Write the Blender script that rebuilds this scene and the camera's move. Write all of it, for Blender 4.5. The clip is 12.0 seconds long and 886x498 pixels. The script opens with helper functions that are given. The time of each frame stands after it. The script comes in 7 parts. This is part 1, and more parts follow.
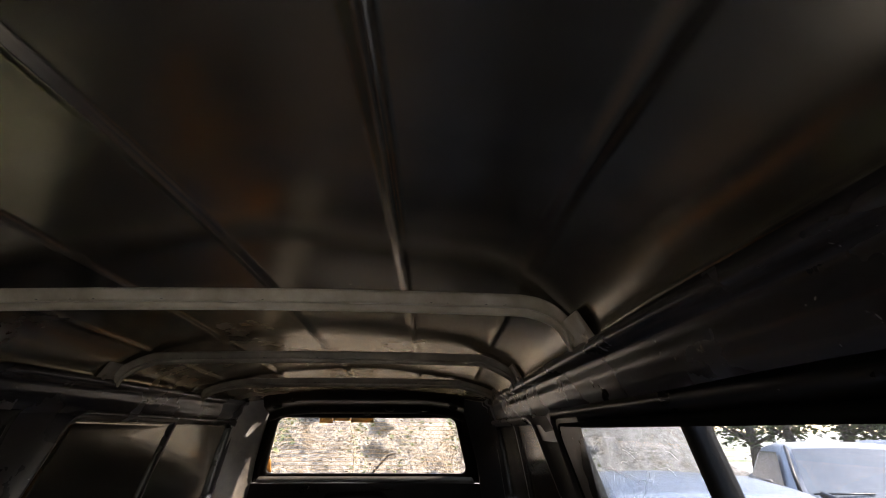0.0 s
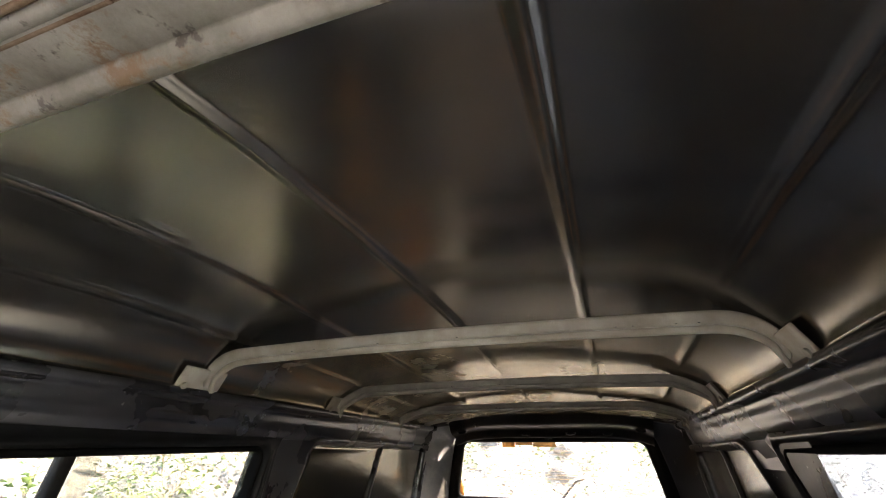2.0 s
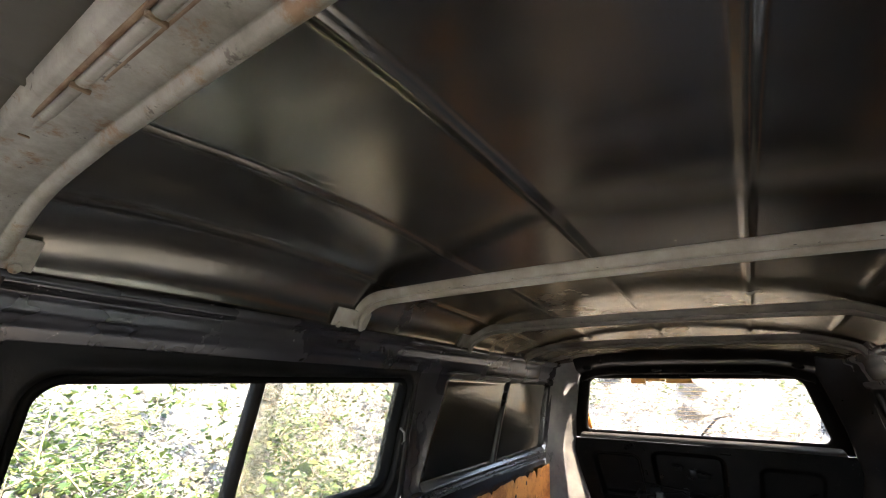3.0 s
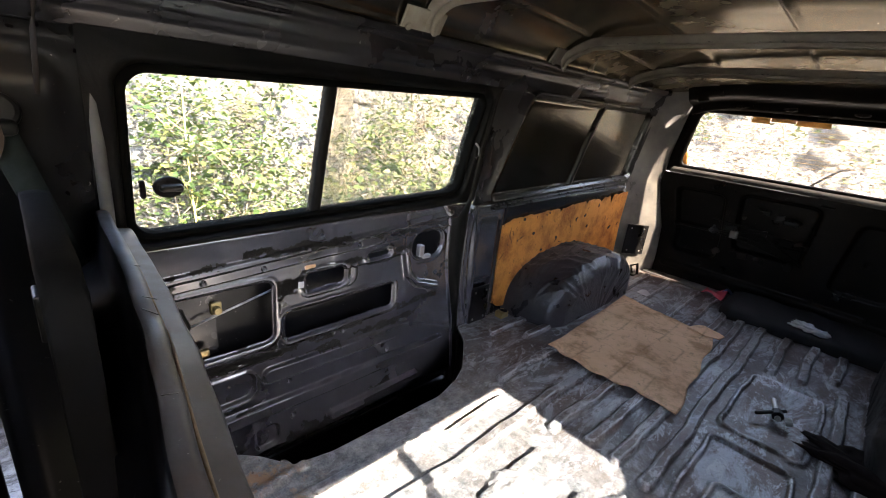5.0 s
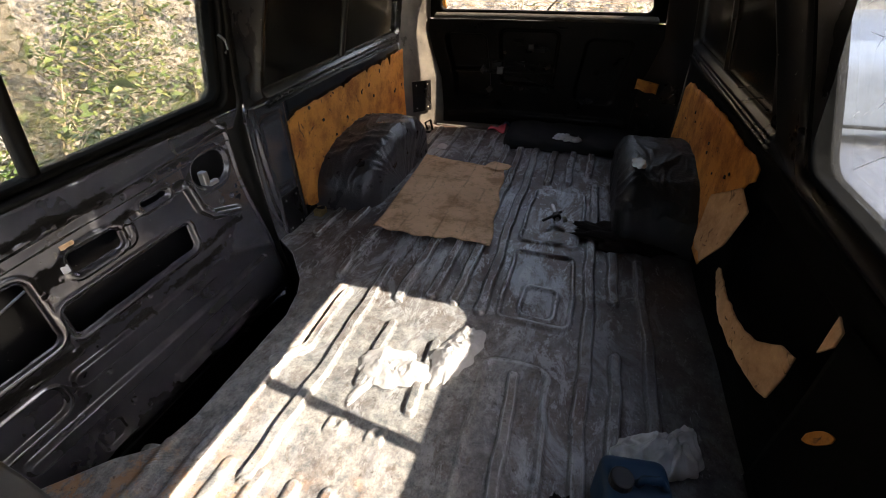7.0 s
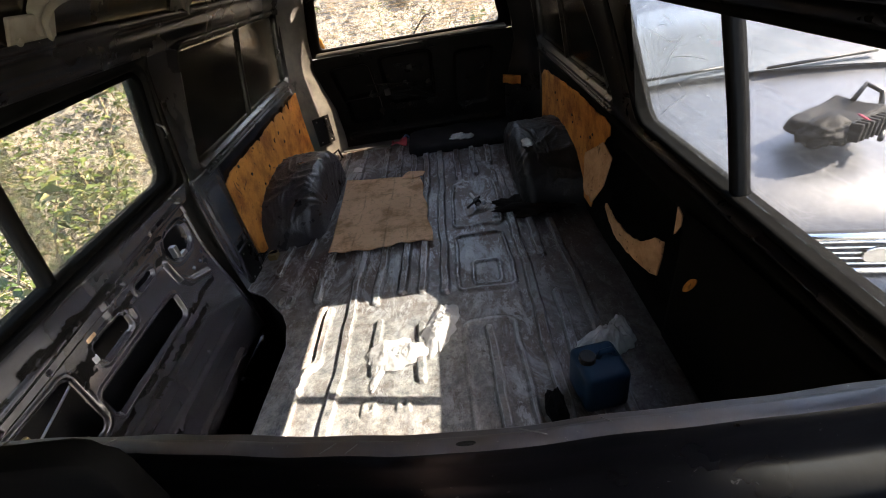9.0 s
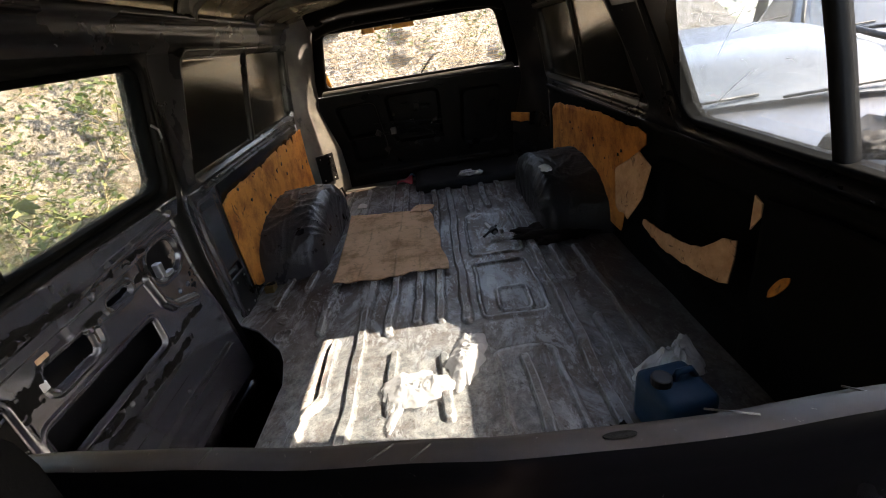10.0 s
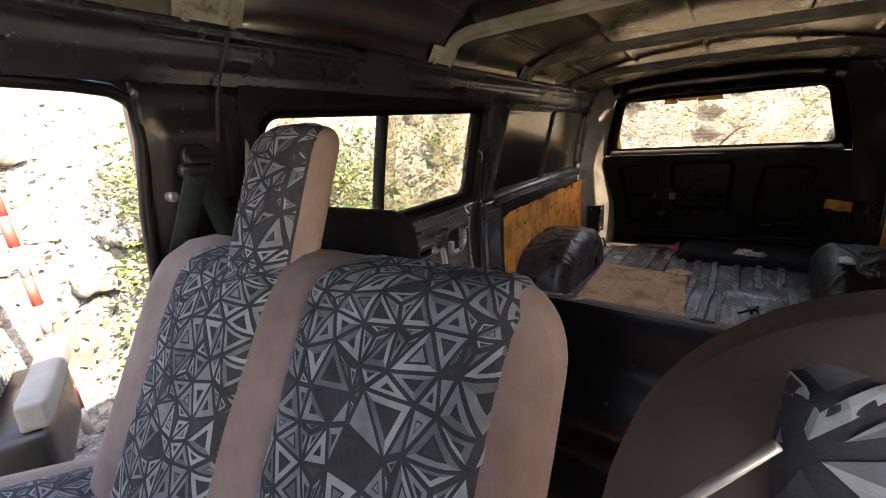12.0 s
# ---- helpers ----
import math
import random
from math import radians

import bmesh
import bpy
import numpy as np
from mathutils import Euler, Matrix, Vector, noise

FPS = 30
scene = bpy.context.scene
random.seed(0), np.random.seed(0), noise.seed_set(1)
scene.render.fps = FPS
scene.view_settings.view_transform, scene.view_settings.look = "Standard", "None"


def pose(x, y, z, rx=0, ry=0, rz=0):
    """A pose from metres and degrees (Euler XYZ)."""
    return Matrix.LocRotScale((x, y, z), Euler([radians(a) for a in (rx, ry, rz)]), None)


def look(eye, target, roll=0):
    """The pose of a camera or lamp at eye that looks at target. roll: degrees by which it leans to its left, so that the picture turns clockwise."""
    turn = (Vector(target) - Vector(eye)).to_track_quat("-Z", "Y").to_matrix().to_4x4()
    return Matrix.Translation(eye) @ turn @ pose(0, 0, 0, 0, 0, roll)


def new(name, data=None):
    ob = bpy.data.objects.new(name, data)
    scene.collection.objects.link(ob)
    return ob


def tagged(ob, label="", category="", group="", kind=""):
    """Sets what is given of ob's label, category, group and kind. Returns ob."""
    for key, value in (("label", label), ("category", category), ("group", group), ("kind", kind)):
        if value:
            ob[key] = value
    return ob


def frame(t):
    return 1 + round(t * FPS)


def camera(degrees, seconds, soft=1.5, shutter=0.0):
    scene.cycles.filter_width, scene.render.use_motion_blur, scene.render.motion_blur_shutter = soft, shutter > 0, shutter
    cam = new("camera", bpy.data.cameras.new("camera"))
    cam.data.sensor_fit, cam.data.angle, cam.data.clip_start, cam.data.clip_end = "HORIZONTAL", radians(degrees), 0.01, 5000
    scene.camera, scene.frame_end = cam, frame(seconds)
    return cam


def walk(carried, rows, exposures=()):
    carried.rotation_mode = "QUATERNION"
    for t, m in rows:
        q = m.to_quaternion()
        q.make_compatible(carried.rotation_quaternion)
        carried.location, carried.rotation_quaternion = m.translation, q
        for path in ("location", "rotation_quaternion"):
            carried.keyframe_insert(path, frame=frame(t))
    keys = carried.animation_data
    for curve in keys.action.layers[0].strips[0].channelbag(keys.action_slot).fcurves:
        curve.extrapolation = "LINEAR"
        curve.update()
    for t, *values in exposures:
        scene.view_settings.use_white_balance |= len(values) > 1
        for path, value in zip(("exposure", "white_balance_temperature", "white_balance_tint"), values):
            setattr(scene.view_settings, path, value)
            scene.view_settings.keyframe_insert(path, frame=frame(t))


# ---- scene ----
from mathutils.bvhtree import BVHTree

cam = camera(91.0, 12.0, 1.0)
PATH = [
    (0.0, (0.389, -0.049, 0.920), (0.406, 0.874, 1.306), 0.2),
    (0.5, (0.378, -0.086, 0.920), (0.320, 0.824, 1.331), 0.4),
    (1.0, (0.375, -0.112, 0.924), (0.236, 0.782, 1.350), 0.4),
    (1.5, (0.365, -0.123, 0.923), (0.142, 0.752, 1.354), 0.4),
    (2.0, (0.343, -0.129, 0.923), (0.038, 0.723, 1.349), 0.5),
    (2.5, (0.307, -0.130, 0.919), (-0.092, 0.699, 1.311), 0.6),
    (3.0, (0.272, -0.135, 0.906), (-0.258, 0.656, 1.213), 1.2),
    (3.5, (0.213, -0.124, 0.856), (-0.454, 0.598, 1.044), 1.3),
    (3.7, (0.197, -0.115, 0.841), (-0.513, 0.580, 0.963), 1.6),
    (5.3, (0.319, -0.023, 0.932), (-0.295, 0.668, 0.549), 7.7),
    (5.5, (0.331, -0.014, 0.936), (-0.245, 0.701, 0.541), 7.0),
    (6.0, (0.353, 0.010, 0.943), (-0.121, 0.773, 0.504), 5.1),
    (6.5, (0.318, 0.012, 0.935), (-0.035, 0.800, 0.432), 2.6),
    (7.0, (0.312, -0.003, 0.968), (0.057, 0.783, 0.405), -0.8),
    (7.2, (0.309, -0.026, 0.986), (0.068, 0.750, 0.404), -2.5),
    (8.8, (0.242, -0.277, 1.126), (0.156, 0.535, 0.549), -9.5),
    (9.0, (0.230, -0.289, 1.098), (0.160, 0.538, 0.540), -10.4),
    (9.5, (0.156, -0.274, 0.993), (0.125, 0.593, 0.496), -10.8),
    (10.0, (0.098, -0.205, 0.884), (0.064, 0.695, 0.449), -9.4),
    (10.5, (0.058, -0.243, 0.869), (-0.038, 0.683, 0.503), -8.1),
    (11.0, (0.070, -0.307, 0.860), (-0.172, 0.620, 0.577), -6.8),
    (11.5, (0.127, -0.425, 0.849), (-0.288, 0.458, 0.630), -4.2),
    (12.0, (0.219, -0.508, 0.827), (-0.347, 0.280, 0.584), -3.5),
]
walk(cam, [(t, look(eye, target, roll)) for t, eye, target, roll in PATH],
     exposures=[(0.0, 3.9, 7300, 23), (0.7, 4.75, 7250, 22), (1.5, 5.3, 7050, 20), (2.5, 5.24, 7000, 20), (3.7, 4.85, 6800, 21), (5.3, 4.77, 7500, 22), (7.2, 4.12, 8100, 22), (9.0, 4.12, 7900, 20), (10.5, 4.12, 8200, 20), (12.0, 4.42, 8900, 22)])

# ---- daylight ----
SUN_ELEVATION, SUN_AZIMUTH = radians(38.8), radians(1.2)      # azimuth counted from +x towards +y
world = bpy.data.worlds.new("world")
scene.world = world
world.use_nodes = True
wn = world.node_tree
sky = wn.nodes.new("ShaderNodeTexSky")
sky.sky_type, sky.sun_disc = "NISHITA", False
sky.sun_elevation, sky.sun_rotation = SUN_ELEVATION, radians(90) - SUN_AZIMUTH
wn.links.new(sky.outputs[0], wn.nodes["Background"].inputs[0])
wn.nodes["Background"].inputs[1].default_value = 0.15
sun_data = bpy.data.lights.new("sun", "SUN")
sun_data.energy, sun_data.angle, sun_data.color = 3.3, radians(0.53), (1.0, 0.95, 0.86)
sun = new("sun", sun_data)
sx, sy, sz = (math.cos(SUN_ELEVATION) * math.cos(SUN_AZIMUTH), math.cos(SUN_ELEVATION) * math.sin(SUN_AZIMUTH), math.sin(SUN_ELEVATION))
sun.matrix_world = look((sx * 30, sy * 30, sz * 30), (0, 0, 0))


# ---- materials ----
class Nodes:
    """A short way to write a node material."""

    def __init__(self, name):
        self.mat = bpy.data.materials.new(name)
        self.mat.use_nodes = True
        self.tree = self.mat.node_tree
        self.bsdf = self.tree.nodes["Principled BSDF"]
        self.out = self.tree.nodes["Material Output"]
        self.coord = self.tree.nodes.new("ShaderNodeTexCoord")

    def node(self, kind, **settings):
        n = self.tree.nodes.new(kind)
        for key, value in settings.items():
            if key in n.inputs:
                self.put(value, n.inputs[key])
            else:
                setattr(n, key, value)
        return n

    def put(self, value, socket):
        if isinstance(value, bpy.types.NodeSocket):
            self.tree.links.new(value, socket)
        else:
            socket.default_value = value

    def noise(self, scale, detail=4.0, rough=0.55, coords=None, distortion=0.0):
        n = self.node("ShaderNodeTexNoise", Scale=scale, Detail=detail, Roughness=rough, Distortion=distortion)
        self.tree.links.new(coords or self.coord.outputs["Object"], n.inputs["Vector"])
        return n.outputs["Fac"]

    def ramp(self, fac, stops):
        n = self.node("ShaderNodeValToRGB")
        self.put(fac, n.inputs[0])
        while len(n.color_ramp.elements) < len(stops):
            n.color_ramp.elements.new(0.5)
        for e, (at, c) in zip(n.color_ramp.elements, stops):
            e.position = at
            e.color = (c, c, c, 1) if isinstance(c, (int, float)) else (*c, 1)
        return n.outputs[0]

    def mix(self, fac, a, b):
        n = self.node("ShaderNodeMix", data_type="RGBA")
        for value, socket in ((fac, n.inputs[0]), (a, n.inputs[6]), (b, n.inputs[7])):
            if isinstance(value, tuple) and len(value) == 3:
                value = (*value, 1)
            self.put(value, socket)
        return n.outputs[2]

    def math(self, op, a, b=0.0, c=0.0):
        n = self.node("ShaderNodeMath", operation=op)
        for value, socket in zip((a, b, c), n.inputs):
            self.put(value, socket)
        return n.outputs[0]

    def bump(self, height, strength=0.3, distance=0.002, normal=None):
        n = self.node("ShaderNodeBump", Strength=strength, Distance=distance)
        self.put(height, n.inputs["Height"])
        if normal:
            self.put(normal, n.inputs["Normal"])
        self.tree.links.new(n.outputs[0], self.bsdf.inputs["Normal"])
        return n.outputs[0]

    def set(self, **values):
        for key, value in values.items():
            if isinstance(value, tuple) and len(value) == 3:
                value = (*value, 1)
            self.put(value, self.bsdf.inputs[key.replace("_", " ")])
        return self.mat


def paint(name, dark, light, rough=0.35, dust=(0.10, 0.095, 0.09), dust_amount=0.25, scale=3.0, metal=0.0, spec=0.5, chip=0.6, dents=0.35, coat=0.0, gleam=(1.0, 1.0, 1.0), ior=1.5):
    """Old body paint: uneven tone, dust film, chips and fine orange peel."""
    n = Nodes(name)
    big = n.noise(scale, 5, 0.6)
    fine = n.noise(scale * 22, 3, 0.6)
    tone = n.mix(n.ramp(big, [(0.3, 0.0), (0.72, 1.0)]), dark, light)
    film = n.math("MULTIPLY", n.ramp(n.noise(scale * 1.7, 5, 0.6), [(0.38, 0.0), (0.85, 1.0)]), dust_amount)
    tone = n.mix(film, tone, dust)
    chips = n.ramp(n.noise(scale * 30, 2, 0.5, distortion=1.0), [(0.73, 0.0), (0.76, chip)])
    tone = n.mix(chips, tone, (0.24, 0.23, 0.22))
    r = n.math("ADD", n.math("MULTIPLY", big, 0.22), rough - 0.11)
    r = n.math("ADD", r, n.math("MULTIPLY", film, 0.5))
    n.bump(n.math("ADD", n.math("MULTIPLY", n.noise(14, 3), 0.6), n.math("MULTIPLY", fine, 0.12)), dents, 0.003)
    return n.set(Base_Color=tone, Roughness=r, Metallic=metal, Specular_IOR_Level=spec, Specular_Tint=gleam, IOR=ior, Coat_Weight=coat, Coat_Roughness=0.12)


def make_floor_paint():
    """Worn floor: mauve-grey paint in blotches, edges rubbed to metal, dusty bare metal in front, rust at the front
    edge, shade painted in at the right.
    """
    n = Nodes("worn_floor_metal")
    sep = n.node("ShaderNodeSeparateXYZ")
    n.tree.links.new(n.coord.outputs["Object"], sep.inputs[0])
    # scuffs run along the ribs
    long_map = n.node("ShaderNodeMapping")
    long_map.inputs["Scale"].default_value = (1.0, 0.42, 1.0)
    n.tree.links.new(n.coord.outputs["Object"], long_map.inputs["Vector"])
    along = long_map.outputs[0]
    geo = n.node("ShaderNodeNewGeometry")
    base = n.mix(n.ramp(n.noise(3.4, 8, 0.7), [(0.36, 0.0), (0.62, 1.0)]), (0.060, 0.050, 0.050), (0.190, 0.172, 0.170))
    brown = n.ramp(n.noise(5.5, 8, 0.75, along), [(0.45, 0.0), (0.54, 0.85)])
    base = n.mix(brown, base, (0.098, 0.062, 0.050))
    blue = n.ramp(n.noise(6.0, 9, 0.78, along, 0.8), [(0.50, 0.0), (0.58, 0.85)])
    base = n.mix(blue, base, (0.330, 0.350, 0.370))
    # paint worn through in flakes with hard edges
    flakes = n.ramp(n.noise(15, 10, 0.82, along, 0.5), [(0.535, 0.0), (0.560, 0.8)])
    base = n.mix(flakes, base, (0.42, 0.43, 0.44))
    tall = n.math("ADD", n.math("MULTIPLY", sep.outputs[2], 34.0), n.math("MULTIPLY", n.noise(13, 9, 0.8, along), 1.5))
    base = n.mix(n.ramp(tall, [(1.16, 0.0), (1.32, 0.6)]), base, (0.36, 0.37, 0.385))
    rubbed = n.math("MULTIPLY", n.ramp(geo.outputs["Pointiness"], [(0.515, 0.0), (0.550, 1.0)]), n.ramp(n.noise(10, 8, 0.8), [(0.42, 0.0), (0.52, 0.95)]))
    base = n.mix(rubbed, base, (0.56, 0.58, 0.60))
    # grime in the creases, with the ribs' shadow lines painted in too
    crease_shade_grime = n.math("MULTIPLY", n.ramp(geo.outputs["Pointiness"], [(0.440, 1.0), (0.490, 0.0)]), n.ramp(n.noise(8, 6, 0.7), [(0.36, 0.45), (0.52, 0.95)]))
    base = n.mix(crease_shade_grime, base, (0.022, 0.017, 0.015))
    # the right wall's shade, put into the floor colour as dark brown
    right_shade = n.node("ShaderNodeMapRange")
    n.put(n.math("ADD", sep.outputs[0], n.math("MULTIPLY", n.noise(5, 7, 0.7), 0.45)), right_shade.inputs[0])
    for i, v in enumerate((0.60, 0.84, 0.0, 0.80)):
        right_shade.inputs[i + 1].default_value = v
    base = n.mix(right_shade.outputs[0], base, (0.040, 0.028, 0.024))
    scuff = n.ramp(n.noise(42, 8, 0.85, along, 0.6), [(0.585, 0.0), (0.64, 0.7)])
    base = n.mix(scuff, base, (0.43, 0.43, 0.44))
    front = n.node("ShaderNodeMapRange")
    n.put(n.math("ADD", sep.outputs[1], n.math("MULTIPLY", n.noise(5, 7, 0.7), 0.7)), front.inputs[0])
    for i, v in enumerate((1.60, 1.14, 0.0, 0.95)):
        front.inputs[i + 1].default_value = v
    right = n.node("ShaderNodeMapRange")
    n.put(n.math("ADD", sep.outputs[0], n.math("MULTIPLY", n.noise(6, 7, 0.7), 0.5)), right.inputs[0])
    for i, v in enumerate((0.36, 0.62, 1.0, 0.35)):
        right.inputs[i + 1].default_value = v
    bare = n.math("MULTIPLY", n.math("MULTIPLY", front.outputs[0], right.outputs[0]), n.ramp(n.noise(12, 10, 0.82), [(0.42, 0.30), (0.54, 1.0)]))
    dusty = n.mix(n.ramp(n.noise(22, 10, 0.85), [(0.40, 0.0), (0.60, 1.0)]), (0.12, 0.132, 0.14), (0.40, 0.395, 0.37))
    base = n.mix(bare, base, dusty)
    rustzone = n.node("ShaderNodeMapRange")
    n.put(n.math("ADD", sep.outputs[1], n.math("MULTIPLY", n.noise(7, 7, 0.7), 0.35)), rustzone.inputs[0])
    for i, v in enumerate((0.60, 0.46, 0.0, 1.0)):
        rustzone.inputs[i + 1].default_value = v
    rust = n.mix(n.noise(30, 5), (0.34, 0.115, 0.025), (0.50, 0.36, 0.23))
    base = n.mix(n.math("MULTIPLY", rustzone.outputs[0], n.ramp(n.noise(16, 8, 0.75), [(0.50, 0.0), (0.58, 0.9)])), base, rust)
    # rusty water marks and dark spatter
    stain = n.ramp(n.noise(9, 8, 0.78, None, 1.2), [(0.585, 0.0), (0.635, 0.6)])
    base = n.mix(stain, base, (0.105, 0.070, 0.050))
    base = n.mix(n.ramp(n.noise(70, 5, 0.75), [(0.60, 0.0), (0.66, 0.7)]), base, (0.050, 0.040, 0.034))
    base = n.mix(n.ramp(n.noise(150, 3, 0.7), [(0.64, 0.0), (0.70, 0.6)]), base, (0.34, 0.33, 0.32))
    n.bump(n.math("ADD", n.math("MULTIPLY", n.noise(75, 8, 0.75), 0.7), n.math("MULTIPLY", n.noise(14, 6, 0.7), 1.7)), 0.55, 0.003)
    r = n.math("ADD", n.math("MULTIPLY", n.noise(11, 8, 0.75), 0.62), 0.08)
    return n.set(Base_Color=base, Roughness=r, Metallic=0.25)


def make_plain(name, a, b, rough=0.7, scale=8.0, bump=0.3, metal=0.0, dist=0.002, spec=0.5):
    n = Nodes(name)
    base = n.mix(n.ramp(n.noise(scale, 6, 0.65), [(0.3, 0.0), (0.7, 1.0)]), a, b)
    n.bump(n.noise(scale * 9, 5, 0.7), bump, dist)
    return n.set(Base_Color=base, Roughness=n.math("ADD", n.math("MULTIPLY", n.noise(scale * 2), 0.2), rough - 0.1), Metallic=metal, Specular_IOR_Level=spec)


def make_board(name, light, dark):
    """Fibreboard: fine felted fibres, brown damp stains and small scuffs."""
    n = Nodes(name)
    stains = n.ramp(n.noise(6.5, 6, 0.65), [(0.44, 0.0), (0.62, 1.0)])
    base = n.mix(stains, light, dark)
    base = n.mix(n.ramp(n.noise(90, 4, 0.7), [(0.45, 0.0), (0.8, 0.35)]), base, (light[0] * 1.35, light[1] * 1.35, light[2] * 1.3))
    base = n.mix(n.ramp(n.noise(17, 3, 0.5, distortion=2.0), [(0.64, 0.0), (0.70, 0.8)]), base, (0.05, 0.028, 0.015))
    n.bump(n.noise(160, 4, 0.7), 0.3, 0.001)
    return n.set(Base_Color=base, Roughness=0.8, Specular_IOR_Level=0.2)


def make_cardboard():
    n = Nodes("cardboard")
    base = n.mix(n.ramp(n.noise(4, 6, 0.65), [(0.35, 0.0), (0.7, 1.0)]), (0.82, 0.525, 0.325), (0.64, 0.380, 0.222))
    base = n.mix(n.ramp(n.noise(8, 7, 0.75), [(0.50, 0.0), (0.62, 0.7)]), base, (0.40, 0.215, 0.105))
    sep = n.node("ShaderNodeSeparateXYZ")
    n.tree.links.new(n.coord.outputs["Object"], sep.inputs[0])
    for at, axis in ((-0.335, 0), (-0.185, 0), (-0.075, 0), (1.62, 1), (1.93, 1)):
        line = n.math("ABSOLUTE", n.math("SUBTRACT", n.math("ADD", sep.outputs[axis], n.math("MULTIPLY", n.noise(4, 4), 0.03)), at + 0.015))
        base = n.mix(n.math("MULTIPLY", n.ramp(line, [(0.0, 1.0), (0.006, 0.0)]), n.ramp(n.noise(9, 5, 0.7), [(0.42, 0.0), (0.60, 0.65)])), base, (0.22, 0.13, 0.07))
    crease = n.ramp(n.math("ABSOLUTE", n.math("SUBTRACT", n.noise(6.5, 3, 0.55, None, 0.5), 0.5)), [(0.0, 0.28), (0.010, 0.0)])
    base = n.mix(crease, base, (0.16, 0.10, 0.06))
    base = n.mix(n.ramp(n.noise(34, 5, 0.7), [(0.60, 0.0), (0.68, 0.5)]), base, (0.22, 0.14, 0.08))
    wave = n.node("ShaderNodeTexWave", Scale=38.0, Distortion=0.6)
    n.tree.links.new(n.coord.outputs["Object"], wave.inputs["Vector"])
    n.bump(n.math("ADD", n.math("MULTIPLY", wave.outputs["Fac"], 0.25), n.noise(40, 5)), 0.35, 0.0015)
    return n.set(Base_Color=base, Roughness=0.9, Specular_IOR_Level=0.15)


def make_fabric(name, c, c2):
    """Woven seat cover of one shade, with a fine weave and faded spots."""
    n = Nodes(name)
    base = n.mix(n.ramp(n.noise(30, 4, 0.6), [(0.35, 0.0), (0.7, 1.0)]), c, c2)
    base = n.mix(n.math("MULTIPLY", n.noise(420, 2), 0.10), base, (0.09, 0.095, 0.10))
    n.bump(n.math("ADD", n.noise(420, 2), n.math("MULTIPLY", n.noise(9, 3), 2.0)), 0.35, 0.0015)
    return n.set(Base_Color=base, Roughness=0.92, Specular_IOR_Level=0.15)


def make_glass(name, tint, dust, amount, speck=0.01):
    """Thin old pane: clear, with a film of dust and streaks."""
    n = Nodes(name)
    film = n.ramp(n.noise(3.0, 7, 0.7), [(0.25, amount * 0.5), (0.75, amount * 1.3)])
    specks = n.ramp(n.noise(130, 3, 0.6), [(0.655, 0.0), (0.70, 1.0)])
    fac = n.math("MINIMUM", n.math("ADD", film, n.math("MULTIPLY", specks, speck)), 0.95)
    clear = n.node("ShaderNodeBsdfTransparent", Color=(*tint, 1))
    gloss = n.node("ShaderNodeBsdfGlossy", Roughness=0.02, Color=(1, 1, 1, 1))
    facing = n.node("ShaderNodeLayerWeight", Blend=0.5)
    mix1 = n.node("ShaderNodeMixShader")
    n.put(n.math("ADD", n.math("MULTIPLY", n.math("POWER", facing.outputs["Facing"], 5.0), 0.6), 0.035), mix1.inputs[0])
    n.tree.links.new(clear.outputs[0], mix1.inputs[1])
    n.tree.links.new(gloss.outputs[0], mix1.inputs[2])
    dif = n.node("ShaderNodeBsdfDiffuse", Color=(*dust, 1))
    tra = n.node("ShaderNodeBsdfTranslucent", Color=(*dust, 1))
    mix2 = n.node("ShaderNodeMixShader")
    mix2.inputs[0].default_value = 0.5
    n.tree.links.new(dif.outputs[0], mix2.inputs[1])
    n.tree.links.new(tra.outputs[0], mix2.inputs[2])
    mix3 = n.node("ShaderNodeMixShader")
    n.put(fac, mix3.inputs[0])
    n.tree.links.new(mix1.outputs[0], mix3.inputs[1])
    n.tree.links.new(mix2.outputs[0], mix3.inputs[2])
    n.tree.links.new(mix3.outputs[0], n.out.inputs["Surface"])
    return n.mat


def make_leaf(name, stops, rough=0.5, trans=0.35):
    n = Nodes(name)
    geo = n.node("ShaderNodeNewGeometry")
    base = n.ramp(geo.outputs["Random Per Island"], stops)
    n.set(Base_Color=base, Roughness=rough)
    tra = n.node("ShaderNodeBsdfTranslucent")
    n.tree.links.new(base, tra.inputs["Color"])
    m = n.node("ShaderNodeMixShader")
    m.inputs[0].default_value = trans
    n.tree.links.new(n.bsdf.outputs[0], m.inputs[1])
    n.tree.links.new(tra.outputs[0], m.inputs[2])
    n.tree.links.new(m.outputs[0], n.out.inputs["Surface"])
    return n.mat


def make_film(name, colour, clear=0.5, rough=0.25):
    """Crumpled thin plastic or tissue, partly see-through."""
    n = Nodes(name)
    n.bump(n.noise(35, 6, 0.7), 0.6, 0.006)
    n.set(Base_Color=colour, Roughness=rough)
    tra = n.node("ShaderNodeBsdfTranslucent", Color=(*colour, 1))
    cl = n.node("ShaderNodeBsdfTransparent")
    m = n.node("ShaderNodeMixShader")
    m.inputs[0].default_value = 0.4
    n.tree.links.new(n.bsdf.outputs[0], m.inputs[1])
    n.tree.links.new(tra.outputs[0], m.inputs[2])
    m2 = n.node("ShaderNodeMixShader")
    n.put(n.ramp(n.noise(18, 3), [(0.35, clear), (0.65, clear * 0.3)]), m2.inputs[0])
    n.tree.links.new(m.outputs[0], m2.inputs[1])
    n.tree.links.new(cl.outputs[0], m2.inputs[2])
    n.tree.links.new(m2.outputs[0], n.out.inputs["Surface"])
    return n.mat


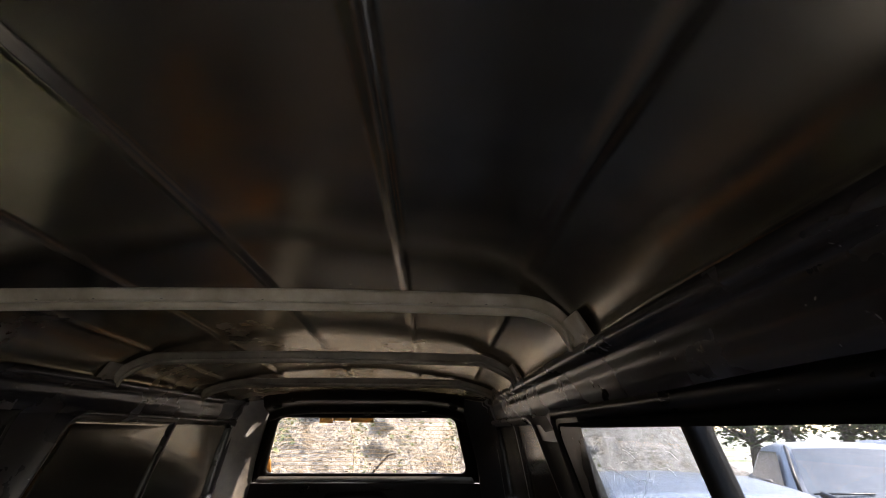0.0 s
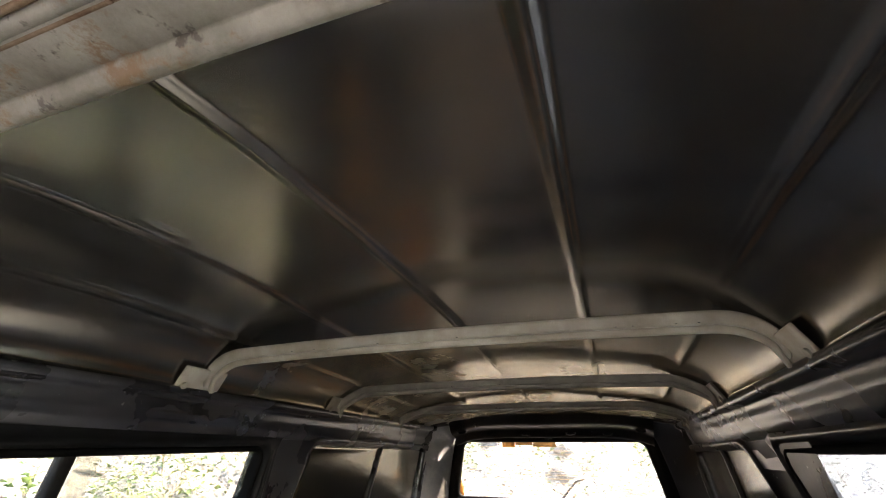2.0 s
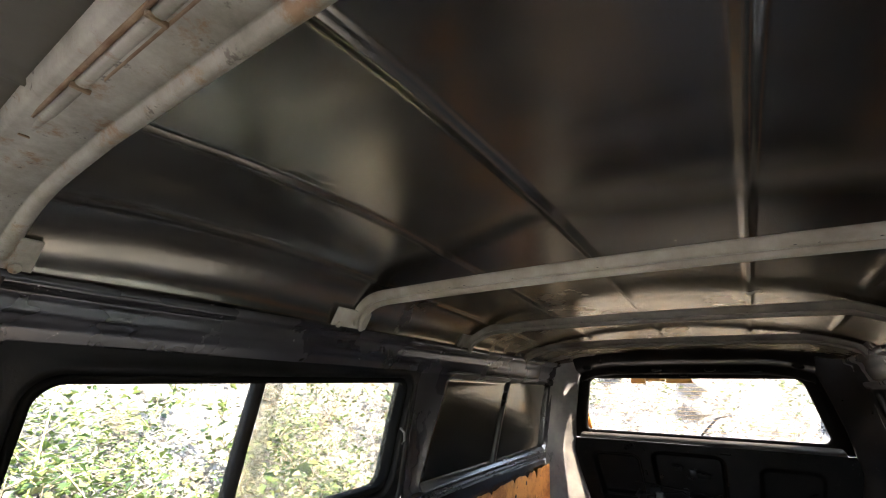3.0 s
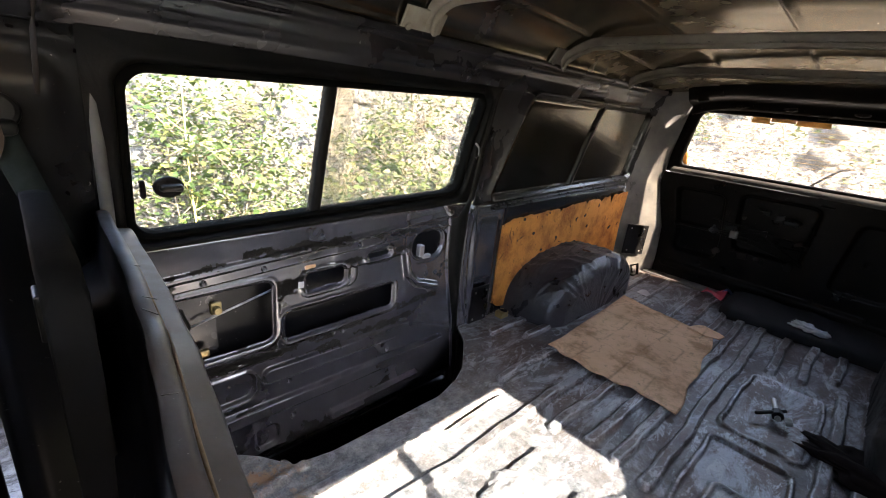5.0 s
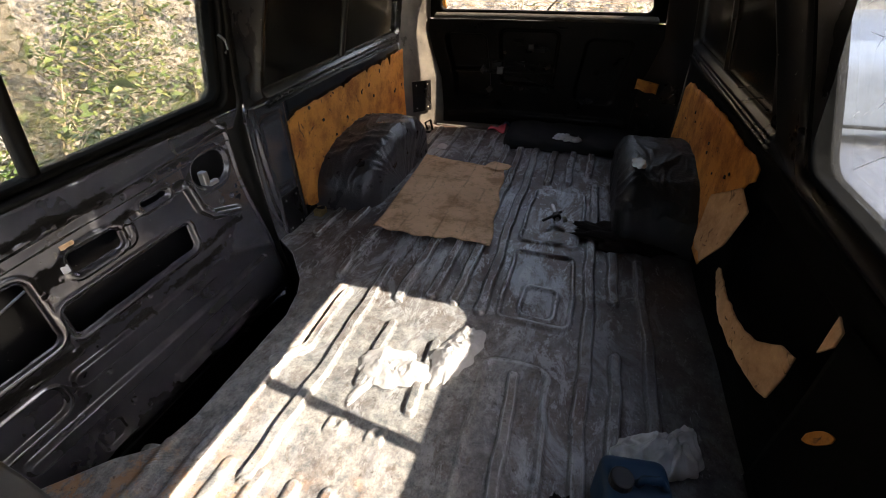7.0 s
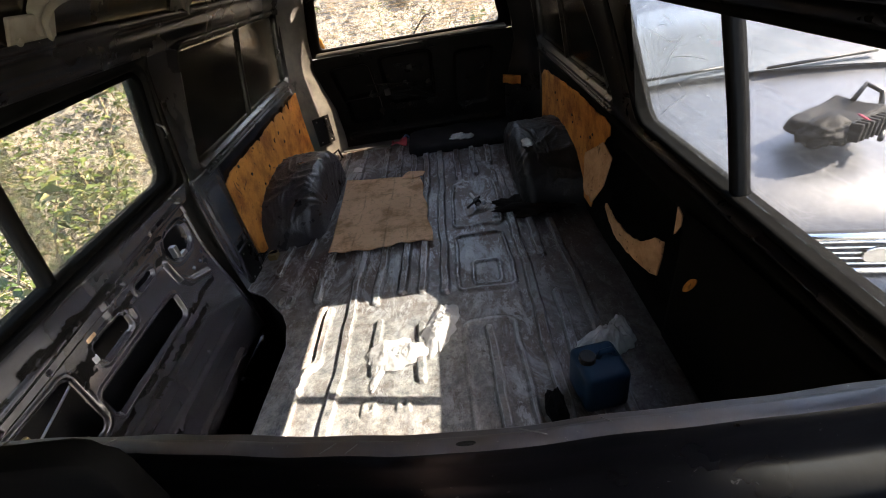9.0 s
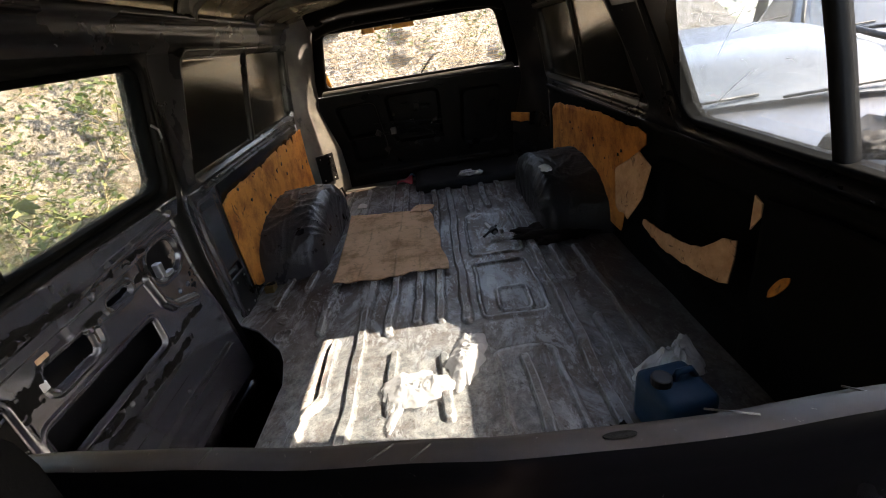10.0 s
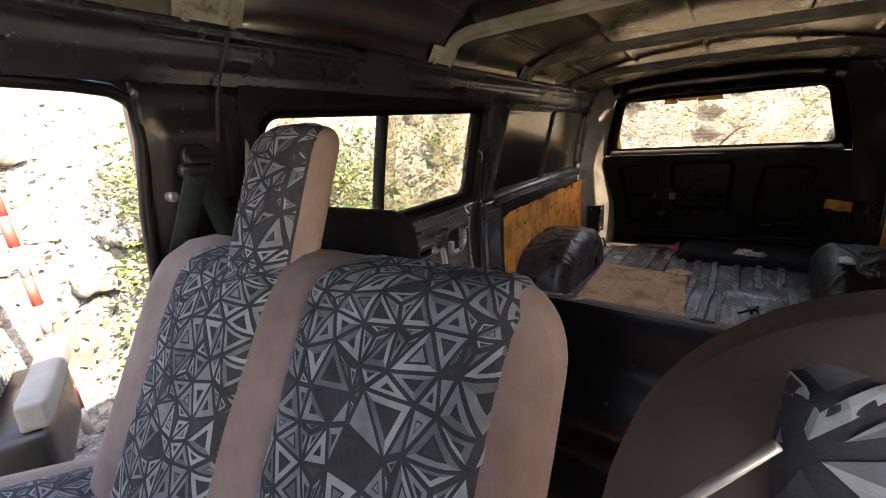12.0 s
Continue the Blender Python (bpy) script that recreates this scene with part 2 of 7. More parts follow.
def make_bank():
    """Dry bank: pale stone, leaf litter and earth."""
    n = Nodes("rocky_bank_soil")
    v = n.node("ShaderNodeTexVoronoi", Scale=7.0, Randomness=1.0)
    warp = n.node("ShaderNodeTexNoise", Scale=4.0, Detail=5.0)
    n.tree.links.new(n.coord.outputs["Object"], warp.inputs["Vector"])
    add = n.node("ShaderNodeVectorMath", operation="MULTIPLY_ADD")
    n.tree.links.new(warp.outputs["Color"], add.inputs[0])
    add.inputs[1].default_value = (0.5, 0.5, 0.5)
    n.tree.links.new(n.coord.outputs["Object"], add.inputs[2])
    n.tree.links.new(add.outputs[0], v.inputs["Vector"])
    stone = n.mix(n.ramp(n.noise(20, 7, 0.75), [(0.36, 0.0), (0.58, 1.0)]), (0.045, 0.041, 0.036), (0.225, 0.218, 0.203))
    earth = n.mix(n.noise(30, 6, 0.7), (0.052, 0.042, 0.030), (0.145, 0.122, 0.090))
    base = n.mix(n.ramp(n.noise(2.6, 6, 0.7), [(0.54, 0.0), (0.62, 1.0)]), stone, earth)
    for scale, wide in ((3.2, 0.016), (9.0, 0.022)):
        crack = n.math("ABSOLUTE", n.math("SUBTRACT", n.noise(scale, 7, 0.68, None, 0.7), 0.5))
        base = n.mix(n.ramp(crack, [(0.0, 0.9), (wide, 0.0)]), base, (0.030, 0.026, 0.019))
    base = n.mix(n.ramp(v.outputs["Distance"], [(0.0, 0.0), (0.75, 0.0), (0.95, 0.8)]), base, (0.09, 0.075, 0.055))
    base = n.mix(n.ramp(n.noise(60, 4, 0.7), [(0.6, 0.0), (0.68, 0.7)]), base, (0.11, 0.08, 0.045))
    n.bump(n.math("ADD", n.noise(25, 8, 0.75), n.math("MULTIPLY", v.outputs["Distance"], -0.6)), 0.9, 0.06)
    return n.set(Base_Color=base, Roughness=0.95)


def make_ground():
    n = Nodes("gravel_and_grass")
    gravel = n.mix(n.noise(45, 5, 0.8), (0.13, 0.125, 0.12), (0.33, 0.32, 0.30))
    grass = n.mix(n.noise(30, 5, 0.8), (0.05, 0.075, 0.02), (0.14, 0.17, 0.06))
    base = n.mix(n.ramp(n.noise(0.35, 5, 0.6), [(0.5, 0.0), (0.58, 1.0)]), gravel, grass)
    n.bump(n.noise(60, 6, 0.8), 0.8, 0.03)
    return n.set(Base_Color=base, Roughness=0.95)


M_FLOOR = make_floor_paint()
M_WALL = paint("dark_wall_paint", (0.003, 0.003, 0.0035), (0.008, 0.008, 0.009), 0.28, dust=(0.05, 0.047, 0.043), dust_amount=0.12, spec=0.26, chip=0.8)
M_FRAME = make_plain("black_frame_paint", (0.002, 0.002, 0.002), (0.006, 0.006, 0.006), 0.55, 10, 0.3, spec=0.10)
M_DOOR = paint("slate_door_paint", (0.042, 0.043, 0.054), (0.086, 0.088, 0.106), 0.17, dust=(0.24, 0.23, 0.23), dust_amount=0.13, metal=0.3, spec=0.9, chip=0.8, dents=0.08, coat=1.0)
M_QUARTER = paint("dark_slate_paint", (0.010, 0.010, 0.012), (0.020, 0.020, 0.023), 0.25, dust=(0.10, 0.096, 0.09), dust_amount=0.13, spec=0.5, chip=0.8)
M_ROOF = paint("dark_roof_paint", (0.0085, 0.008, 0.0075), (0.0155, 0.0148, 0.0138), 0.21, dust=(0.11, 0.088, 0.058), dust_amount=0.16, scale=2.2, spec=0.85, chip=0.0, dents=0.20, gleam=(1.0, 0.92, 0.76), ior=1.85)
M_PANEL = paint("black_sheet_paint", (0.006, 0.006, 0.007), (0.013, 0.013, 0.013), 0.17, dust=(0.12, 0.10, 0.07), dust_amount=0.14, spec=1.0, chip=0.3, dents=0.3, coat=0.3, gleam=(1.0, 0.90, 0.70), ior=1.8)
M_TAIL = paint("black_tailgate_paint", (0.0012, 0.0011, 0.0011), (0.0055, 0.0043, 0.0038), 0.30, dust=(0.034, 0.020, 0.012), dust_amount=0.22, scale=7, spec=0.10)
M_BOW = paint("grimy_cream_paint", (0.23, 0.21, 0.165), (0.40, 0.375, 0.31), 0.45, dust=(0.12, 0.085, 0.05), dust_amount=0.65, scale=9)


def make_rusty_cream():
    """White primer with rust blooms and grey scuffs."""
    n = Nodes("rust_stained_white_paint")
    base = n.mix(n.ramp(n.noise(10, 7, 0.7), [(0.35, 0.0), (0.65, 1.0)]), (0.17, 0.157, 0.122), (0.37, 0.35, 0.295))
    base = n.mix(n.ramp(n.noise(17, 6, 0.75), [(0.54, 0.0), (0.64, 0.85)]), base, (0.20, 0.11, 0.045))
    base = n.mix(n.ramp(n.noise(30, 4, 0.7), [(0.62, 0.0), (0.68, 0.8)]), base, (0.045, 0.03, 0.02))
    n.bump(n.noise(70, 5, 0.7), 0.4, 0.002)
    return n.set(Base_Color=base, Roughness=0.55)


M_BOWFRONT = make_rusty_cream()
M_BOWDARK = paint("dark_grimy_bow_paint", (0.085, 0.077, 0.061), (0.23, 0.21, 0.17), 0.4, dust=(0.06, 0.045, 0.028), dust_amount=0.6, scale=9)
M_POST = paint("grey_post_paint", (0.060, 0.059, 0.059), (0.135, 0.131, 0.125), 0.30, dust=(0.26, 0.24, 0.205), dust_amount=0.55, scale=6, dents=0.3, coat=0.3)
M_BEAM = paint("scuffed_beam_paint", (0.026, 0.026, 0.030), (0.095, 0.096, 0.108), 0.42, dust=(0.12, 0.085, 0.062), dust_amount=0.75, scale=8, spec=0.4, chip=1.0)
M_NAVY_PANEL = paint("dark_navy_panel_paint", (0.002, 0.0022, 0.003), (0.0042, 0.0045, 0.006), 0.30, dust_amount=0.02, spec=0.14, chip=0.3)
M_RUBBER = make_plain("black_rubber", (0.003, 0.003, 0.003), (0.007, 0.007, 0.0065), 0.45, 12, spec=0.15)
M_SEAL = make_plain("perished_black_seal", (0.002, 0.002, 0.002), (0.005, 0.005, 0.0045), 0.9, 12, spec=0.02)
M_TAR = make_plain("black_sealant", (0.004, 0.0035, 0.0035), (0.010, 0.009, 0.008), 0.55, 30, 0.8, dist=0.004, spec=0.15)
M_RUST = make_plain("rusty_steel", (0.12, 0.060, 0.026), (0.30, 0.22, 0.14), 0.85, 30, 0.5)
M_STEEL = make_plain("dull_steel", (0.35, 0.34, 0.32), (0.55, 0.54, 0.52), 0.4, 20, 0.2, metal=0.9)
M_BRASS = make_plain("yellow_zinc", (0.30, 0.22, 0.10), (0.46, 0.36, 0.17), 0.45, 25, 0.2, metal=0.8)
M_WOOD = make_board("ochre_fibreboard", (0.60, 0.235, 0.052), (0.28, 0.088, 0.020))
M_TORN = make_board("torn_fibreboard_face", (0.58, 0.34, 0.18), (0.40, 0.21, 0.10))
# black of the side board, lent to the lower right wall as shade
M_BLACKBOARD_SHADE = make_plain("black_board_and_shade", (0.0015, 0.0015, 0.0015), (0.0035, 0.0035, 0.003), 0.75, 9, spec=0.06)
M_CARD = make_cardboard()
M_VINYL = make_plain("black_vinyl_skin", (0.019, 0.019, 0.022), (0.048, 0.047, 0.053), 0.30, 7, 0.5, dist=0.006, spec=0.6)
# darker copy of the skin: the right arch's shade put into its colour
M_VINYL_SHADE = make_plain("shaded_black_skin", (0.004, 0.0037, 0.0035), (0.013, 0.0115, 0.0105), 0.42, 9, 0.6, dist=0.006, spec=0.35)
M_RAG = make_plain("dark_brown_cloth", (0.006, 0.0035, 0.003), (0.014, 0.009, 0.0075), 0.9, 14, 0.6, spec=0.1)
M_MAT = make_plain("black_felt_mat", (0.006, 0.006, 0.007), (0.015, 0.014, 0.015), 0.8, 14, 0.6, spec=0.2)
M_PATTERN = make_fabric("charcoal_fabric", (0.012, 0.0135, 0.017), (0.022, 0.0245, 0.030))
PRINT_TONES = [make_fabric("pale_print", (0.120, 0.134, 0.148), (0.180, 0.195, 0.210)), make_fabric("slate_print", (0.078, 0.089, 0.102), (0.130, 0.144, 0.160)),
               make_fabric("grey_print", (0.045, 0.052, 0.062), (0.078, 0.088, 0.100)), make_fabric("dark_print", (0.018, 0.020, 0.026), (0.030, 0.034, 0.042))]
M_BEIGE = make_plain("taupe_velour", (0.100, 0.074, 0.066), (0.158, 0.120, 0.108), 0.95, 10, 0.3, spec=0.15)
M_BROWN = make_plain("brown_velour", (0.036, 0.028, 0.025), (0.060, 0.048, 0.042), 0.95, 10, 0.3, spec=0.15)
M_BELT = make_plain("seat_belt_webbing", (0.014, 0.021, 0.022), (0.024, 0.034, 0.034), 0.8, 60, 0.4, spec=0.15)
M_PLASTIC = make_plain("black_plastic", (0.005, 0.005, 0.005), (0.011, 0.011, 0.011), 0.4, 12, 0.1, spec=0.25)
M_FILM = make_film("white_plastic_film", (0.70, 0.69, 0.69), 0.30, 0.2)
M_CLEARFILM = make_film("clear_plastic_film", (0.80, 0.80, 0.79), 0.45, 0.15)
M_FOLDED = make_plain("black_padded_cloth", (0.002, 0.002, 0.002), (0.005, 0.005, 0.005), 0.85, 12, spec=0.05)
M_TISSUE = make_film("white_tissue", (0.78, 0.80, 0.83), 0.05, 0.9)
M_BLUE = make_plain("dark_blue_plastic", (0.005, 0.024, 0.048), (0.009, 0.035, 0.062), 0.5, 10, 0.2, spec=0.15)
M_RED = make_plain("red_cloth", (0.42, 0.045, 0.075), (0.55, 0.09, 0.12), 0.9, 30, 0.4)
M_CLOTHBLUE = make_plain("blue_cloth", (0.03, 0.10, 0.24), (0.06, 0.16, 0.32), 0.9, 30, 0.4)
M_PAPER = make_plain("white_paper", (0.60, 0.59, 0.57), (0.72, 0.71, 0.70), 0.9, 20, 0.1)
M_GLASS = make_glass("clear_dirty_glass", (0.80, 0.82, 0.78), (0.62, 0.60, 0.52), 0.015)
M_GLASS_DUSTY = make_glass("dusty_glass", (0.74, 0.73, 0.665), (0.60, 0.56, 0.45), 0.075)
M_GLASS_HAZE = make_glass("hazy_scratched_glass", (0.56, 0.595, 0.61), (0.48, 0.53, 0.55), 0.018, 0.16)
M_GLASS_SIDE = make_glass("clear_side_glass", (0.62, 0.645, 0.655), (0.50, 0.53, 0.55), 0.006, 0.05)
M_GLASS_REAR = make_glass("rear_heated_glass", (0.80, 0.785, 0.74), (0.65, 0.60, 0.50), 0.05)
M_BANK = make_bank()
M_GROUND = make_ground()
M_GREEN = make_leaf("bramble_leaf", [(0.0, (0.020, 0.042, 0.008)), (0.4, (0.046, 0.082, 0.016)), (0.75, (0.090, 0.120, 0.030)), (1.0, (0.15, 0.142, 0.052))])
M_DRY = make_leaf("dry_leaf", [(0.0, (0.028, 0.021, 0.013)), (0.25, (0.080, 0.058, 0.034)), (0.5, (0.14, 0.112, 0.08)), (0.8, (0.25, 0.228, 0.195)), (1.0, (0.05, 0.06, 0.02))], 0.8, 0.15)
M_TREE = make_leaf("tree_leaf", [(0.0, (0.03, 0.05, 0.015)), (0.5, (0.07, 0.10, 0.03)), (1.0, (0.16, 0.17, 0.07))], 0.6, 0.2)
M_STEM = make_plain("bramble_stem", (0.10, 0.075, 0.05), (0.24, 0.20, 0.13), 0.8, 20)
M_YELLOW_STEM = make_plain("yellow_cane", (0.38, 0.31, 0.09), (0.50, 0.42, 0.15), 0.6, 20)
M_BARK = make_plain("bark", (0.06, 0.05, 0.04), (0.16, 0.13, 0.10), 0.9, 8, 0.8, dist=0.02)


# ---- building helpers ----
def obj(name, verts, faces, mat, parent=None, label="", smooth=True):
    me = bpy.data.meshes.new(name)
    me.from_pydata([tuple(map(float, v)) for v in verts], [], [tuple(map(int, f)) for f in faces])
    me.validate()
    if smooth:
        me.polygons.foreach_set("use_smooth", [True] * len(me.polygons))
    me.materials.append(mat)
    ob = new(name, me)
    if parent is not None:
        ob.parent = parent
    if label:
        tagged(ob, label)
    return ob


def part(name, bm, mat, parent=None, label="", smooth=False):
    """Link a bmesh as one mesh object."""
    me = bpy.data.meshes.new(name)
    bmesh.ops.recalc_face_normals(bm, faces=bm.faces)
    bm.to_mesh(me)
    bm.free()
    if smooth:
        me.polygons.foreach_set("use_smooth", [True] * len(me.polygons))
    me.materials.append(mat)
    ob = new(name, me)
    if parent is not None:
        ob.parent = parent
    if label:
        tagged(ob, label)
    return ob


def thing(name, label, category, kind="", group="", at=None):
    ob = new(name)
    ob.empty_display_size = 0.05
    if at is not None:
        ob.matrix_basis = at
    return tagged(ob, label, category, group, kind)


def solid(ob, thickness, offset=-1.0):
    m = ob.modifiers.new("thickness", "SOLIDIFY")
    m.thickness, m.offset = thickness, offset
    return ob


def sheet(name, P, mat, parent=None, label="", closed=False, flip=False, smooth=True):
    """A mesh from an array of points, rows by columns; closed joins the last column to the first."""
    P = np.asarray(P, float)
    nu, nv = P.shape[:2]
    cols = nv if closed else nv - 1
    i, j = np.meshgrid(np.arange(nu - 1), np.arange(cols), indexing="ij")
    a, b = i * nv + j, i * nv + (j + 1) % nv
    F = np.stack([a, b, b + nv, a + nv], -1).reshape(-1, 4)
    if flip:
        F = F[:, ::-1]
    me = bpy.data.meshes.new(name)
    me.vertices.add(nu * nv)
    me.vertices.foreach_set("co", P.reshape(-1).astype(np.float32))
    me.loops.add(F.size)
    me.loops.foreach_set("vertex_index", F.reshape(-1).astype(np.int32))
    me.polygons.add(len(F))
    me.polygons.foreach_set("loop_start", np.arange(0, F.size, 4, dtype=np.int32))
    me.update(calc_edges=True)
    me.validate()
    if smooth:
        me.polygons.foreach_set("use_smooth", [True] * len(me.polygons))
    me.materials.append(mat)
    ob = new(name, me)
    if parent is not None:
        ob.parent = parent
    if label:
        tagged(ob, label)
    return ob


def box_bm(x0, x1, y0, y1, z0, z1, bevel=0.0, segs=2):
    bm = bmesh.new()
    bmesh.ops.create_cube(bm, size=1.0)
    for v in bm.verts:
        v.co = ((x0 + x1) / 2 + v.co.x * (x1 - x0), (y0 + y1) / 2 + v.co.y * (y1 - y0), (z0 + z1) / 2 + v.co.z * (z1 - z0))
    if bevel:
        bmesh.ops.bevel(bm, geom=bm.edges[:], offset=bevel, segments=segs, affect="EDGES", profile=0.5)
    return bm


def cyl_bm(r, h, m, segs=20, bevel=0.0, r2=None):
    bm = bmesh.new()
    bmesh.ops.create_cone(bm, cap_ends=True, segments=segs, radius1=r, radius2=r if r2 is None else r2, depth=h)
    if bevel:
        bmesh.ops.bevel(bm, geom=[e for e in bm.edges if abs(e.verts[0].co.z - e.verts[1].co.z) < 1e-6], offset=bevel, segments=2, affect="EDGES", profile=0.5)
    bm.transform(m)
    return bm


def tube(name, pts, radius, mat, parent=None, label="", segs=10, flat=1.0):
    """A round bar along points; radius may be a list; flat squashes it."""
    P = [Vector(p) for p in pts]
    R = [float(q) for q in (radius if isinstance(radius, (list, tuple)) else [radius] * len(P))]
    rows, up = [], Vector((0, 0, 1))
    for i, p in enumerate(P):
        d = (P[min(i + 1, len(P) - 1)] - P[max(i - 1, 0)]).normalized()
        a = d.cross(up if abs(d.dot(up)) < 0.95 else Vector((1, 0, 0))).normalized()
        b = a.cross(d)
        rows.append([p + R[i] * (math.cos(t) * a + flat * math.sin(t) * b) for t in np.linspace(0, 2 * math.pi, segs, endpoint=False)])
    n = len(rows)
    V = [v for r in rows for v in r] + [P[0], P[-1]]
    F = [(i * segs + j, i * segs + (j + 1) % segs, (i + 1) * segs + (j + 1) % segs, (i + 1) * segs + j) for i in range(n - 1) for j in range(segs)]
    F += [(n * segs, (j + 1) % segs, j) for j in range(segs)] + [(n * segs + 1, (n - 1) * segs + j, (n - 1) * segs + (j + 1) % segs) for j in range(segs)]
    return obj(name, V, F, mat, parent, label)


def smooth01(t):
    t = np.clip(t, 0, 1)
    return t * t * (3 - 2 * t)


def rrect(u, v, u0, u1, v0, v1, r):
    """Signed distance to a rounded rectangle, negative inside."""
    qx = np.abs(u - (u0 + u1) / 2) - (u1 - u0) / 2 + r
    qy = np.abs(v - (v0 + v1) / 2) - (v1 - v0) / 2 + r
    return np.minimum(np.maximum(qx, qy), 0) + np.hypot(np.maximum(qx, 0), np.maximum(qy, 0)) - r


def bead(u, v, u0, v0, u1, v1, w):
    """Height 0 to 1 of a rounded bead of half-width w along a line."""
    du, dv = u1 - u0, v1 - v0
    t = np.clip(((u - u0) * du + (v - v0) * dv) / (du * du + dv * dv + 1e-12), 0, 1)
    return smooth01(1.25 - np.hypot(u - u0 - t * du, v - v0 - t * dv) / w)


def ridge(u, v, u0, v0, u1, v1, w, edge=0.011):
    """Height 0 to 1 of a flat-topped rib of half-width w along a line, with steep shoulders."""
    du, dv = u1 - u0, v1 - v0
    t = np.clip(((u - u0) * du + (v - v0) * dv) / (du * du + dv * dv + 1e-12), 0, 1)
    return smooth01(0.5 + (w - np.hypot(u - u0 - t * du, v - v0 - t * dv)) / edge)


def pressed(u, v, u0, u1, v0, v1, r, edge=0.010):
    """1 inside a rounded rectangle, falling to 0 over its edge."""
    return smooth01(0.5 - rrect(u, v, u0, u1, v0, v1, r) / edge)


def outline(u0, u1, v0, v1, r, sd):
    """Ridge of half-width sd that follows a rounded rectangle's edge."""
    return lambda u, v: smooth01(1.2 - np.abs(rrect(u, v, u0, u1, v0, v1, r)) / sd)


def wavy(u, v, amp, seed=0.0):
    """Slow unevenness of old sheet metal."""
    return amp * (np.sin(u * 5.1 + seed) * np.sin(v * 6.7 + seed * 1.7) + 0.5 * np.sin(u * 13.0 + v * 9.0 + seed))


# the body's inner half-width at a height, and the roof's height over the floor along the middle
WZ = [-0.40, 0.0, 0.30, 0.58, 0.75, 0.93, 1.00, 1.06]
WX = [0.760, 0.785, 0.792, 0.786, 0.766, 0.738, 0.712, 0.680]


def wall_x(z):
    return np.interp(z, WZ, WX)


def roof_top(y):
    return np.interp(y, [-1.4, -0.05, 0.05, 0.18, 0.40, 0.60, 0.92, 1.54, 2.05, 2.75], [1.215, 1.220, 1.226, 1.240, 1.249, 1.248, 1.236, 1.200, 1.170, 1.120])


def on_wall(side, y, z, out=0.0):
    y, z = np.asarray(y, float), np.asarray(z, float)
    return np.stack([side * (wall_x(z) + out), y + 0 * z, z + 0 * y], -1)


def wall_patch(name, side, y0, y1, z0, z1, mat, parent, thick=0.045, out=0.0, nu=24, nv=14, relief=None, label=""):
    y, z = np.meshgrid(np.linspace(y0, y1, nu), np.linspace(z0, z1, nv), indexing="ij")
    o = out + (relief(y, z) if relief else wavy(y, z, 0.0012, y0))
    ob = sheet(name, on_wall(side, y, z, o), mat, parent, label, flip=side < 0)
    return solid(ob, thick, -1.0) if thick else ob


def quad_map(q, u, v):
    q = np.asarray(q, float)
    u, v = np.asarray(u)[..., None], np.asarray(v)[..., None]
    return (1 - u) * (1 - v) * q[0] + u * (1 - v) * q[1] + u * v * q[2] + (1 - u) * v * q[3]


def unit_loop(r, n=18, ratio=1.0):
    """Points round a unit square with rounded corners; ratio is width over height."""
    pts = []
    rx, ry = r / ratio if ratio > 1 else r, r if ratio > 1 else r * ratio
    for cx, cy, a0 in ((1 - rx, ry, -90), (1 - rx, 1 - ry, 0), (rx, 1 - ry, 90), (rx, ry, 180)):
        for a in np.radians(np.linspace(a0, a0 + 90, n)):
            pts.append((cx + rx * math.cos(a), cy + ry * math.sin(a)))
    return np.array(pts)


def ring(name, place, loops, mat, parent=None, label="", flip=False):
    """A band through loops, each (quad, corner radius, depth); place(a, b, depth) gives the world place."""
    rows = []
    for quad, r, depth in loops:
        q = np.asarray(quad, float)
        ratio = np.linalg.norm(q[1] - q[0]) / max(1e-6, np.linalg.norm(q[3] - q[0]))
        L = unit_loop(max(r / max(1e-6, np.linalg.norm(q[3] - q[0])), 1e-4), 14, ratio)
        m = quad_map(q, L[:, 0], L[:, 1])
        dense = []
        for k in range(len(m)):
            a, b = m[k], m[(k + 1) % len(m)]
            steps = 12 if (k + 1) % 14 == 0 else 1
            dense += [a + (b - a) * s / steps for s in range(steps)]
        dense = np.array(dense)
        rows.append(place(dense[:, 0], dense[:, 1], depth))
    return sheet(name, np.array(rows), mat, parent, label, closed=True, flip=flip)


def grow(quad, d):
    """The quad pushed outwards by d (a number, or left, right, bottom, top)."""
    l, r, b, t = (d,) * 4 if isinstance(d, (int, float)) else d
    (a0, b0), (a1, b1), (a2, b2), (a3, b3) = quad
    return [(a0 - l, b0 - b), (a1 + r, b1 - b), (a2 + r, b2 + t), (a3 - l, b3 + t)]


def pane(name, place, quad, depth, mat, parent=None, label="", n=10, thick=0.004):
    u, v = np.meshgrid(np.linspace(0, 1, n), np.linspace(0, 1, n), indexing="ij")
    m = quad_map(quad, u, v)
    return solid(sheet(name, place(m[..., 0], m[..., 1], depth), mat, parent, label), thick)


def bolt(parent, place, axis, r=0.008, mat=None, name="bolt", h=0.006):
    m = Matrix.Translation(place) @ Vector(axis).to_track_quat("Z", "Y").to_matrix().to_4x4()
    return part(name, cyl_bm(r, h, m, 6 if name == "bolt" else 14, 0.001), mat or M_STEEL, parent)


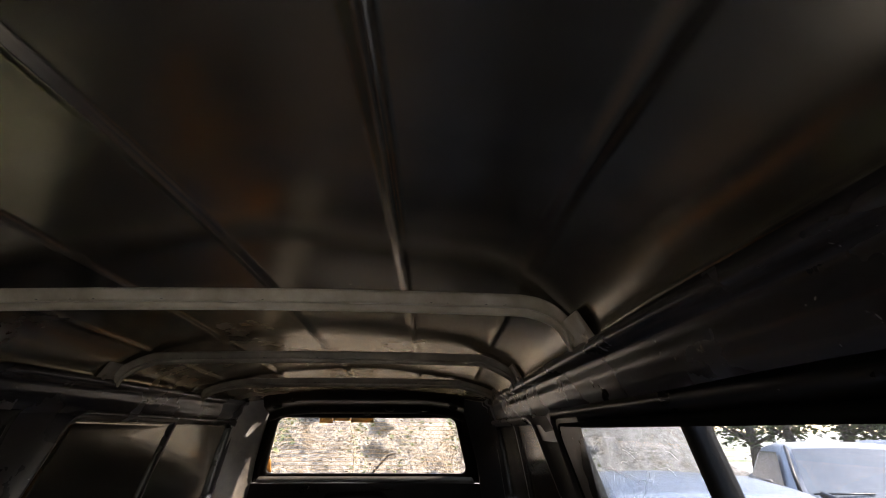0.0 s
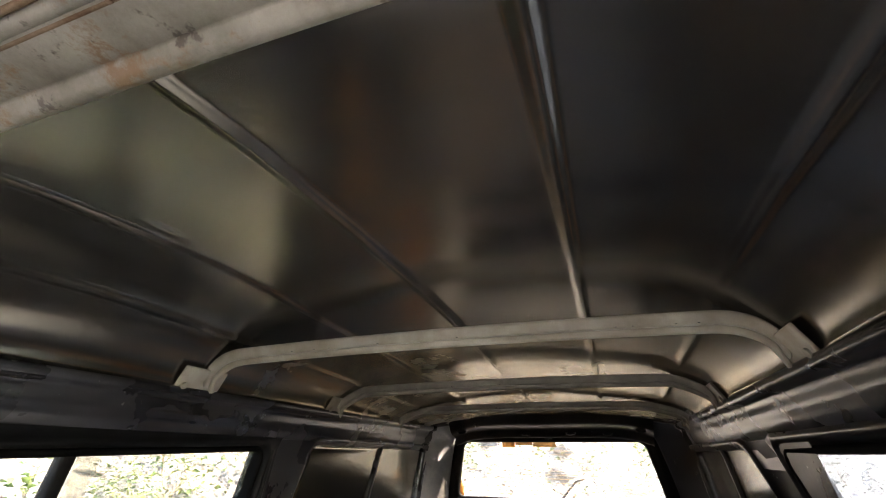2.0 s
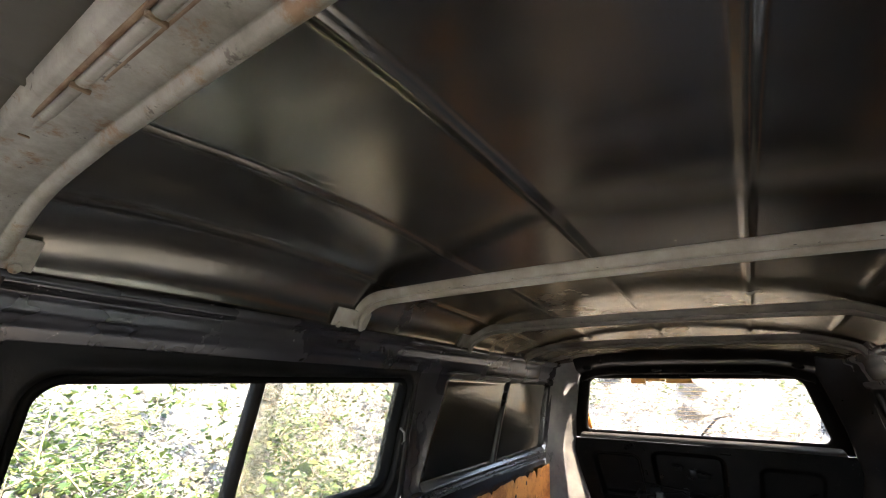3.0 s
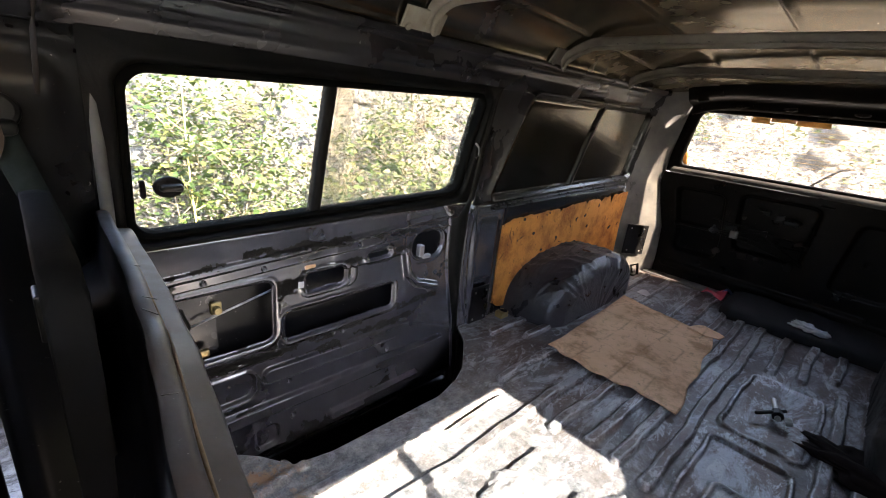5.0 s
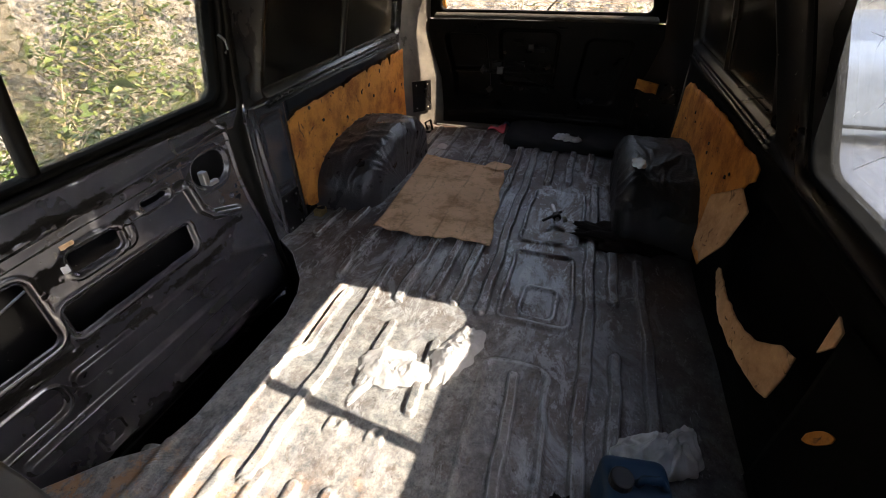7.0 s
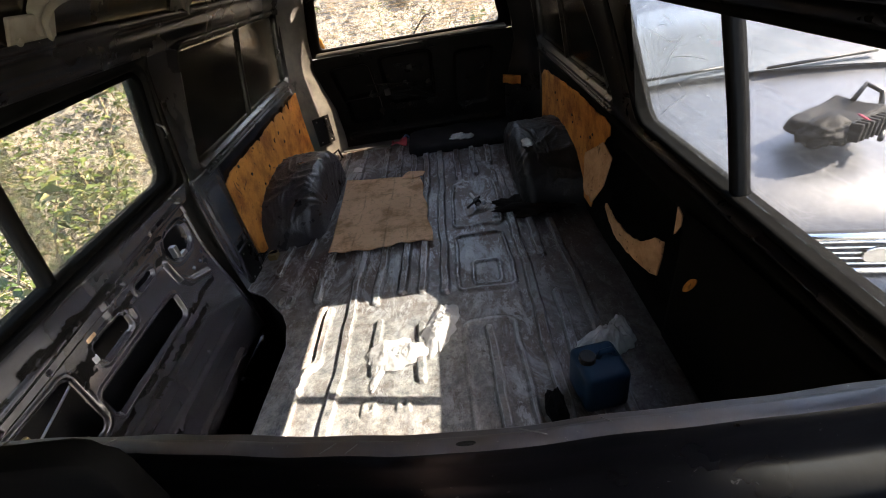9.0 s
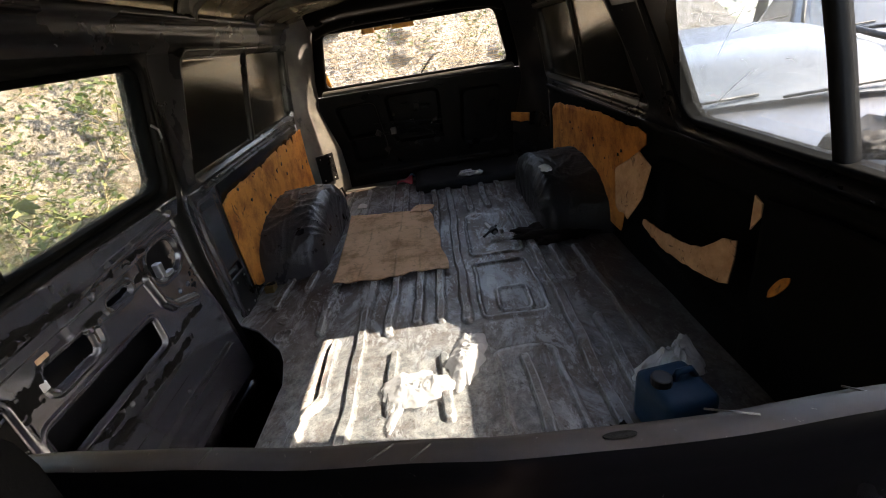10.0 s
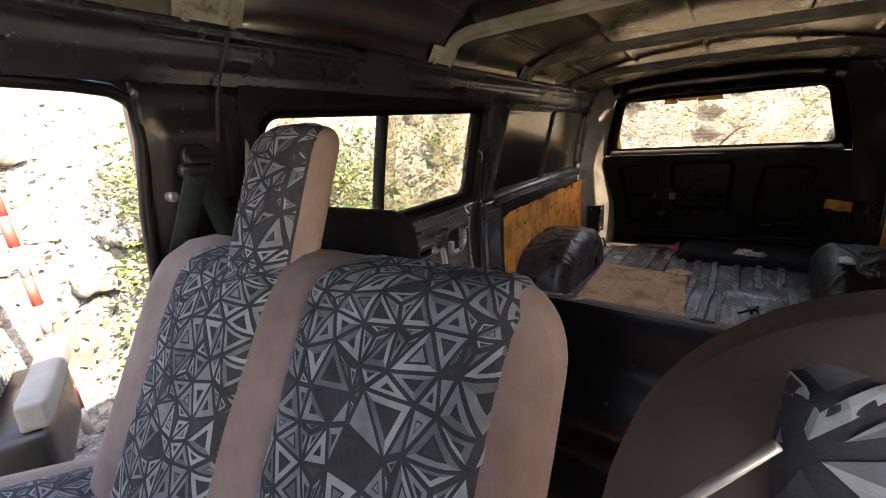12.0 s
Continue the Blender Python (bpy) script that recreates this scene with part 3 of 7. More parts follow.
# ---- the van's shell: floor ----
def floor_height(x, y):
    h = wavy(x, y, 0.0015, 2.0) + 0.0012 * np.sin(x * 31 + 2 * np.sin(y * 11)) * np.sin(y * 27 + 3 * np.sin(x * 9))
    x = x + 0.0045 * np.sin(y * 8.3 + x * 5) + 0.0025 * np.sin(y * 21 + x * 13) + 0.0012 * np.sin(y * 47 + x * 31)
    y = y + 0.003 * np.sin(x * 19) + 0.002 * np.sin(x * 43 + y * 7)
    long_beads = [(-0.66, 1.30, -0.66, 2.70), (-0.56, 1.42, -0.56, 2.70), (-0.435, 1.08, -0.435, 2.68), (-0.27, 0.36, -0.27, 2.70), (-0.175, 1.02, -0.175, 2.70), (-0.075, 1.06, -0.075, 2.70),
                  (0.005, 1.06, 0.005, 2.70), (0.095, 1.04, 0.095, 2.70), (0.43, 0.30, 0.43, 2.05), (0.51, 0.32, 0.51, 0.95), (0.51, 1.20, 0.51, 2.10), (0.60, 0.36, 0.60, 1.45),
                  (0.20, 2.05, 0.20, 2.70), (0.30, 2.08, 0.30, 2.70), (0.40, 2.20, 0.40, 2.70), (-0.41, 0.36, -0.40, 0.66), (-0.36, 0.74, -0.42, 0.66), (-0.36, 0.74, -0.36, 1.0),
                  (-0.15, 0.66, -0.15, 0.90), (0.01, 0.62, 0.01, 0.86), (0.255, 0.40, 0.255, 0.80)]
    for b in long_beads:
        h = np.maximum(h, 0.0165 * ridge(x, y, *b, 0.0165 if b[3] > 2.0 else 0.0140, 0.008))
    for l in (outline(0.155, 0.385, 1.50, 1.97, 0.03, 0.008), outline(0.15, 0.375, 1.03, 1.42, 0.03, 0.008), outline(0.215, 0.325, 1.05, 1.21, 0.03, 0.008),
              outline(0.165, 0.345, 0.26, 0.85, 0.04, 0.012)):
        h = np.maximum(h, 0.011 * l(x, y))
    h = h - 0.007 * pressed(x, y, 0.165, 0.375, 1.51, 1.96, 0.03, 0.012) + 0.005 * pressed(x, y, 0.145, 0.38, 0.87, 1.0, 0.01, 0.012)
    for cx, cy in ((-0.149, 0.53), (-0.047, 0.535)):
        h = np.maximum(h, 0.010 * pressed(x, y, cx - 0.022, cx + 0.022, cy - 0.022, cy + 0.022, 0.006, 0.008)) - 0.012 * smooth01(1.3 - np.hypot(x - cx, y - cy) / 0.010)
    for cx, cy in ((-0.304, 0.732), (-0.39, 0.62), (-0.315, 0.80), (0.03, 1.16), (0.30, 0.70), (-0.62, 1.22)):
        h = h - 0.015 * smooth01(1.4 - np.hypot(x - cx, y - cy) / 0.007)
    # low tabs along the front edge
    for k in range(11):
        cx = -0.50 + k * 0.085
        h = np.maximum(h, 0.011 * pressed(x, y, cx - 0.014, cx + 0.014, 0.22, 0.385, 0.013, 0.010))
    h = np.maximum(h, 0.008 * outline(-0.60, -0.545, 1.07, 1.13, 0.02, 0.008)(x, y))
    h = np.maximum(h, 0.006 * smooth01(1.3 - np.abs(np.hypot(x + 0.60, y - 1.20) - 0.018) / 0.006))
    return h


def floor_left(y):
    """The floor's edge along the sliding door's step well."""
    return np.interp(y, [0.0, 0.20, 0.30, 0.355, 0.45, 0.84, 0.95, 1.02, 1.16, 1.22], [-0.70, -0.69, -0.60, -0.525, -0.505, -0.500, -0.53, -0.565, -0.69, -0.785])


floor = thing("floor", "worn ribbed grey metal van floor with scuffs and rust", "floor", "structure")
y = np.concatenate([np.linspace(0.0, 1.30, 190), np.linspace(1.30, 2.86, 130)[1:]])
u = np.linspace(0, 1, 500)
Y, U = np.meshgrid(y, u, indexing="ij")
X = floor_left(Y) * (1 - U) + 0.79 * U
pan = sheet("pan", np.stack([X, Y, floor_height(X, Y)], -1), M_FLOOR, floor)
solid(pan, 0.012)
# step well under the sliding door
yy = np.linspace(0.05, 1.24, 60)
edge = floor_left(yy)
sheet("well_side", np.stack([np.stack([edge + 0.004, yy, 0 * yy - 0.008], -1), np.stack([edge + 0.004, yy, 0 * yy - 0.26], -1)]), M_WALL, floor)
sheet("well_floor", np.stack([np.stack([edge + 0.01, yy, 0 * yy - 0.26], -1), np.stack([0 * yy - 0.90, yy, 0 * yy - 0.26], -1)]), M_TAIL, floor)
part("well_roller", cyl_bm(0.035, 0.022, pose(-0.67, 0.40, -0.175, 90, 0, 20), 18, 0.004), M_STEEL, floor)
part("sill", box_bm(-0.62, 0.66, 2.76, 2.90, -0.02, 0.012, 0.006), M_POST, floor, "bare scuffed tailgate sill")
part("cab_floor", box_bm(-0.80, 0.80, -1.30, -0.01, -0.30, -0.26, 0.004), M_TAIL, floor)


# ---- ceiling ----
def roof_point(x, y):
    """The roof's inner skin: crowned in the middle, rounded down to the side rails."""
    top = roof_top(y)
    ax = np.abs(x)
    z = top - 0.030 * (ax / 0.5) ** 2
    t = np.clip((ax - 0.46) / 0.215, 0, 1)
    return z - (z - 1.07) * (1 - np.sqrt(np.clip(1 - t ** 2.4, 0, 1)))


ys = np.linspace(-1.35, 2.66, 190)
xs = np.concatenate([[-0.675, -0.674, -0.672, -0.668], np.linspace(-0.66, 0.66, 210), [0.668, 0.672, 0.674, 0.675]])
Yr, Xr = np.meshgrid(ys, xs, indexing="ij")
Zr = roof_point(Xr, Yr) + wavy(Xr, Yr, 0.0022, 1.0)
for bx, deep in ((-0.555, 0.005), (-0.31, 0.007), (0.0, 0.007), (0.324, 0.007), (0.560, 0.003)):
    dx = np.abs(Xr - bx)
    Zr = Zr - deep * smooth01(1.2 - dx / 0.012)
Zr = Zr - 0.004 * smooth01(1.3 - np.hypot(Xr + 0.27, (Yr - 0.294) * 0.6) / 0.012)
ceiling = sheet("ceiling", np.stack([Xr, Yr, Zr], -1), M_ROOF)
solid(ceiling, 0.03, 1.0)
# ahead of the front bow the roof is a paler olive
ceiling.data.materials.append(make_plain("olive_cab_roof_paint", (0.070, 0.064, 0.048), (0.115, 0.106, 0.082), 0.45, 5, 0.15, spec=0.4))
# rear bays: the golden reflected glow is put into a paler, warmer paint
ceiling.data.materials.append(paint("dusty_glow_roof_paint", (0.026, 0.0235, 0.017), (0.050, 0.045, 0.033), 0.23, dust=(0.17, 0.135, 0.085), dust_amount=0.14, scale=3.0, spec=0.9, chip=0.0, dents=0.15, gleam=(1.0, 0.84, 0.56), ior=2.1))
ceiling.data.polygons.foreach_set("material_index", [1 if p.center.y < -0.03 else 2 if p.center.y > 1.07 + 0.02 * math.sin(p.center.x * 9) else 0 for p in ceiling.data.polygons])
tagged(ceiling, "dark painted sheet metal roof skin with pressed beads", "ceiling", kind="structure")


def make_bow(y0, width, low, crown, mat, name_label, drop=0.026, big=False):
    """A pressed roof bow with its two end brackets."""
    bow = thing("roof_bow", name_label, "roof bow", group="roof bows")
    half, n = 0.658, 130
    xs = np.linspace(-half, half, n)
    ax = np.abs(xs) / half
    # nearly flat across, then turned down in a tight bend to the side rail
    bend = np.clip((np.abs(xs) - 0.545) / (half - 0.545), 0, 1)
    zline = crown - 0.012 * ax ** 2 - (crown - 0.012 - low) * (1 - np.sqrt(np.clip(1 - bend ** 2.2, 0, 1)))
    zline = np.minimum(zline, roof_point(xs, y0 + 0 * xs) - 0.008)
    w = width / 2
    # a flat flange with a rounded roll on its rear side, as pressed from one sheet
    prof = [(-w - 0.004, 0.004), (-w, -0.002), (-w + 0.003, -drop * 0.55), (-w + 0.008, -drop * 0.66), (-w * 0.15, -drop * 0.62), (w * 0.05, -drop * 0.50), (w * 0.12, -drop * 0.72), (w * 0.25, -drop * 1.0),
            (w * 0.48, -drop * 1.15), (w * 0.72, -drop * 1.05), (w * 0.92, -drop * 0.7), (w, -drop * 0.2), (w + 0.004, 0.004)]
    if big:
        prof = [(-w - 0.004, 0.004), (-w, -0.002), (-w + 0.002, -drop * 0.50), (-w + 0.006, -drop * 0.60), (-w * 0.45, -drop * 0.60), (-w * 0.40, -drop * 0.72), (w * 0.45, -drop * 0.70), (w * 0.52, -drop * 0.60), (w * 0.60, -drop * 0.80),
                (w * 0.70, -drop * 1.05), (w * 0.80, -drop * 1.12), (w * 0.90, -drop * 1.0), (w * 0.98, -drop * 0.6), (w + 0.001, -drop * 0.1), (w + 0.004, 0.004)]
    P = np.array([[(x, y0 + a, z + b) for a, b in prof] for x, z in zip(xs, zline)])
    solid(sheet("channel", P, mat, bow), 0.003, 1.0)
    rnd = random.Random(int(y0 * 100))
    for k in range(34 if big else 22):
        x = rnd.uniform(-0.55, 0.55)
        zz = float(np.interp(x, xs, zline))
        part("hole", cyl_bm(rnd.uniform(0.0025, 0.0085 if big else 0.0035), 0.003, pose(x, y0 + (rnd.uniform(-0.3, 0.4) if big else rnd.choice((-0.8, -0.7, -0.5))) * w, zz - drop * 0.62, 0, 0, rnd.uniform(-30, 30)) @ Matrix.Diagonal((rnd.uniform(0.8, 2.2 if big else 1.8), 0.75, 1, 1)), 9), M_TAR, bow)
    for s in (-1, 1):
        b = 0.014
        hy = 0.068 if y0 < 1.0 else 0.052
        bm = box_bm(-0.004, 0.004, -hy, hy, -0.036, 0.036, 0.003)
        yb = y0 + (0.010 if big else -0.025)
        bm.transform(pose(s * 0.660, yb, 1.090, 0, s * -30, 0))
        br = part("bracket", bm, mat, bow, "cream bolted end bracket")
        for k in (-1, 1):
            m = pose(s * 0.660, yb, 1.090, 0, s * -30, 0)
            bolt(br, m @ Vector((-s * 0.006, k * (hy - 0.022), -0.014)), m.to_3x3() @ Vector((-s, 0, 0)), 0.009, mat, "bolt_head")
    return bow


make_bow(-0.012, 0.090, 1.105, 1.205, M_BOWFRONT, "cream roof bow with rust stains and drilled holes", 0.020, True)
strip_line = [(x, -0.034, 1.189 - 0.10 * max(0, abs(x) - 0.5) - 0.02 * x * x) for x in np.linspace(-0.60, 0.60, 24)]
strip = thing("cable_strip", "rusty cream cable strip clipped along the front roof bow", "cable strip")
tube("strip", strip_line, 0.006, M_BOWFRONT, strip, "", 10, 0.6)
for o in (-0.009, 0.009):
    tube("rust_edge", [(x, y + o, z + 0.001) for x, y, z in strip_line], 0.0028, M_RUST, strip, "line of rust beside the strip", 6)
for k in range(1, 24, 3):
    part("clip", box_bm(-0.002, 0.002, -0.009, 0.009, -0.0065, 0.006, 0.001), M_RUST, strip).matrix_basis = Matrix.Translation(strip_line[k])
make_bow(0.805, 0.038, 1.095, 1.176, M_BOW, "grimy cream roof bow bolted under the roof")
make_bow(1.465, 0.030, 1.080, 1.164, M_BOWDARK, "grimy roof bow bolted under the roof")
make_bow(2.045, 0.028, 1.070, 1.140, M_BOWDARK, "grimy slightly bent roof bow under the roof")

# ---- side walls ----
L_DOOR = [(0.128, 0.562), (1.118, 0.597), (1.160, 0.928), (0.134, 0.902)]
R_WIN = [(0.100, 0.574), (1.040, 0.580), (1.270, 0.930), (0.140, 0.928)]
L_BLANK = [(1.315, 0.558), (2.570, 0.592), (2.605, 0.945), (1.430, 0.950)]
R_BLANK = [(1.235, 0.588), (2.570, 0.592), (2.605, 0.945), (1.590, 0.945)]


def left(y, z, d):
    return on_wall(-1, y, z, d)


def right(y, z, d):
    return on_wall(1, y, z, d)


M_BROWNWIRE = make_plain("dark_brown_cable", (0.012, 0.008, 0.006), (0.028, 0.018, 0.012), 0.7, 20)
wall_left = thing("wall_left", "dark painted bare metal side wall of the van", "wall", "structure")
wall_right = thing("wall_right", "dark painted bare metal side wall of the van", "wall", "structure")


def rail_relief(y, z):
    lip = -0.016 * smooth01((z - 1.046) / 0.006)
    return lip - 0.010 * smooth01(1.2 - np.abs(z - 1.00) / 0.035) + 0.008 * smooth01(1.2 - np.abs(y - 1.33) / 0.003) + wavy(y, z, 0.0012, 0.5)


for side, wall in ((-1, wall_left), (1, wall_right)):
    wall_patch("cant_rail", side, -1.30, 2.68, 0.962, 1.072, M_QUARTER, wall, 0.03, 0, 220, 26, rail_relief)
place_of = {-1: left, 1: right}

# left: B pillar, C pillar, quarter
wall_patch("b_pillar", -1, -0.135, 0.082, -0.35, 0.962, M_WALL, wall_left, 0.05, 0.0, 16, 50, lambda y, z: -0.018 * pressed(y, z, -0.11, 0.04, -0.3, 0.90, 0.03, 0.03) + wavy(y, z, 0.001))
seal_line = [(-0.745, -0.40, 0.962), (-0.748, -0.22, 0.956), (-0.750, -0.165, 0.950), (-0.752, -0.140, 0.935), (-0.755, -0.128, 0.905), (-0.760, -0.126, 0.860), (-0.768, -0.143, 0.717), (-0.776, -0.156, 0.45), (-0.776, -0.165, 0.10), (-0.770, -0.165, -0.25)]
tube("door_opening_seal", seal_line, 0.013, M_RUBBER, wall_left, "black rubber door seal")
obj("pillar_corner", [(-0.752, -0.134, 0.97), (-0.752, -0.23, 0.97), (-0.752, -0.165, 0.951), (-0.752, -0.140, 0.934), (-0.755, -0.130, 0.89)], [(0, 1, 2, 3, 4)], M_WALL, wall_left, smooth=False)


def c_relief(y, z):
    return 0.012 * pressed(y, z, 1.285, 1.395, 0.02, 0.20, 0.012, 0.01) - 0.012 * smooth01(1.2 - np.abs(y - 1.235 - 0.05 * np.clip((0.55 - z) / 0.5, 0, 1)) / 0.018) - 0.007 * smooth01(1.3 - np.abs(y - 1.224 - 0.10 * np.clip((0.20 - z) / 0.25, 0, 1) ** 2) / 0.006) + 0.006 * outline(1.27, 1.41, 0.0, 0.47, 0.03, 0.01)(y, z) + wavy(y, z, 0.002, 4)
wall_patch("c_pillar", -1, 1.205, 1.43, -0.30, 0.530, M_DOOR, wall_left, 0.05, 0.0, 44, 70, c_relief)
wall_patch("quarter_lower", -1, 1.43, 2.66, -0.02, 0.530, M_QUARTER, wall_left, 0.05, 0.004, 40, 20)
# left frame in the paler slate, right frame in the darker wall paint
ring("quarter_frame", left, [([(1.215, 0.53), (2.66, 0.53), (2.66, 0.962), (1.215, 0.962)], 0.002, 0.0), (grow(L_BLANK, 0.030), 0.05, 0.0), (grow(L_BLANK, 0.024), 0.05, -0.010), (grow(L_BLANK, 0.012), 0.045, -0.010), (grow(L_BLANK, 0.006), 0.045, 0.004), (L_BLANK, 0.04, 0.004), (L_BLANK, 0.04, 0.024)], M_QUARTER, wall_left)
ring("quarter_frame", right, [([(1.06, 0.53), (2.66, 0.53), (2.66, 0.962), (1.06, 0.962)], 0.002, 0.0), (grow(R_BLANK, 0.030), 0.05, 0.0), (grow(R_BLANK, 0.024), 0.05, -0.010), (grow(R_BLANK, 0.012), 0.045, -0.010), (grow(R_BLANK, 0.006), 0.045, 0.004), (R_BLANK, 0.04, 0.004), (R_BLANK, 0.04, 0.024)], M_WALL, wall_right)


def blank(side, quad, wall, ym0, ym1):
    """The pressed metal sheet that closes the rear window opening, with its divider."""
    p = place_of[side]
    pane("blank_sheet", p, grow(quad, 0.004), 0.022, M_PANEL, wall, "glossy black sheet metal window blank", 24, 0.003)
    b, t = quad_map(quad, (ym0 - quad[0][0]) / (quad[1][0] - quad[0][0]), 0.0), quad_map(quad, (ym1 - quad[3][0]) / (quad[2][0] - quad[3][0]), 1.0)
    zs = np.linspace(0, 1, 14)
    cols = []
    for o, d in ((-0.017, 0.020), (-0.010, 0.008), (0.010, 0.008), (0.017, 0.020)):
        cols.append(p(b[0] + (t[0] - b[0]) * zs + o, b[1] + (t[1] - b[1]) * zs, d))
    sheet("divider", np.stack(cols, 1), M_WALL, wall)
    for off in (-0.016, -0.034, -0.05):
        a, c = quad_map(quad, 0.0, 0.0) + (0.03, off), quad_map(quad, 1.0, 0.0) + (-0.03, off)
        n = np.linspace(0, 1, 30)
        cols = [p(a[0] + (c[0] - a[0]) * n, a[1] + (c[1] - a[1]) * n + k, d) for k, d in ((-0.007, 0.0), (-0.003, -0.010), (0.003, -0.010), (0.007, 0.0))]
        sheet("moulding", np.stack(cols, 1), M_WALL, wall)


blank(-1, L_BLANK, wall_left, 1.945, 2.03)
blank(1, R_BLANK, wall_right, 1.965, 2.02)

# right: lower wall with the torn-open pocket, window surround
def pocket(y, z):
    return 0.035 * pressed(y, z, 0.66, 1.20, 0.10, 0.43, 0.06, 0.03) - 0.010 * smooth01(1.2 - np.abs(z - 0.52) / 0.02) + wavy(y, z, 0.002, 7)
# wall under the window coloured black to stand in for its shade
wall_patch("side_lower", 1, 0.0, 2.66, -0.02, 0.530, M_BLACKBOARD_SHADE, wall_right, 0.06, 0.0, 150, 60, pocket)
ring("window_surround", right, [([(-0.02, 0.53), (1.06, 0.53), (1.345, 0.962), (-0.02, 0.962)], 0.002, 0.0), (grow(R_WIN, 0.048), 0.06, -0.004), (grow(R_WIN, 0.030), 0.055, -0.012), (grow(R_WIN, 0.022), 0.05, 0.0), (grow(R_WIN, 0.010), 0.045, 0.010), (grow(R_WIN, (0.010, 0.010, 0.010, 0.066)), 0.045, 0.055)], M_WALL, wall_right)
sheet("pillar_web", np.stack([right(np.array([1.055, 1.07, 1.20, 1.35]), np.array([0.528, 0.60, 0.80, 0.963]), 0.004), right(np.array([1.30, 1.34, 1.46, 1.60]), np.array([0.528, 0.60, 0.80, 0.963]), 0.004)]), M_WALL, wall_right)
wall_patch("front_lower", 1, -1.30, 0.0, -0.30, 0.53, M_WALL, wall_right, 0.05)
wall_patch("front_post", 1, -0.16, -0.02, 0.53, 0.962, M_WALL, wall_right, 0.05)
wall_patch("front_post", 1, -1.30, -1.05, 0.53, 0.962, M_WALL, wall_right, 0.05)
wall_patch("front_post", -1, -1.30, -0.95, -0.30, 0.962, M_WALL, wall_left, 0.05)


def window(name, p, quad, split_b, split_t, mats, label):
    """A two-pane side window with rubber seal and divider."""
    w = thing(name, label, "window", "structure")
    ring("seal", p, [(grow(quad, (0.014, 0.014, 0.014, 0.052)), 0.05, 0.052), (grow(quad, 0.014), 0.05, 0.002), (grow(quad, 0.008), 0.045, -0.004), (grow(quad, -0.002), 0.04, 0.000), (quad, 0.04, 0.012), (grow(quad, (0.0, 0.0, 0.0, 0.048)), 0.04, 0.052)], M_SEAL, w)
    f = lambda yb, yt: (quad_map(quad, (yb - quad[0][0]) / (quad[1][0] - quad[0][0]), 0.0), quad_map(quad, (yt - quad[3][0]) / (quad[2][0] - quad[3][0]), 1.0))
    b, t = f(split_b, split_t)
    pane("pane", p, [quad[0], tuple(b), tuple(t), quad[3]], 0.030, mats[0], w)
    pane("pane", p, [tuple(b), quad[1], quad[2], tuple(t)], 0.036, mats[1], w)
    n = np.linspace(0, 1, 12)
    cols = [p(b[0] + (t[0] - b[0]) * n + o, b[1] + (t[1] - b[1]) * n, d) for o, d in ((-0.014, 0.042), (-0.016, 0.018), (-0.011, 0.010), (0.010, 0.010), (0.015, 0.018), (0.013, 0.042))]
    sheet("divider", np.stack(cols, 1), M_FRAME, w)
    return w


w1 = window("window_1", left, L_DOOR, 0.560, 0.580, (M_GLASS, M_GLASS_DUSTY), "black-framed sliding side window with one dusty pane")
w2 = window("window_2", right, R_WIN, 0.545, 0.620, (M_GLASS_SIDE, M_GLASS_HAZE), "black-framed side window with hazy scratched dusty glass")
# long scratches on the hazy rear pane
rnd = random.Random(41)
for k in range(16):
    y0, z0, a = rnd.uniform(0.66, 1.05), rnd.uniform(0.66, 0.90), rnd.uniform(-0.9, 0.9)
    ln = rnd.choice((0.02, 0.03, 0.05, 0.16))
    n = np.linspace(0, 1, 5)
    yy, zz = y0 + ln * math.cos(a) * n, np.clip(z0 + ln * math.sin(a) * n + 0.004 * np.sin(n * 3), 0.61, 0.91)
    sheet("scratch", np.stack([right(yy, zz, 0.029), right(yy + 0.0006, zz + 0.0009, 0.029)]), M_PAPER, w2)
# pale strip of old film beside the left divider, and the pane's latch
pane("film_strip", left, [(0.590, 0.585), (0.640, 0.586), (0.655, 0.91), (0.605, 0.91)], 0.030, make_glass("yellowed_film", (0.90, 0.885, 0.83), (0.66, 0.63, 0.55), 0.16), w1, "yellowed strip of film")
la = part("latch", cyl_bm(0.030, 0.014, pose(-0.772, 0.196, 0.672, 0, 90, 0) @ Matrix.Diagonal((0.78, 1.0, 1.0, 1.0)), 26, 0.005), M_FRAME, w1, "black oval window latch")
part("latch_grip", box_bm(-0.772, -0.752, 0.176, 0.222, 0.664, 0.680, 0.007), M_PLASTIC, la)
part("catch", box_bm(-0.775, -0.760, 0.142, 0.152, 0.652, 0.690, 0.003), M_FRAME, w1)
tube("pull_strap", [(-0.752, 1.150, 0.775), (-0.742, 1.160, 0.760), (-0.744, 1.166, 0.735), (-0.752, 1.160, 0.722)], 0.0042, M_POST, w1, "pale worn plastic window pull")

# ---- sliding door ----
door = thing("door_1", "slate-painted sliding door with its trim torn off and black sealant", "sliding door", "structure")


# openings: y from, y to, z from, z to, corner
DOOR_HOLES = [(0.140, 0.430, 0.205, 0.400, 0.03), (0.520, 0.660, 0.330, 0.395, 0.02), (0.928, 1.078, 0.342, 0.452, 0.052), (0.455, 0.860, 0.190, 0.285, 0.022), (0.738, 0.832, 0.389, 0.417, 0.013)]


def door_rim(z):
    return np.interp(z, [-0.25, -0.10, 0.068, 0.235, 0.34, 0.45, 0.50, 0.55], [1.195, 1.190, 1.166, 1.130, 1.112, 1.106, 1.095, 1.06])


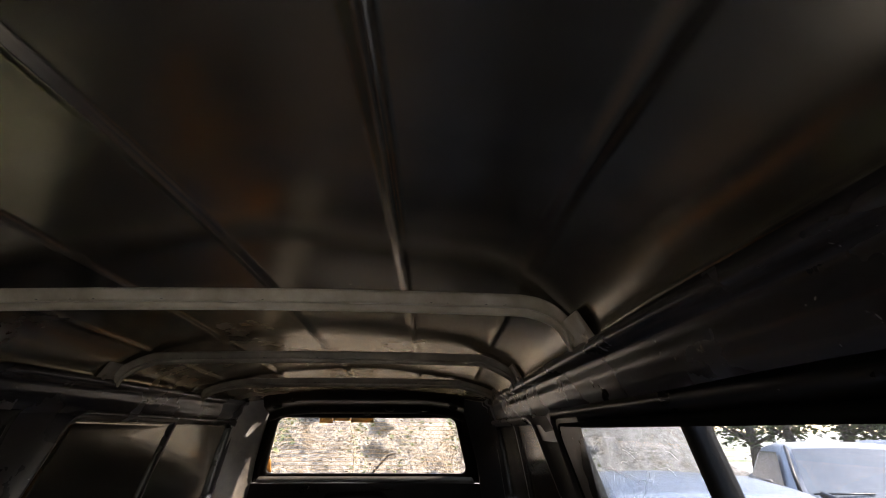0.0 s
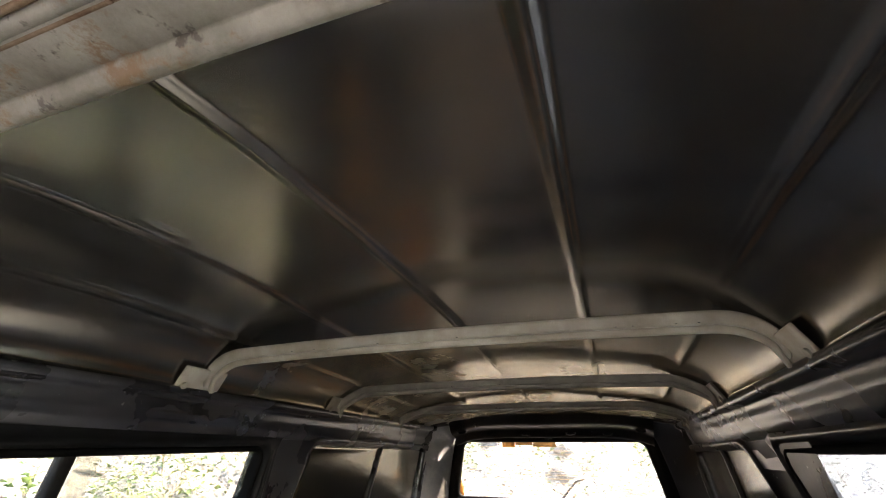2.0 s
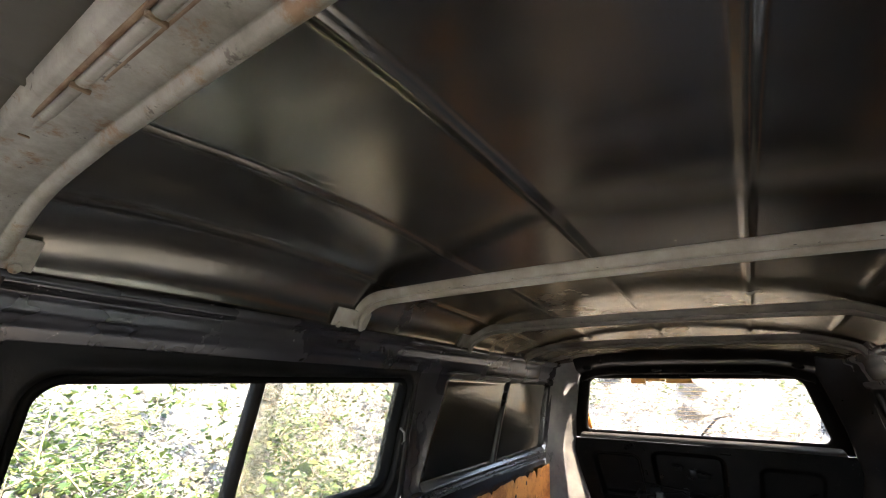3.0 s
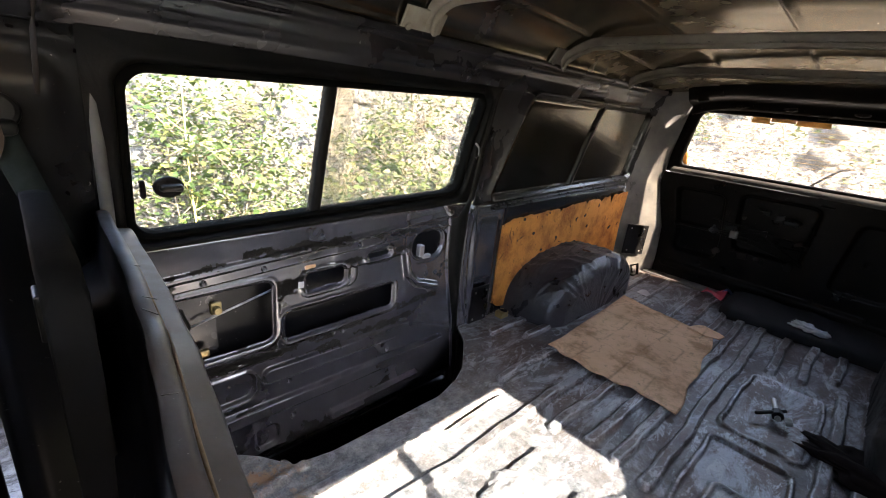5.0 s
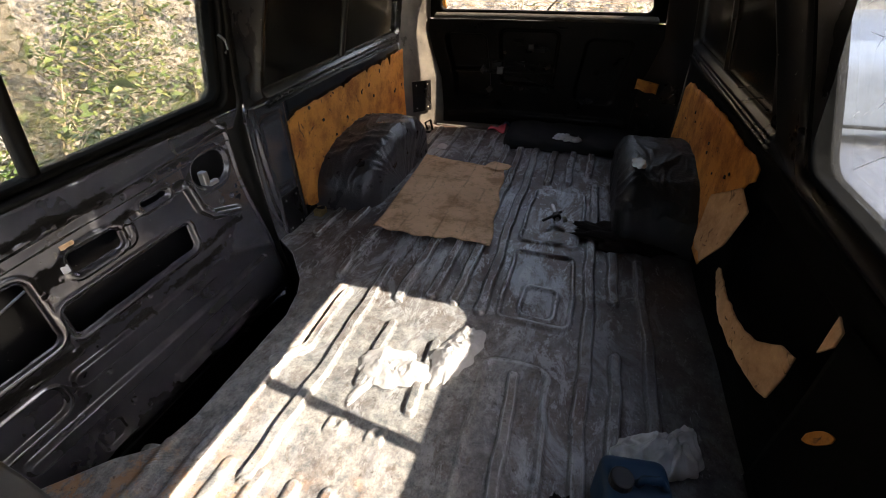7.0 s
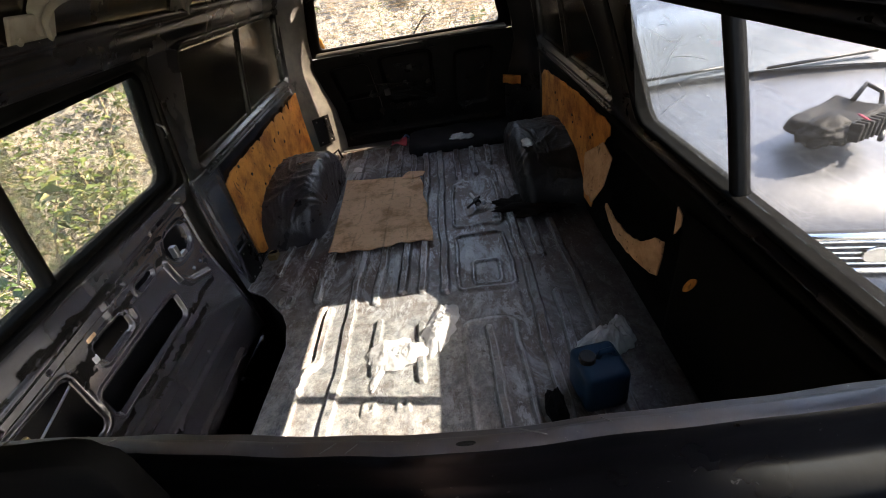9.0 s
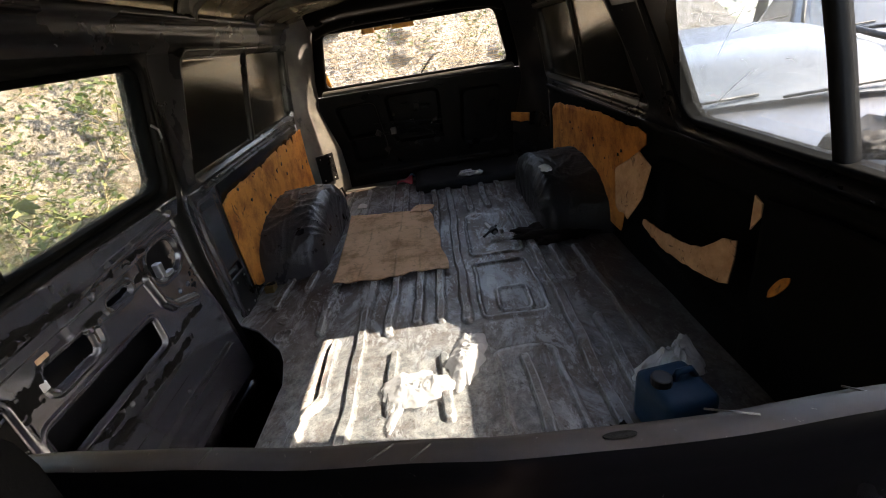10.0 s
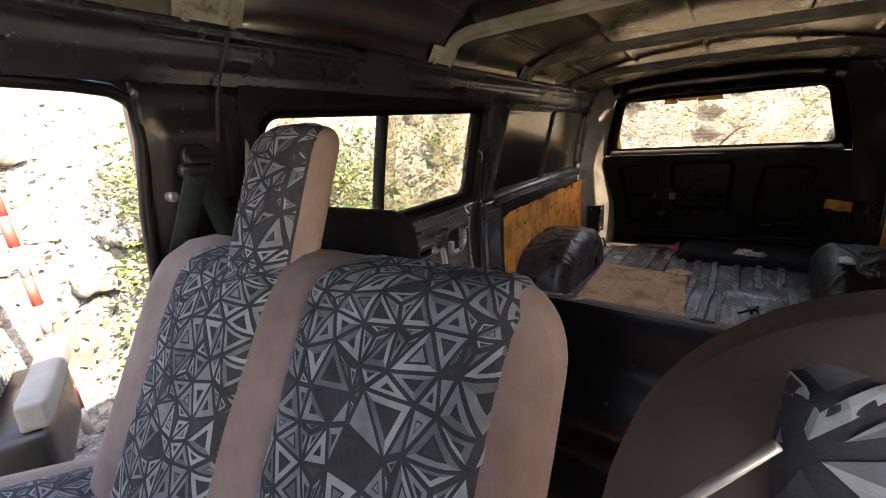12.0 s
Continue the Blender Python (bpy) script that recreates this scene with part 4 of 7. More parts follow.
def door_relief(y, z):
    d = wavy(y, z, 0.0015, 3.0)
    tilt = 0.06 * (y - 0.6)
    v = z - tilt * 0.4
    for a, b, c, e, r in DOOR_HOLES:
        d = d + 0.007 * pressed(y, v, a, b, c, e, r, 0.006) - 0.0022 * outline(a - 0.009, b + 0.009, c - 0.009, e + 0.009, r + 0.009, 0.008)(y, v)
    # the band above the openings stands proud of the rest, with a sharp crease under it and a rolled top
    crease = 0.405 + 0.062 * (y - 0.14)
    d = d - 0.007 * smooth01((z - crease) / 0.006) + 0.020 * smooth01((z - 0.520 - 0.02 * (y - 0.1)) / 0.028) ** 2
    d = d - 0.004 * smooth01((z - 0.375 - 0.045 * (y - 0.6)) / 0.006) * smooth01((y - 0.60) / 0.02) * smooth01((0.90 - y) / 0.02)
    d = d - 0.004 * pressed(y, v, 0.640, 0.700, 0.318, 0.408, 0.03, 0.008) + 0.006 * pressed(y, v, 0.668, 0.684, 0.345, 0.385, 0.006, 0.005)
    d = d - 0.015 * np.maximum(np.maximum(bead(y, v, 0.897, 0.388, 0.918, 0.300, 0.016), bead(y, v, 0.918, 0.300, 0.955, 0.258, 0.016)), bead(y, v, 0.955, 0.258, 1.060, 0.220, 0.016))
    # behind a raised rim the panel steps back to its seal
    rim = door_rim(z)
    d = d - 0.006 * smooth01(1.3 - np.abs(y - rim) / 0.007) + 0.022 * smooth01((y - rim - 0.004) / 0.010) * smooth01((0.50 - z) / 0.03)
    d = d + 0.010 * pressed(y, v, 0.175, 0.365, 0.045, 0.128, 0.03, 0.006) - 0.004 * outline(0.170, 0.370, 0.040, 0.133, 0.035, 0.006)(y, v)
    d = d - 0.013 * pressed(y, v + 0.03 * (y - 0.4), 0.39, 1.13, 0.072, 0.122, 0.022, 0.009) * smooth01((0.95 - y) / 0.3)
    d = d - 0.018 * pressed(y, v + 0.018 * (y - 0.2), 0.22, 1.12, -0.034, 0.008, 0.02, 0.009)
    d = d - 0.017 * pressed(y, v, 0.60, 1.00, -0.160, -0.125, 0.016, 0.008)
    d = d + 0.014 * pressed(y, v, 0.36, 0.43, -0.155, -0.085, 0.02, 0.008)
    d = d - 0.007 * bead(y, v, 0.14, 0.455, 1.10, 0.50, 0.012) - 0.006 * bead(y, v, 0.18, 0.165, 0.44, 0.16, 0.010)
    for cy, cz in ((1.008, 0.278), (1.056, 0.275), (1.085, 0.435), (0.655, 0.16), (0.62, 0.168), (0.30, 0.152), (0.22, 0.155), (0.47, 0.05), (0.84, 0.02), (0.70, 0.455), (0.40, 0.44), (0.25, 0.435), (0.48, -0.08)):
        d = d + 0.014 * smooth01(1.4 - np.hypot(y - cy, v - cz) / 0.006)
    d = d + 0.045 * smooth01((-0.17 - z) / 0.07)
    return d


panel = wall_patch("inner_panel", -1, 0.075, 1.200, -0.25, 0.548, M_DOOR, door, 0.0, 0.0, 420, 300, door_relief)
bm = bmesh.new()
bm.from_mesh(panel.data)
gone = []
for f in bm.faces:
    c = f.calc_center_median()
    v = c.z - 0.024 * (c.y - 0.6)
    if any(float(rrect(c.y, v, a, b, e, g, r)) < -0.006 for a, b, e, g, r in DOOR_HOLES):
        gone.append(f)
bmesh.ops.delete(bm, geom=gone, context="FACES")
bm.to_mesh(panel.data)
bm.free()
solid(panel, 0.0025)
P = np.array([[on_wall(-1, yv, zv, 0.034 + 0.004 * math.sin(yv * 30) * math.sin(zv * 21)) for zv in np.linspace(0.20, 0.40, 20)] for yv in np.linspace(0.13, 0.285, 16)])
sheet("carrier_plate", P, M_QUARTER, door, "", flip=True)
part("square_hole", box_bm(-0.768 - 0.05, -0.768 - 0.035, 0.165, 0.185, 0.345, 0.362, 0.003), M_TAR, door)
wall_patch("outer_skin", -1, 0.06, 1.215, -0.30, 0.54, M_WALL, door, 0.01, 0.075, 12, 12)
ring("window_frame", left, [([(0.070, 0.528), (1.216, 0.552), (1.222, 0.968), (0.070, 0.968)], 0.004, -0.004), (grow(L_DOOR, 0.036), 0.06, -0.008), (grow(L_DOOR, 0.028), 0.055, -0.016), (grow(L_DOOR, 0.020), 0.05, -0.010), (grow(L_DOOR, 0.014), 0.05, 0.004), (grow(L_DOOR, 0.014), 0.05, 0.055)], M_FRAME, door)
z = np.linspace(-0.24, 0.930, 60)
inner = np.where(z < 0.50, door_rim(z) + 0.012, np.interp(z, [0.50, 0.56, 0.93], [1.110, 1.172, 1.185]))
lobe = np.linspace(0, 1, 9)
sheet("rear_seal", np.stack([on_wall(-1, inner + (1.212 - inner) * u, z, 0.012 - 0.024 * math.sin(math.pi * u) ** 0.7) for u in lobe]), M_RUBBER, door, "thick black rubber door seal")
tube("front_seal", [(-0.785 + 0.004 * k, 0.085, 0.52 + k * 0.045) for k in range(0, 10)], 0.012, M_POST, door, "pale worn door seal")
# latch works inside the openings
g = part("latch_plate", box_bm(-0.828, -0.815, 0.272, 0.300, 0.316, 0.350, 0.004), M_BRASS, door, "yellow-zinc latch plate")
part("latch_pin", cyl_bm(0.010, 0.03, pose(-0.812, 0.285, 0.332, 0, 90, 0), 12, 0.002), M_BRASS, g)
part("lower_lever", box_bm(-0.800, -0.786, 0.222, 0.255, 0.214, 0.236, 0.005), M_BRASS, door, "yellow-zinc lever")
tube("rod", [(-0.806, 0.16, 0.285), (-0.804, 0.29, 0.322), (-0.806, 0.46, 0.365)], 0.003, M_STEEL, door)
tube("cable", [(-0.80, 0.15, 0.385), (-0.795, 0.20, 0.36), (-0.795, 0.215, 0.31), (-0.80, 0.20, 0.26)], 0.004, M_RUBBER, door)
part("strap", box_bm(-0.800, -0.786, 0.145, 0.195, 0.070, 0.155, 0.006), M_PLASTIC, door)
h = part("handle_bracket", box_bm(-0.815, -0.792, 0.968, 0.990, 0.360, 0.405, 0.004), M_STEEL, door, "bright handle bracket")
part("handle_tongue", box_bm(-0.806, -0.790, 0.985, 1.022, 0.352, 0.366, 0.003), M_STEEL, h)
part("clip", box_bm(-0.803, -0.788, 0.520, 0.555, 0.398, 0.418, 0.003), M_CARD, door, "scrap of brown card")
part("clip", box_bm(-0.803, -0.786, 0.500, 0.518, 0.350, 0.372, 0.003), M_PAPER, door, "scrap of white foam")


def sealant(name, parent, bands, mat, seed):
    """Ragged smears of old sealant: the cells of a fine net in which a broken noise rises over the bands' fall-off."""
    ny, nz = 400, 150
    ys, zs = np.linspace(0.10, 1.19, ny), np.linspace(0.08, 0.53, nz)
    Yg, Zg = np.meshgrid(ys, zs, indexing="ij")
    reach = np.full(Yg.shape, -9.0)
    for y0, z0, y1, z1, spread, weight in bands:
        t = np.clip((Yg - y0) / (y1 - y0), 0, 1)
        far = np.hypot(Zg - (z0 + (z1 - z0) * t), np.maximum(0, np.maximum(y0 - Yg, Yg - y1)))
        reach = np.maximum(reach, weight - (far / spread) ** 2)
    grain = np.array([[noise.noise(Vector((a * 9, b * 26, seed))) + 0.7 * noise.noise(Vector((a * 34, b * 60, seed))) + 0.45 * noise.noise(Vector((a * 90, b * 120, seed))) for b in zs] for a in ys])
    inside = np.min([rrect(Yg, Zg - 0.024 * (Yg - 0.6), a, b, c, e, r) for a, b, c, e, r in DOOR_HOLES], axis=0)
    on = (reach + 1.5 * grain > 0.22) & (inside > 0.006)
    P = on_wall(-1, Yg, Zg, door_relief(Yg, Zg) - 0.0012 - 0.0012 * np.clip(grain, 0, 1))
    keep = on[:-1, :-1] & on[1:, :-1] & on[1:, 1:] & on[:-1, 1:]
    i, j = np.nonzero(keep)
    F = np.stack([i * nz + j, i * nz + j + 1, (i + 1) * nz + j + 1, (i + 1) * nz + j], -1)
    used, F = np.unique(F, return_inverse=True)
    return tagged(obj(name, P.reshape(-1, 3)[used], F.reshape(-1, 4), mat, parent), "ragged black sealant smears", kind="stuff")


sealant("sealant", door, [(0.18, 0.452, 0.30, 0.468, 0.016, 0.35), (0.36, 0.476, 0.66, 0.486, 0.019, 0.75), (0.60, 0.470, 0.98, 0.478, 0.015, 0.40), (0.24, 0.372, 0.52, 0.382, 0.024, 0.85), (0.40, 0.345, 0.52, 0.372, 0.034, 0.8),
                          (0.66, 0.405, 0.92, 0.420, 0.014, 0.65), (0.20, 0.165, 0.42, 0.160, 0.016, 0.9), (0.40, 0.152, 1.06, 0.200, 0.019, 0.75), (0.50, 0.120, 0.95, 0.150, 0.020, 0.30), (1.05, 0.20, 1.10, 0.30, 0.05, 0.5),
                          (0.11, 0.20, 0.15, 0.36, 0.09, 0.6)], M_TAR, 5.0)

tube("wire", [(-0.665, 0.034, 1.06), (-0.682, 0.031, 1.03), (-0.700, 0.024, 0.99), (-0.716, 0.018, 0.95), (-0.735, 0.010, 0.85)], 0.004, M_BROWNWIRE, wall_left, "brown cable down the pillar")

# ---- rear end: D pillars, header, tailgate ----
OZ = [-0.02, 0.12, 0.30, 0.45, 0.57, 0.75, 0.90, 1.00, 1.06, 1.09]
OX = [0.590, 0.585, 0.595, 0.640, 0.668, 0.640, 0.600, 0.570, 0.535, 0.490]


def tail_y(z):
    return np.interp(z, [-0.1, 0.0, 0.66, 0.70, 1.00, 1.10], [2.845, 2.845, 2.815, 2.800, 2.700, 2.665])


rear_frame = thing("wall_rear", "grey scuffed metal body frame round the tailgate", "wall", "structure")
for s in (-1, 1):
    z = np.linspace(-0.02, 1.09, 60)
    rows = []
    for t in np.linspace(0, 1, 22):
        a = math.pi / 2 * t
        wx, ox = wall_x(z), np.interp(z, OZ, OX)
        x = wx + (ox - wx) * (0.25 * (1 - math.cos(a)) + 0.75 * t)
        yv = 2.60 + (tail_y(z) - 0.035 - 2.60) * (0.25 * math.sin(a) + 0.75 * t)
        rows.append(np.stack([s * x, yv, z], -1))
    rows.append(np.stack([s * (np.interp(z, OZ, OX) + 0.004), tail_y(z) + 0.02, z], -1))
    # left pillar pale grey, right pillar near black
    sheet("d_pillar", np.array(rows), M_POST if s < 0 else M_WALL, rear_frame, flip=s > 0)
# header over the tailgate
xs = np.linspace(-0.56, 0.56, 70)
ax = np.abs(xs) / 0.56
rows = []
for yv, zv in ((2.52, 1.135), (2.56, 1.085), (2.60, 1.068), (2.64, 1.062), (2.655, 1.05), (2.665, 1.020), (2.69, 1.012), (2.72, 1.010)):
    rows.append(np.stack([xs, yv + 0 * xs, zv - 0.045 * ax ** 6 + 0 * xs], -1))
sheet("header", np.array(rows), M_TAIL, rear_frame)
for s in (-1, 1):
    part("grommet", cyl_bm(0.026, 0.012, pose(s * 0.50, 2.60, 1.045, 25, 0, 0), 20, 0.004), M_RUBBER, rear_frame)

for x0 in (-0.33, -0.13, 0.13, 0.33):
    zh = 1.034 - 0.045 * (abs(x0) / 0.56) ** 6
    sl = part("header_slot", cyl_bm(0.012, 0.004, pose(x0, 2.6585, zh, 72, 0, 0) @ Matrix.Diagonal((2.4, 0.8, 1, 1)), 18, 0.001), M_QUARTER, rear_frame, "raised rim of a header slot")
    part("slot_hole", cyl_bm(0.009, 0.005, pose(x0, 2.6575, zh, 72, 0, 0) @ Matrix.Diagonal((2.5, 0.75, 1, 1)), 18), M_TAR, sl)

tail = thing("door_2", "black tailgate stripped of its trim with bare inner frame", "tailgate", "structure")
T_WIN = [(-0.590, 0.686), (0.590, 0.686), (0.515, 0.995), (-0.520, 0.995)]


def back(x, z, d):
    x, z = np.asarray(x, float), np.asarray(z, float)
    return np.stack([x + 0 * z, tail_y(z) + d - 0.018 * (np.abs(x) / 0.6) ** 3, z + 0 * x], -1)


def tail_relief(x, z):
    d = wavy(x, z, 0.002, 6.0)
    for a, b, c, e, deep in ((-0.490, -0.270, 0.185, 0.560, 0.045), (-0.20, 0.10, 0.28, 0.585, 0.035), (0.24, 0.46, 0.20, 0.55, 0.010)):
        d = d + deep * pressed(x, z, a, b, c, e, 0.035, 0.020)
    d = d - 0.028 * bead(x, z, -0.49, 0.345, -0.27, 0.350, 0.014)
    d = d - 0.014 * bead(x, z, -0.52, 0.085, 0.52, 0.085, 0.025)
    for cx, cz in ((-0.02, 0.37), (0.05, 0.37), (-0.33, 0.14), (0.2, 0.12), (0.33, 0.37), (-0.32, 0.60), (0.42, 0.10)):
        d = d + 0.02 * smooth01(1.4 - np.hypot(x - cx, z - cz) / 0.009)
    return d


x, z = np.meshgrid(np.linspace(-0.60, 0.60, 200), np.linspace(-0.02, 0.640, 112), indexing="ij")
wide = np.interp(z, [0.0, 0.3, 0.45, 0.57, 0.64], [0.615, 0.620, 0.665, 0.695, 0.690]) / 0.60
sheet("inner_panel", back(x * wide, z, tail_relief(x, z)), M_TAIL, tail, flip=True)
# lip in pale grey on the black tailgate: its highlight is painted in
sheet("sill_lip", np.stack([back(np.linspace(-0.625, 0.625, 60), 0.640 + 0 * np.linspace(0, 1, 60), 0.0), back(np.linspace(-0.625, 0.625, 60), 0.648 + 0 * np.linspace(0, 1, 60), -0.020), back(np.linspace(-0.62, 0.62, 60), 0.662 + 0 * np.linspace(0, 1, 60), -0.026), back(np.linspace(-0.61, 0.61, 60), 0.676 + 0 * np.linspace(0, 1, 60), -0.012)]), M_POST, tail, "rolled lip under the rear window")
ring("window_frame", back, [([(-0.70, 0.640), (0.70, 0.640), (0.62, 1.06), (-0.62, 1.06)], 0.02, 0.03), (grow(T_WIN, (0.036, 0.036, 0.030, 0.034)), 0.055, -0.004), (grow(T_WIN, 0.022), 0.05, -0.012), (grow(T_WIN, 0.010), 0.045, 0.004), (T_WIN, 0.04, 0.008), (T_WIN, 0.04, 0.03)], M_TAIL, tail)
pane("pane", back, grow(T_WIN, 0.005), 0.022, M_GLASS_REAR, tail, "dusty heated rear glass", 20)
ring("seal", back, [(grow(T_WIN, 0.006), 0.045, -0.006), (grow(T_WIN, -0.004), 0.040, -0.004), (grow(T_WIN, -0.005), 0.040, 0.016)], M_RUBBER, tail)
M_TAPE = make_film("brown_tape", (0.62, 0.36, 0.12), 0.12, 0.5)
for x0, x1, z0, z1 in ((-0.285, -0.205, 0.962, 0.999), (-0.205, -0.10, 0.974, 0.999), (-0.10, 0.035, 0.966, 0.999), (-0.590, -0.552, 0.695, 0.765), (-0.578, -0.562, 0.765, 0.86)):
    pane("tape", back, [(x0, z0), (x1, z0), (x1 - 0.004, z1), (x0 + 0.003, z1)], 0.016, M_TAPE, tail, "peeling brown tape", 4, 0.001)
for zz in np.linspace(0.71, 0.965, 13):
    n = np.linspace(-0.55, 0.55, 12) * (1 - 0.12 * (zz - 0.69) / 0.3)
    sheet("heater_wire", np.stack([back(n, zz + 0 * n, 0.017), back(n, zz + 0.0012 + 0 * n, 0.017)]), M_TAPE, tail)
tube("wiper", [(0.03, 2.835, 0.690), (0.07, 2.830, 0.735), (0.12, 2.822, 0.785), (0.17, 2.815, 0.800)], 0.006, M_PLASTIC, tail, "black rear wiper arm")
for k, (x0, x1, z0, z1) in enumerate([(-0.235, -0.195, 0.34, 0.385), (-0.02, 0.05, 0.475, 0.50), (0.10, 0.16, 0.60, 0.61), (-0.14, -0.10, 0.52, 0.53)]):
    part("lock_piece", box_bm(x0, x1, 2.805, 2.830, z0, z1, 0.006), M_POST if k == 0 else M_RUBBER, tail)
rnd = random.Random(19)
for k in range(16):
    x, z, a, b = rnd.uniform(-0.32, 0.10), rnd.uniform(0.22, 0.58), rnd.uniform(0.008, 0.03), rnd.uniform(0.006, 0.022)
    bm = box_bm(-a, a, -0.008, 0.008, -b, b, 0.003)
    bm.transform(pose(x, 2.822, z, 0, rnd.uniform(-40, 40), 0))
    part("lock_piece", bm, rnd.choice((M_RUBBER, M_RUBBER, M_TAIL, M_BROWNWIRE, M_QUARTER)), tail)
for k in range(4):
    z = rnd.uniform(0.28, 0.55)
    tube("rod", [(-0.34, 2.818, z), (-0.1, 2.814, z + rnd.uniform(-0.06, 0.06)), (0.12, 2.82, z + rnd.uniform(-0.08, 0.08))], 0.004, M_RUBBER, tail)
part("header_slot", box_bm(-0.02, 0.02, 2.672, 2.69, 1.0, 1.012, 0.004), M_RUBBER, tail)

# ---- partition behind the front seats ----
partition = thing("partition", "low dark metal partition with a scuffed flat top rail", "partition", "structure")
xs = np.linspace(-0.765, 0.775, 90)
rise = 0.012 * (np.abs(xs) / 0.7) ** 2
bow_y = np.interp(xs, [-0.77, -0.5, -0.25, -0.1, 0.0, 0.1, 0.2, 0.4, 0.8], [0.060, 0.054, 0.038, 0.019, 0.008, -0.003, -0.008, -0.006, -0.004])


def bar(prof):
    return np.array([[(x, yv + b + 0.0008 * math.sin(x * 40), zv + (r if zv > 0.4 else 0) + 0.0012 * math.sin(x * 23 + zv * 9)) for yv, zv in prof] for x, r, b in zip(xs, rise, bow_y)])


# the navy reaches up over the rail's front face, darker than its top
sheet("panel", bar([(-0.020, -0.25), (-0.020, 0.20), (-0.012, 0.25), (-0.012, 0.28), (-0.034, 0.31), (-0.036, 0.33), (-0.034, 0.36), (-0.012, 0.39), (-0.012, 0.44), (-0.036, 0.462), (-0.040, 0.475), (-0.038, 0.515), (-0.010, 0.535), (-0.004, 0.560), (0.000, 0.592), (0.001, 0.612), (0.0035, 0.6172)]), M_NAVY_PANEL, partition, "dark navy pressed panel")
sheet("top_rail", bar([(0.0035, 0.6175), (0.006, 0.619), (0.010, 0.6195), (0.018, 0.6195), (0.024, 0.617), (0.027, 0.608), (0.028, 0.588), (0.036, 0.580), (0.056, 0.577), (0.060, 0.572), (0.060, 0.50), (0.050, 0.48), (0.050, -0.02)]), M_BEAM, partition, "scuffed grey flat top rail")
for x, y, ln, a in ([(-0.34, 0.060, 0.05, 70), (-0.30, 0.052, 0.06, 64), (-0.12, 0.030, 0.03, 80), (0.02, 0.012, 0.04, 62), (0.05, 0.008, 0.025, 55), (0.27, 0.006, 0.05, -50), (0.36, 0.008, 0.035, -60), (-0.46, 0.066, 0.04, 75)]):
    dx, dy = 0.5 * ln * math.cos(math.radians(a)), 0.5 * min(ln, 0.014) * math.sin(math.radians(a))
    tube("scratch", [(x - dx, y + 0.006 - dy, 0.6200 + 0.012 * (abs(x) / 0.7) ** 2), (x + dx, y + 0.006 + dy, 0.6200 + 0.012 * (abs(x) / 0.7) ** 2)], 0.0008, M_POST, partition, segs=5)
tube("rust_line", [(x, b + 0.0305, 0.5885 + r) for x, b, r in zip(xs, bow_y, rise)], 0.0022, M_RUST, partition, "brown rusty seam along the rail", 6)
part("slot", cyl_bm(0.006, 0.002, pose(0.19, 0.006, 0.6202) @ Matrix.Diagonal((2.0, 0.5, 1, 1)), 16), M_TAR, partition)

# ---- plain closures of the cab ----
cab = thing("wall_front", "plain dark cab front", "wall", "structure")
part("dash", box_bm(-0.80, 0.80, -1.35, -1.10, -0.30, 0.68, 0.03), M_PLASTIC, cab)
# added sheet, out of view, that cuts the light coming in from ahead
part("light_block", box_bm(-0.80, 0.80, -1.36, -1.30, 0.66, 1.03, 0.01), M_WALL, cab)
part("post", box_bm(-0.80, -0.70, -1.35, -1.28, 0.50, 1.26, 0.01), M_WALL, cab)
part("post", box_bm(0.70, 0.80, -1.35, -1.28, 0.50, 1.26, 0.01), M_WALL, cab)


# ---- loose and torn things in the load space ----
def crumple(name, centre, size, mat, label, category, seed=0, sub=4, rough=0.35, freq=3.0, parent=None, flat_base=True, turn=0.0):
    """A crumpled lump of film or cloth resting at centre's height."""
    bm = bmesh.new()
    bmesh.ops.create_icosphere(bm, subdivisions=sub, radius=1.0)
    off = Vector((seed * 7.3, seed * 3.1, seed * 5.7))
    for v in bm.verts:
        n = v.co.normalized()
        r = 1.0 + rough * (noise.noise(n * freq + off) + 0.6 * noise.noise(n * freq * 2.7 + off) - 0.5 * abs(noise.noise(n * freq * 5.0 + off)))
        v.co = n * r
    low = min(v.co.z for v in bm.verts)
    for v in bm.verts:
        z = max(v.co.z, -0.55) if flat_base else v.co.z
        v.co = Vector((v.co.x * size[0], v.co.y * size[1], (z + (0.55 if flat_base else -low)) * size[2]))
    bm.transform(Matrix.Translation(centre) @ pose(0, 0, 0, 0, 0, turn))
    ob = part(name, bm, mat, parent, "", True)
    return tagged(ob, label, category) if category else ob


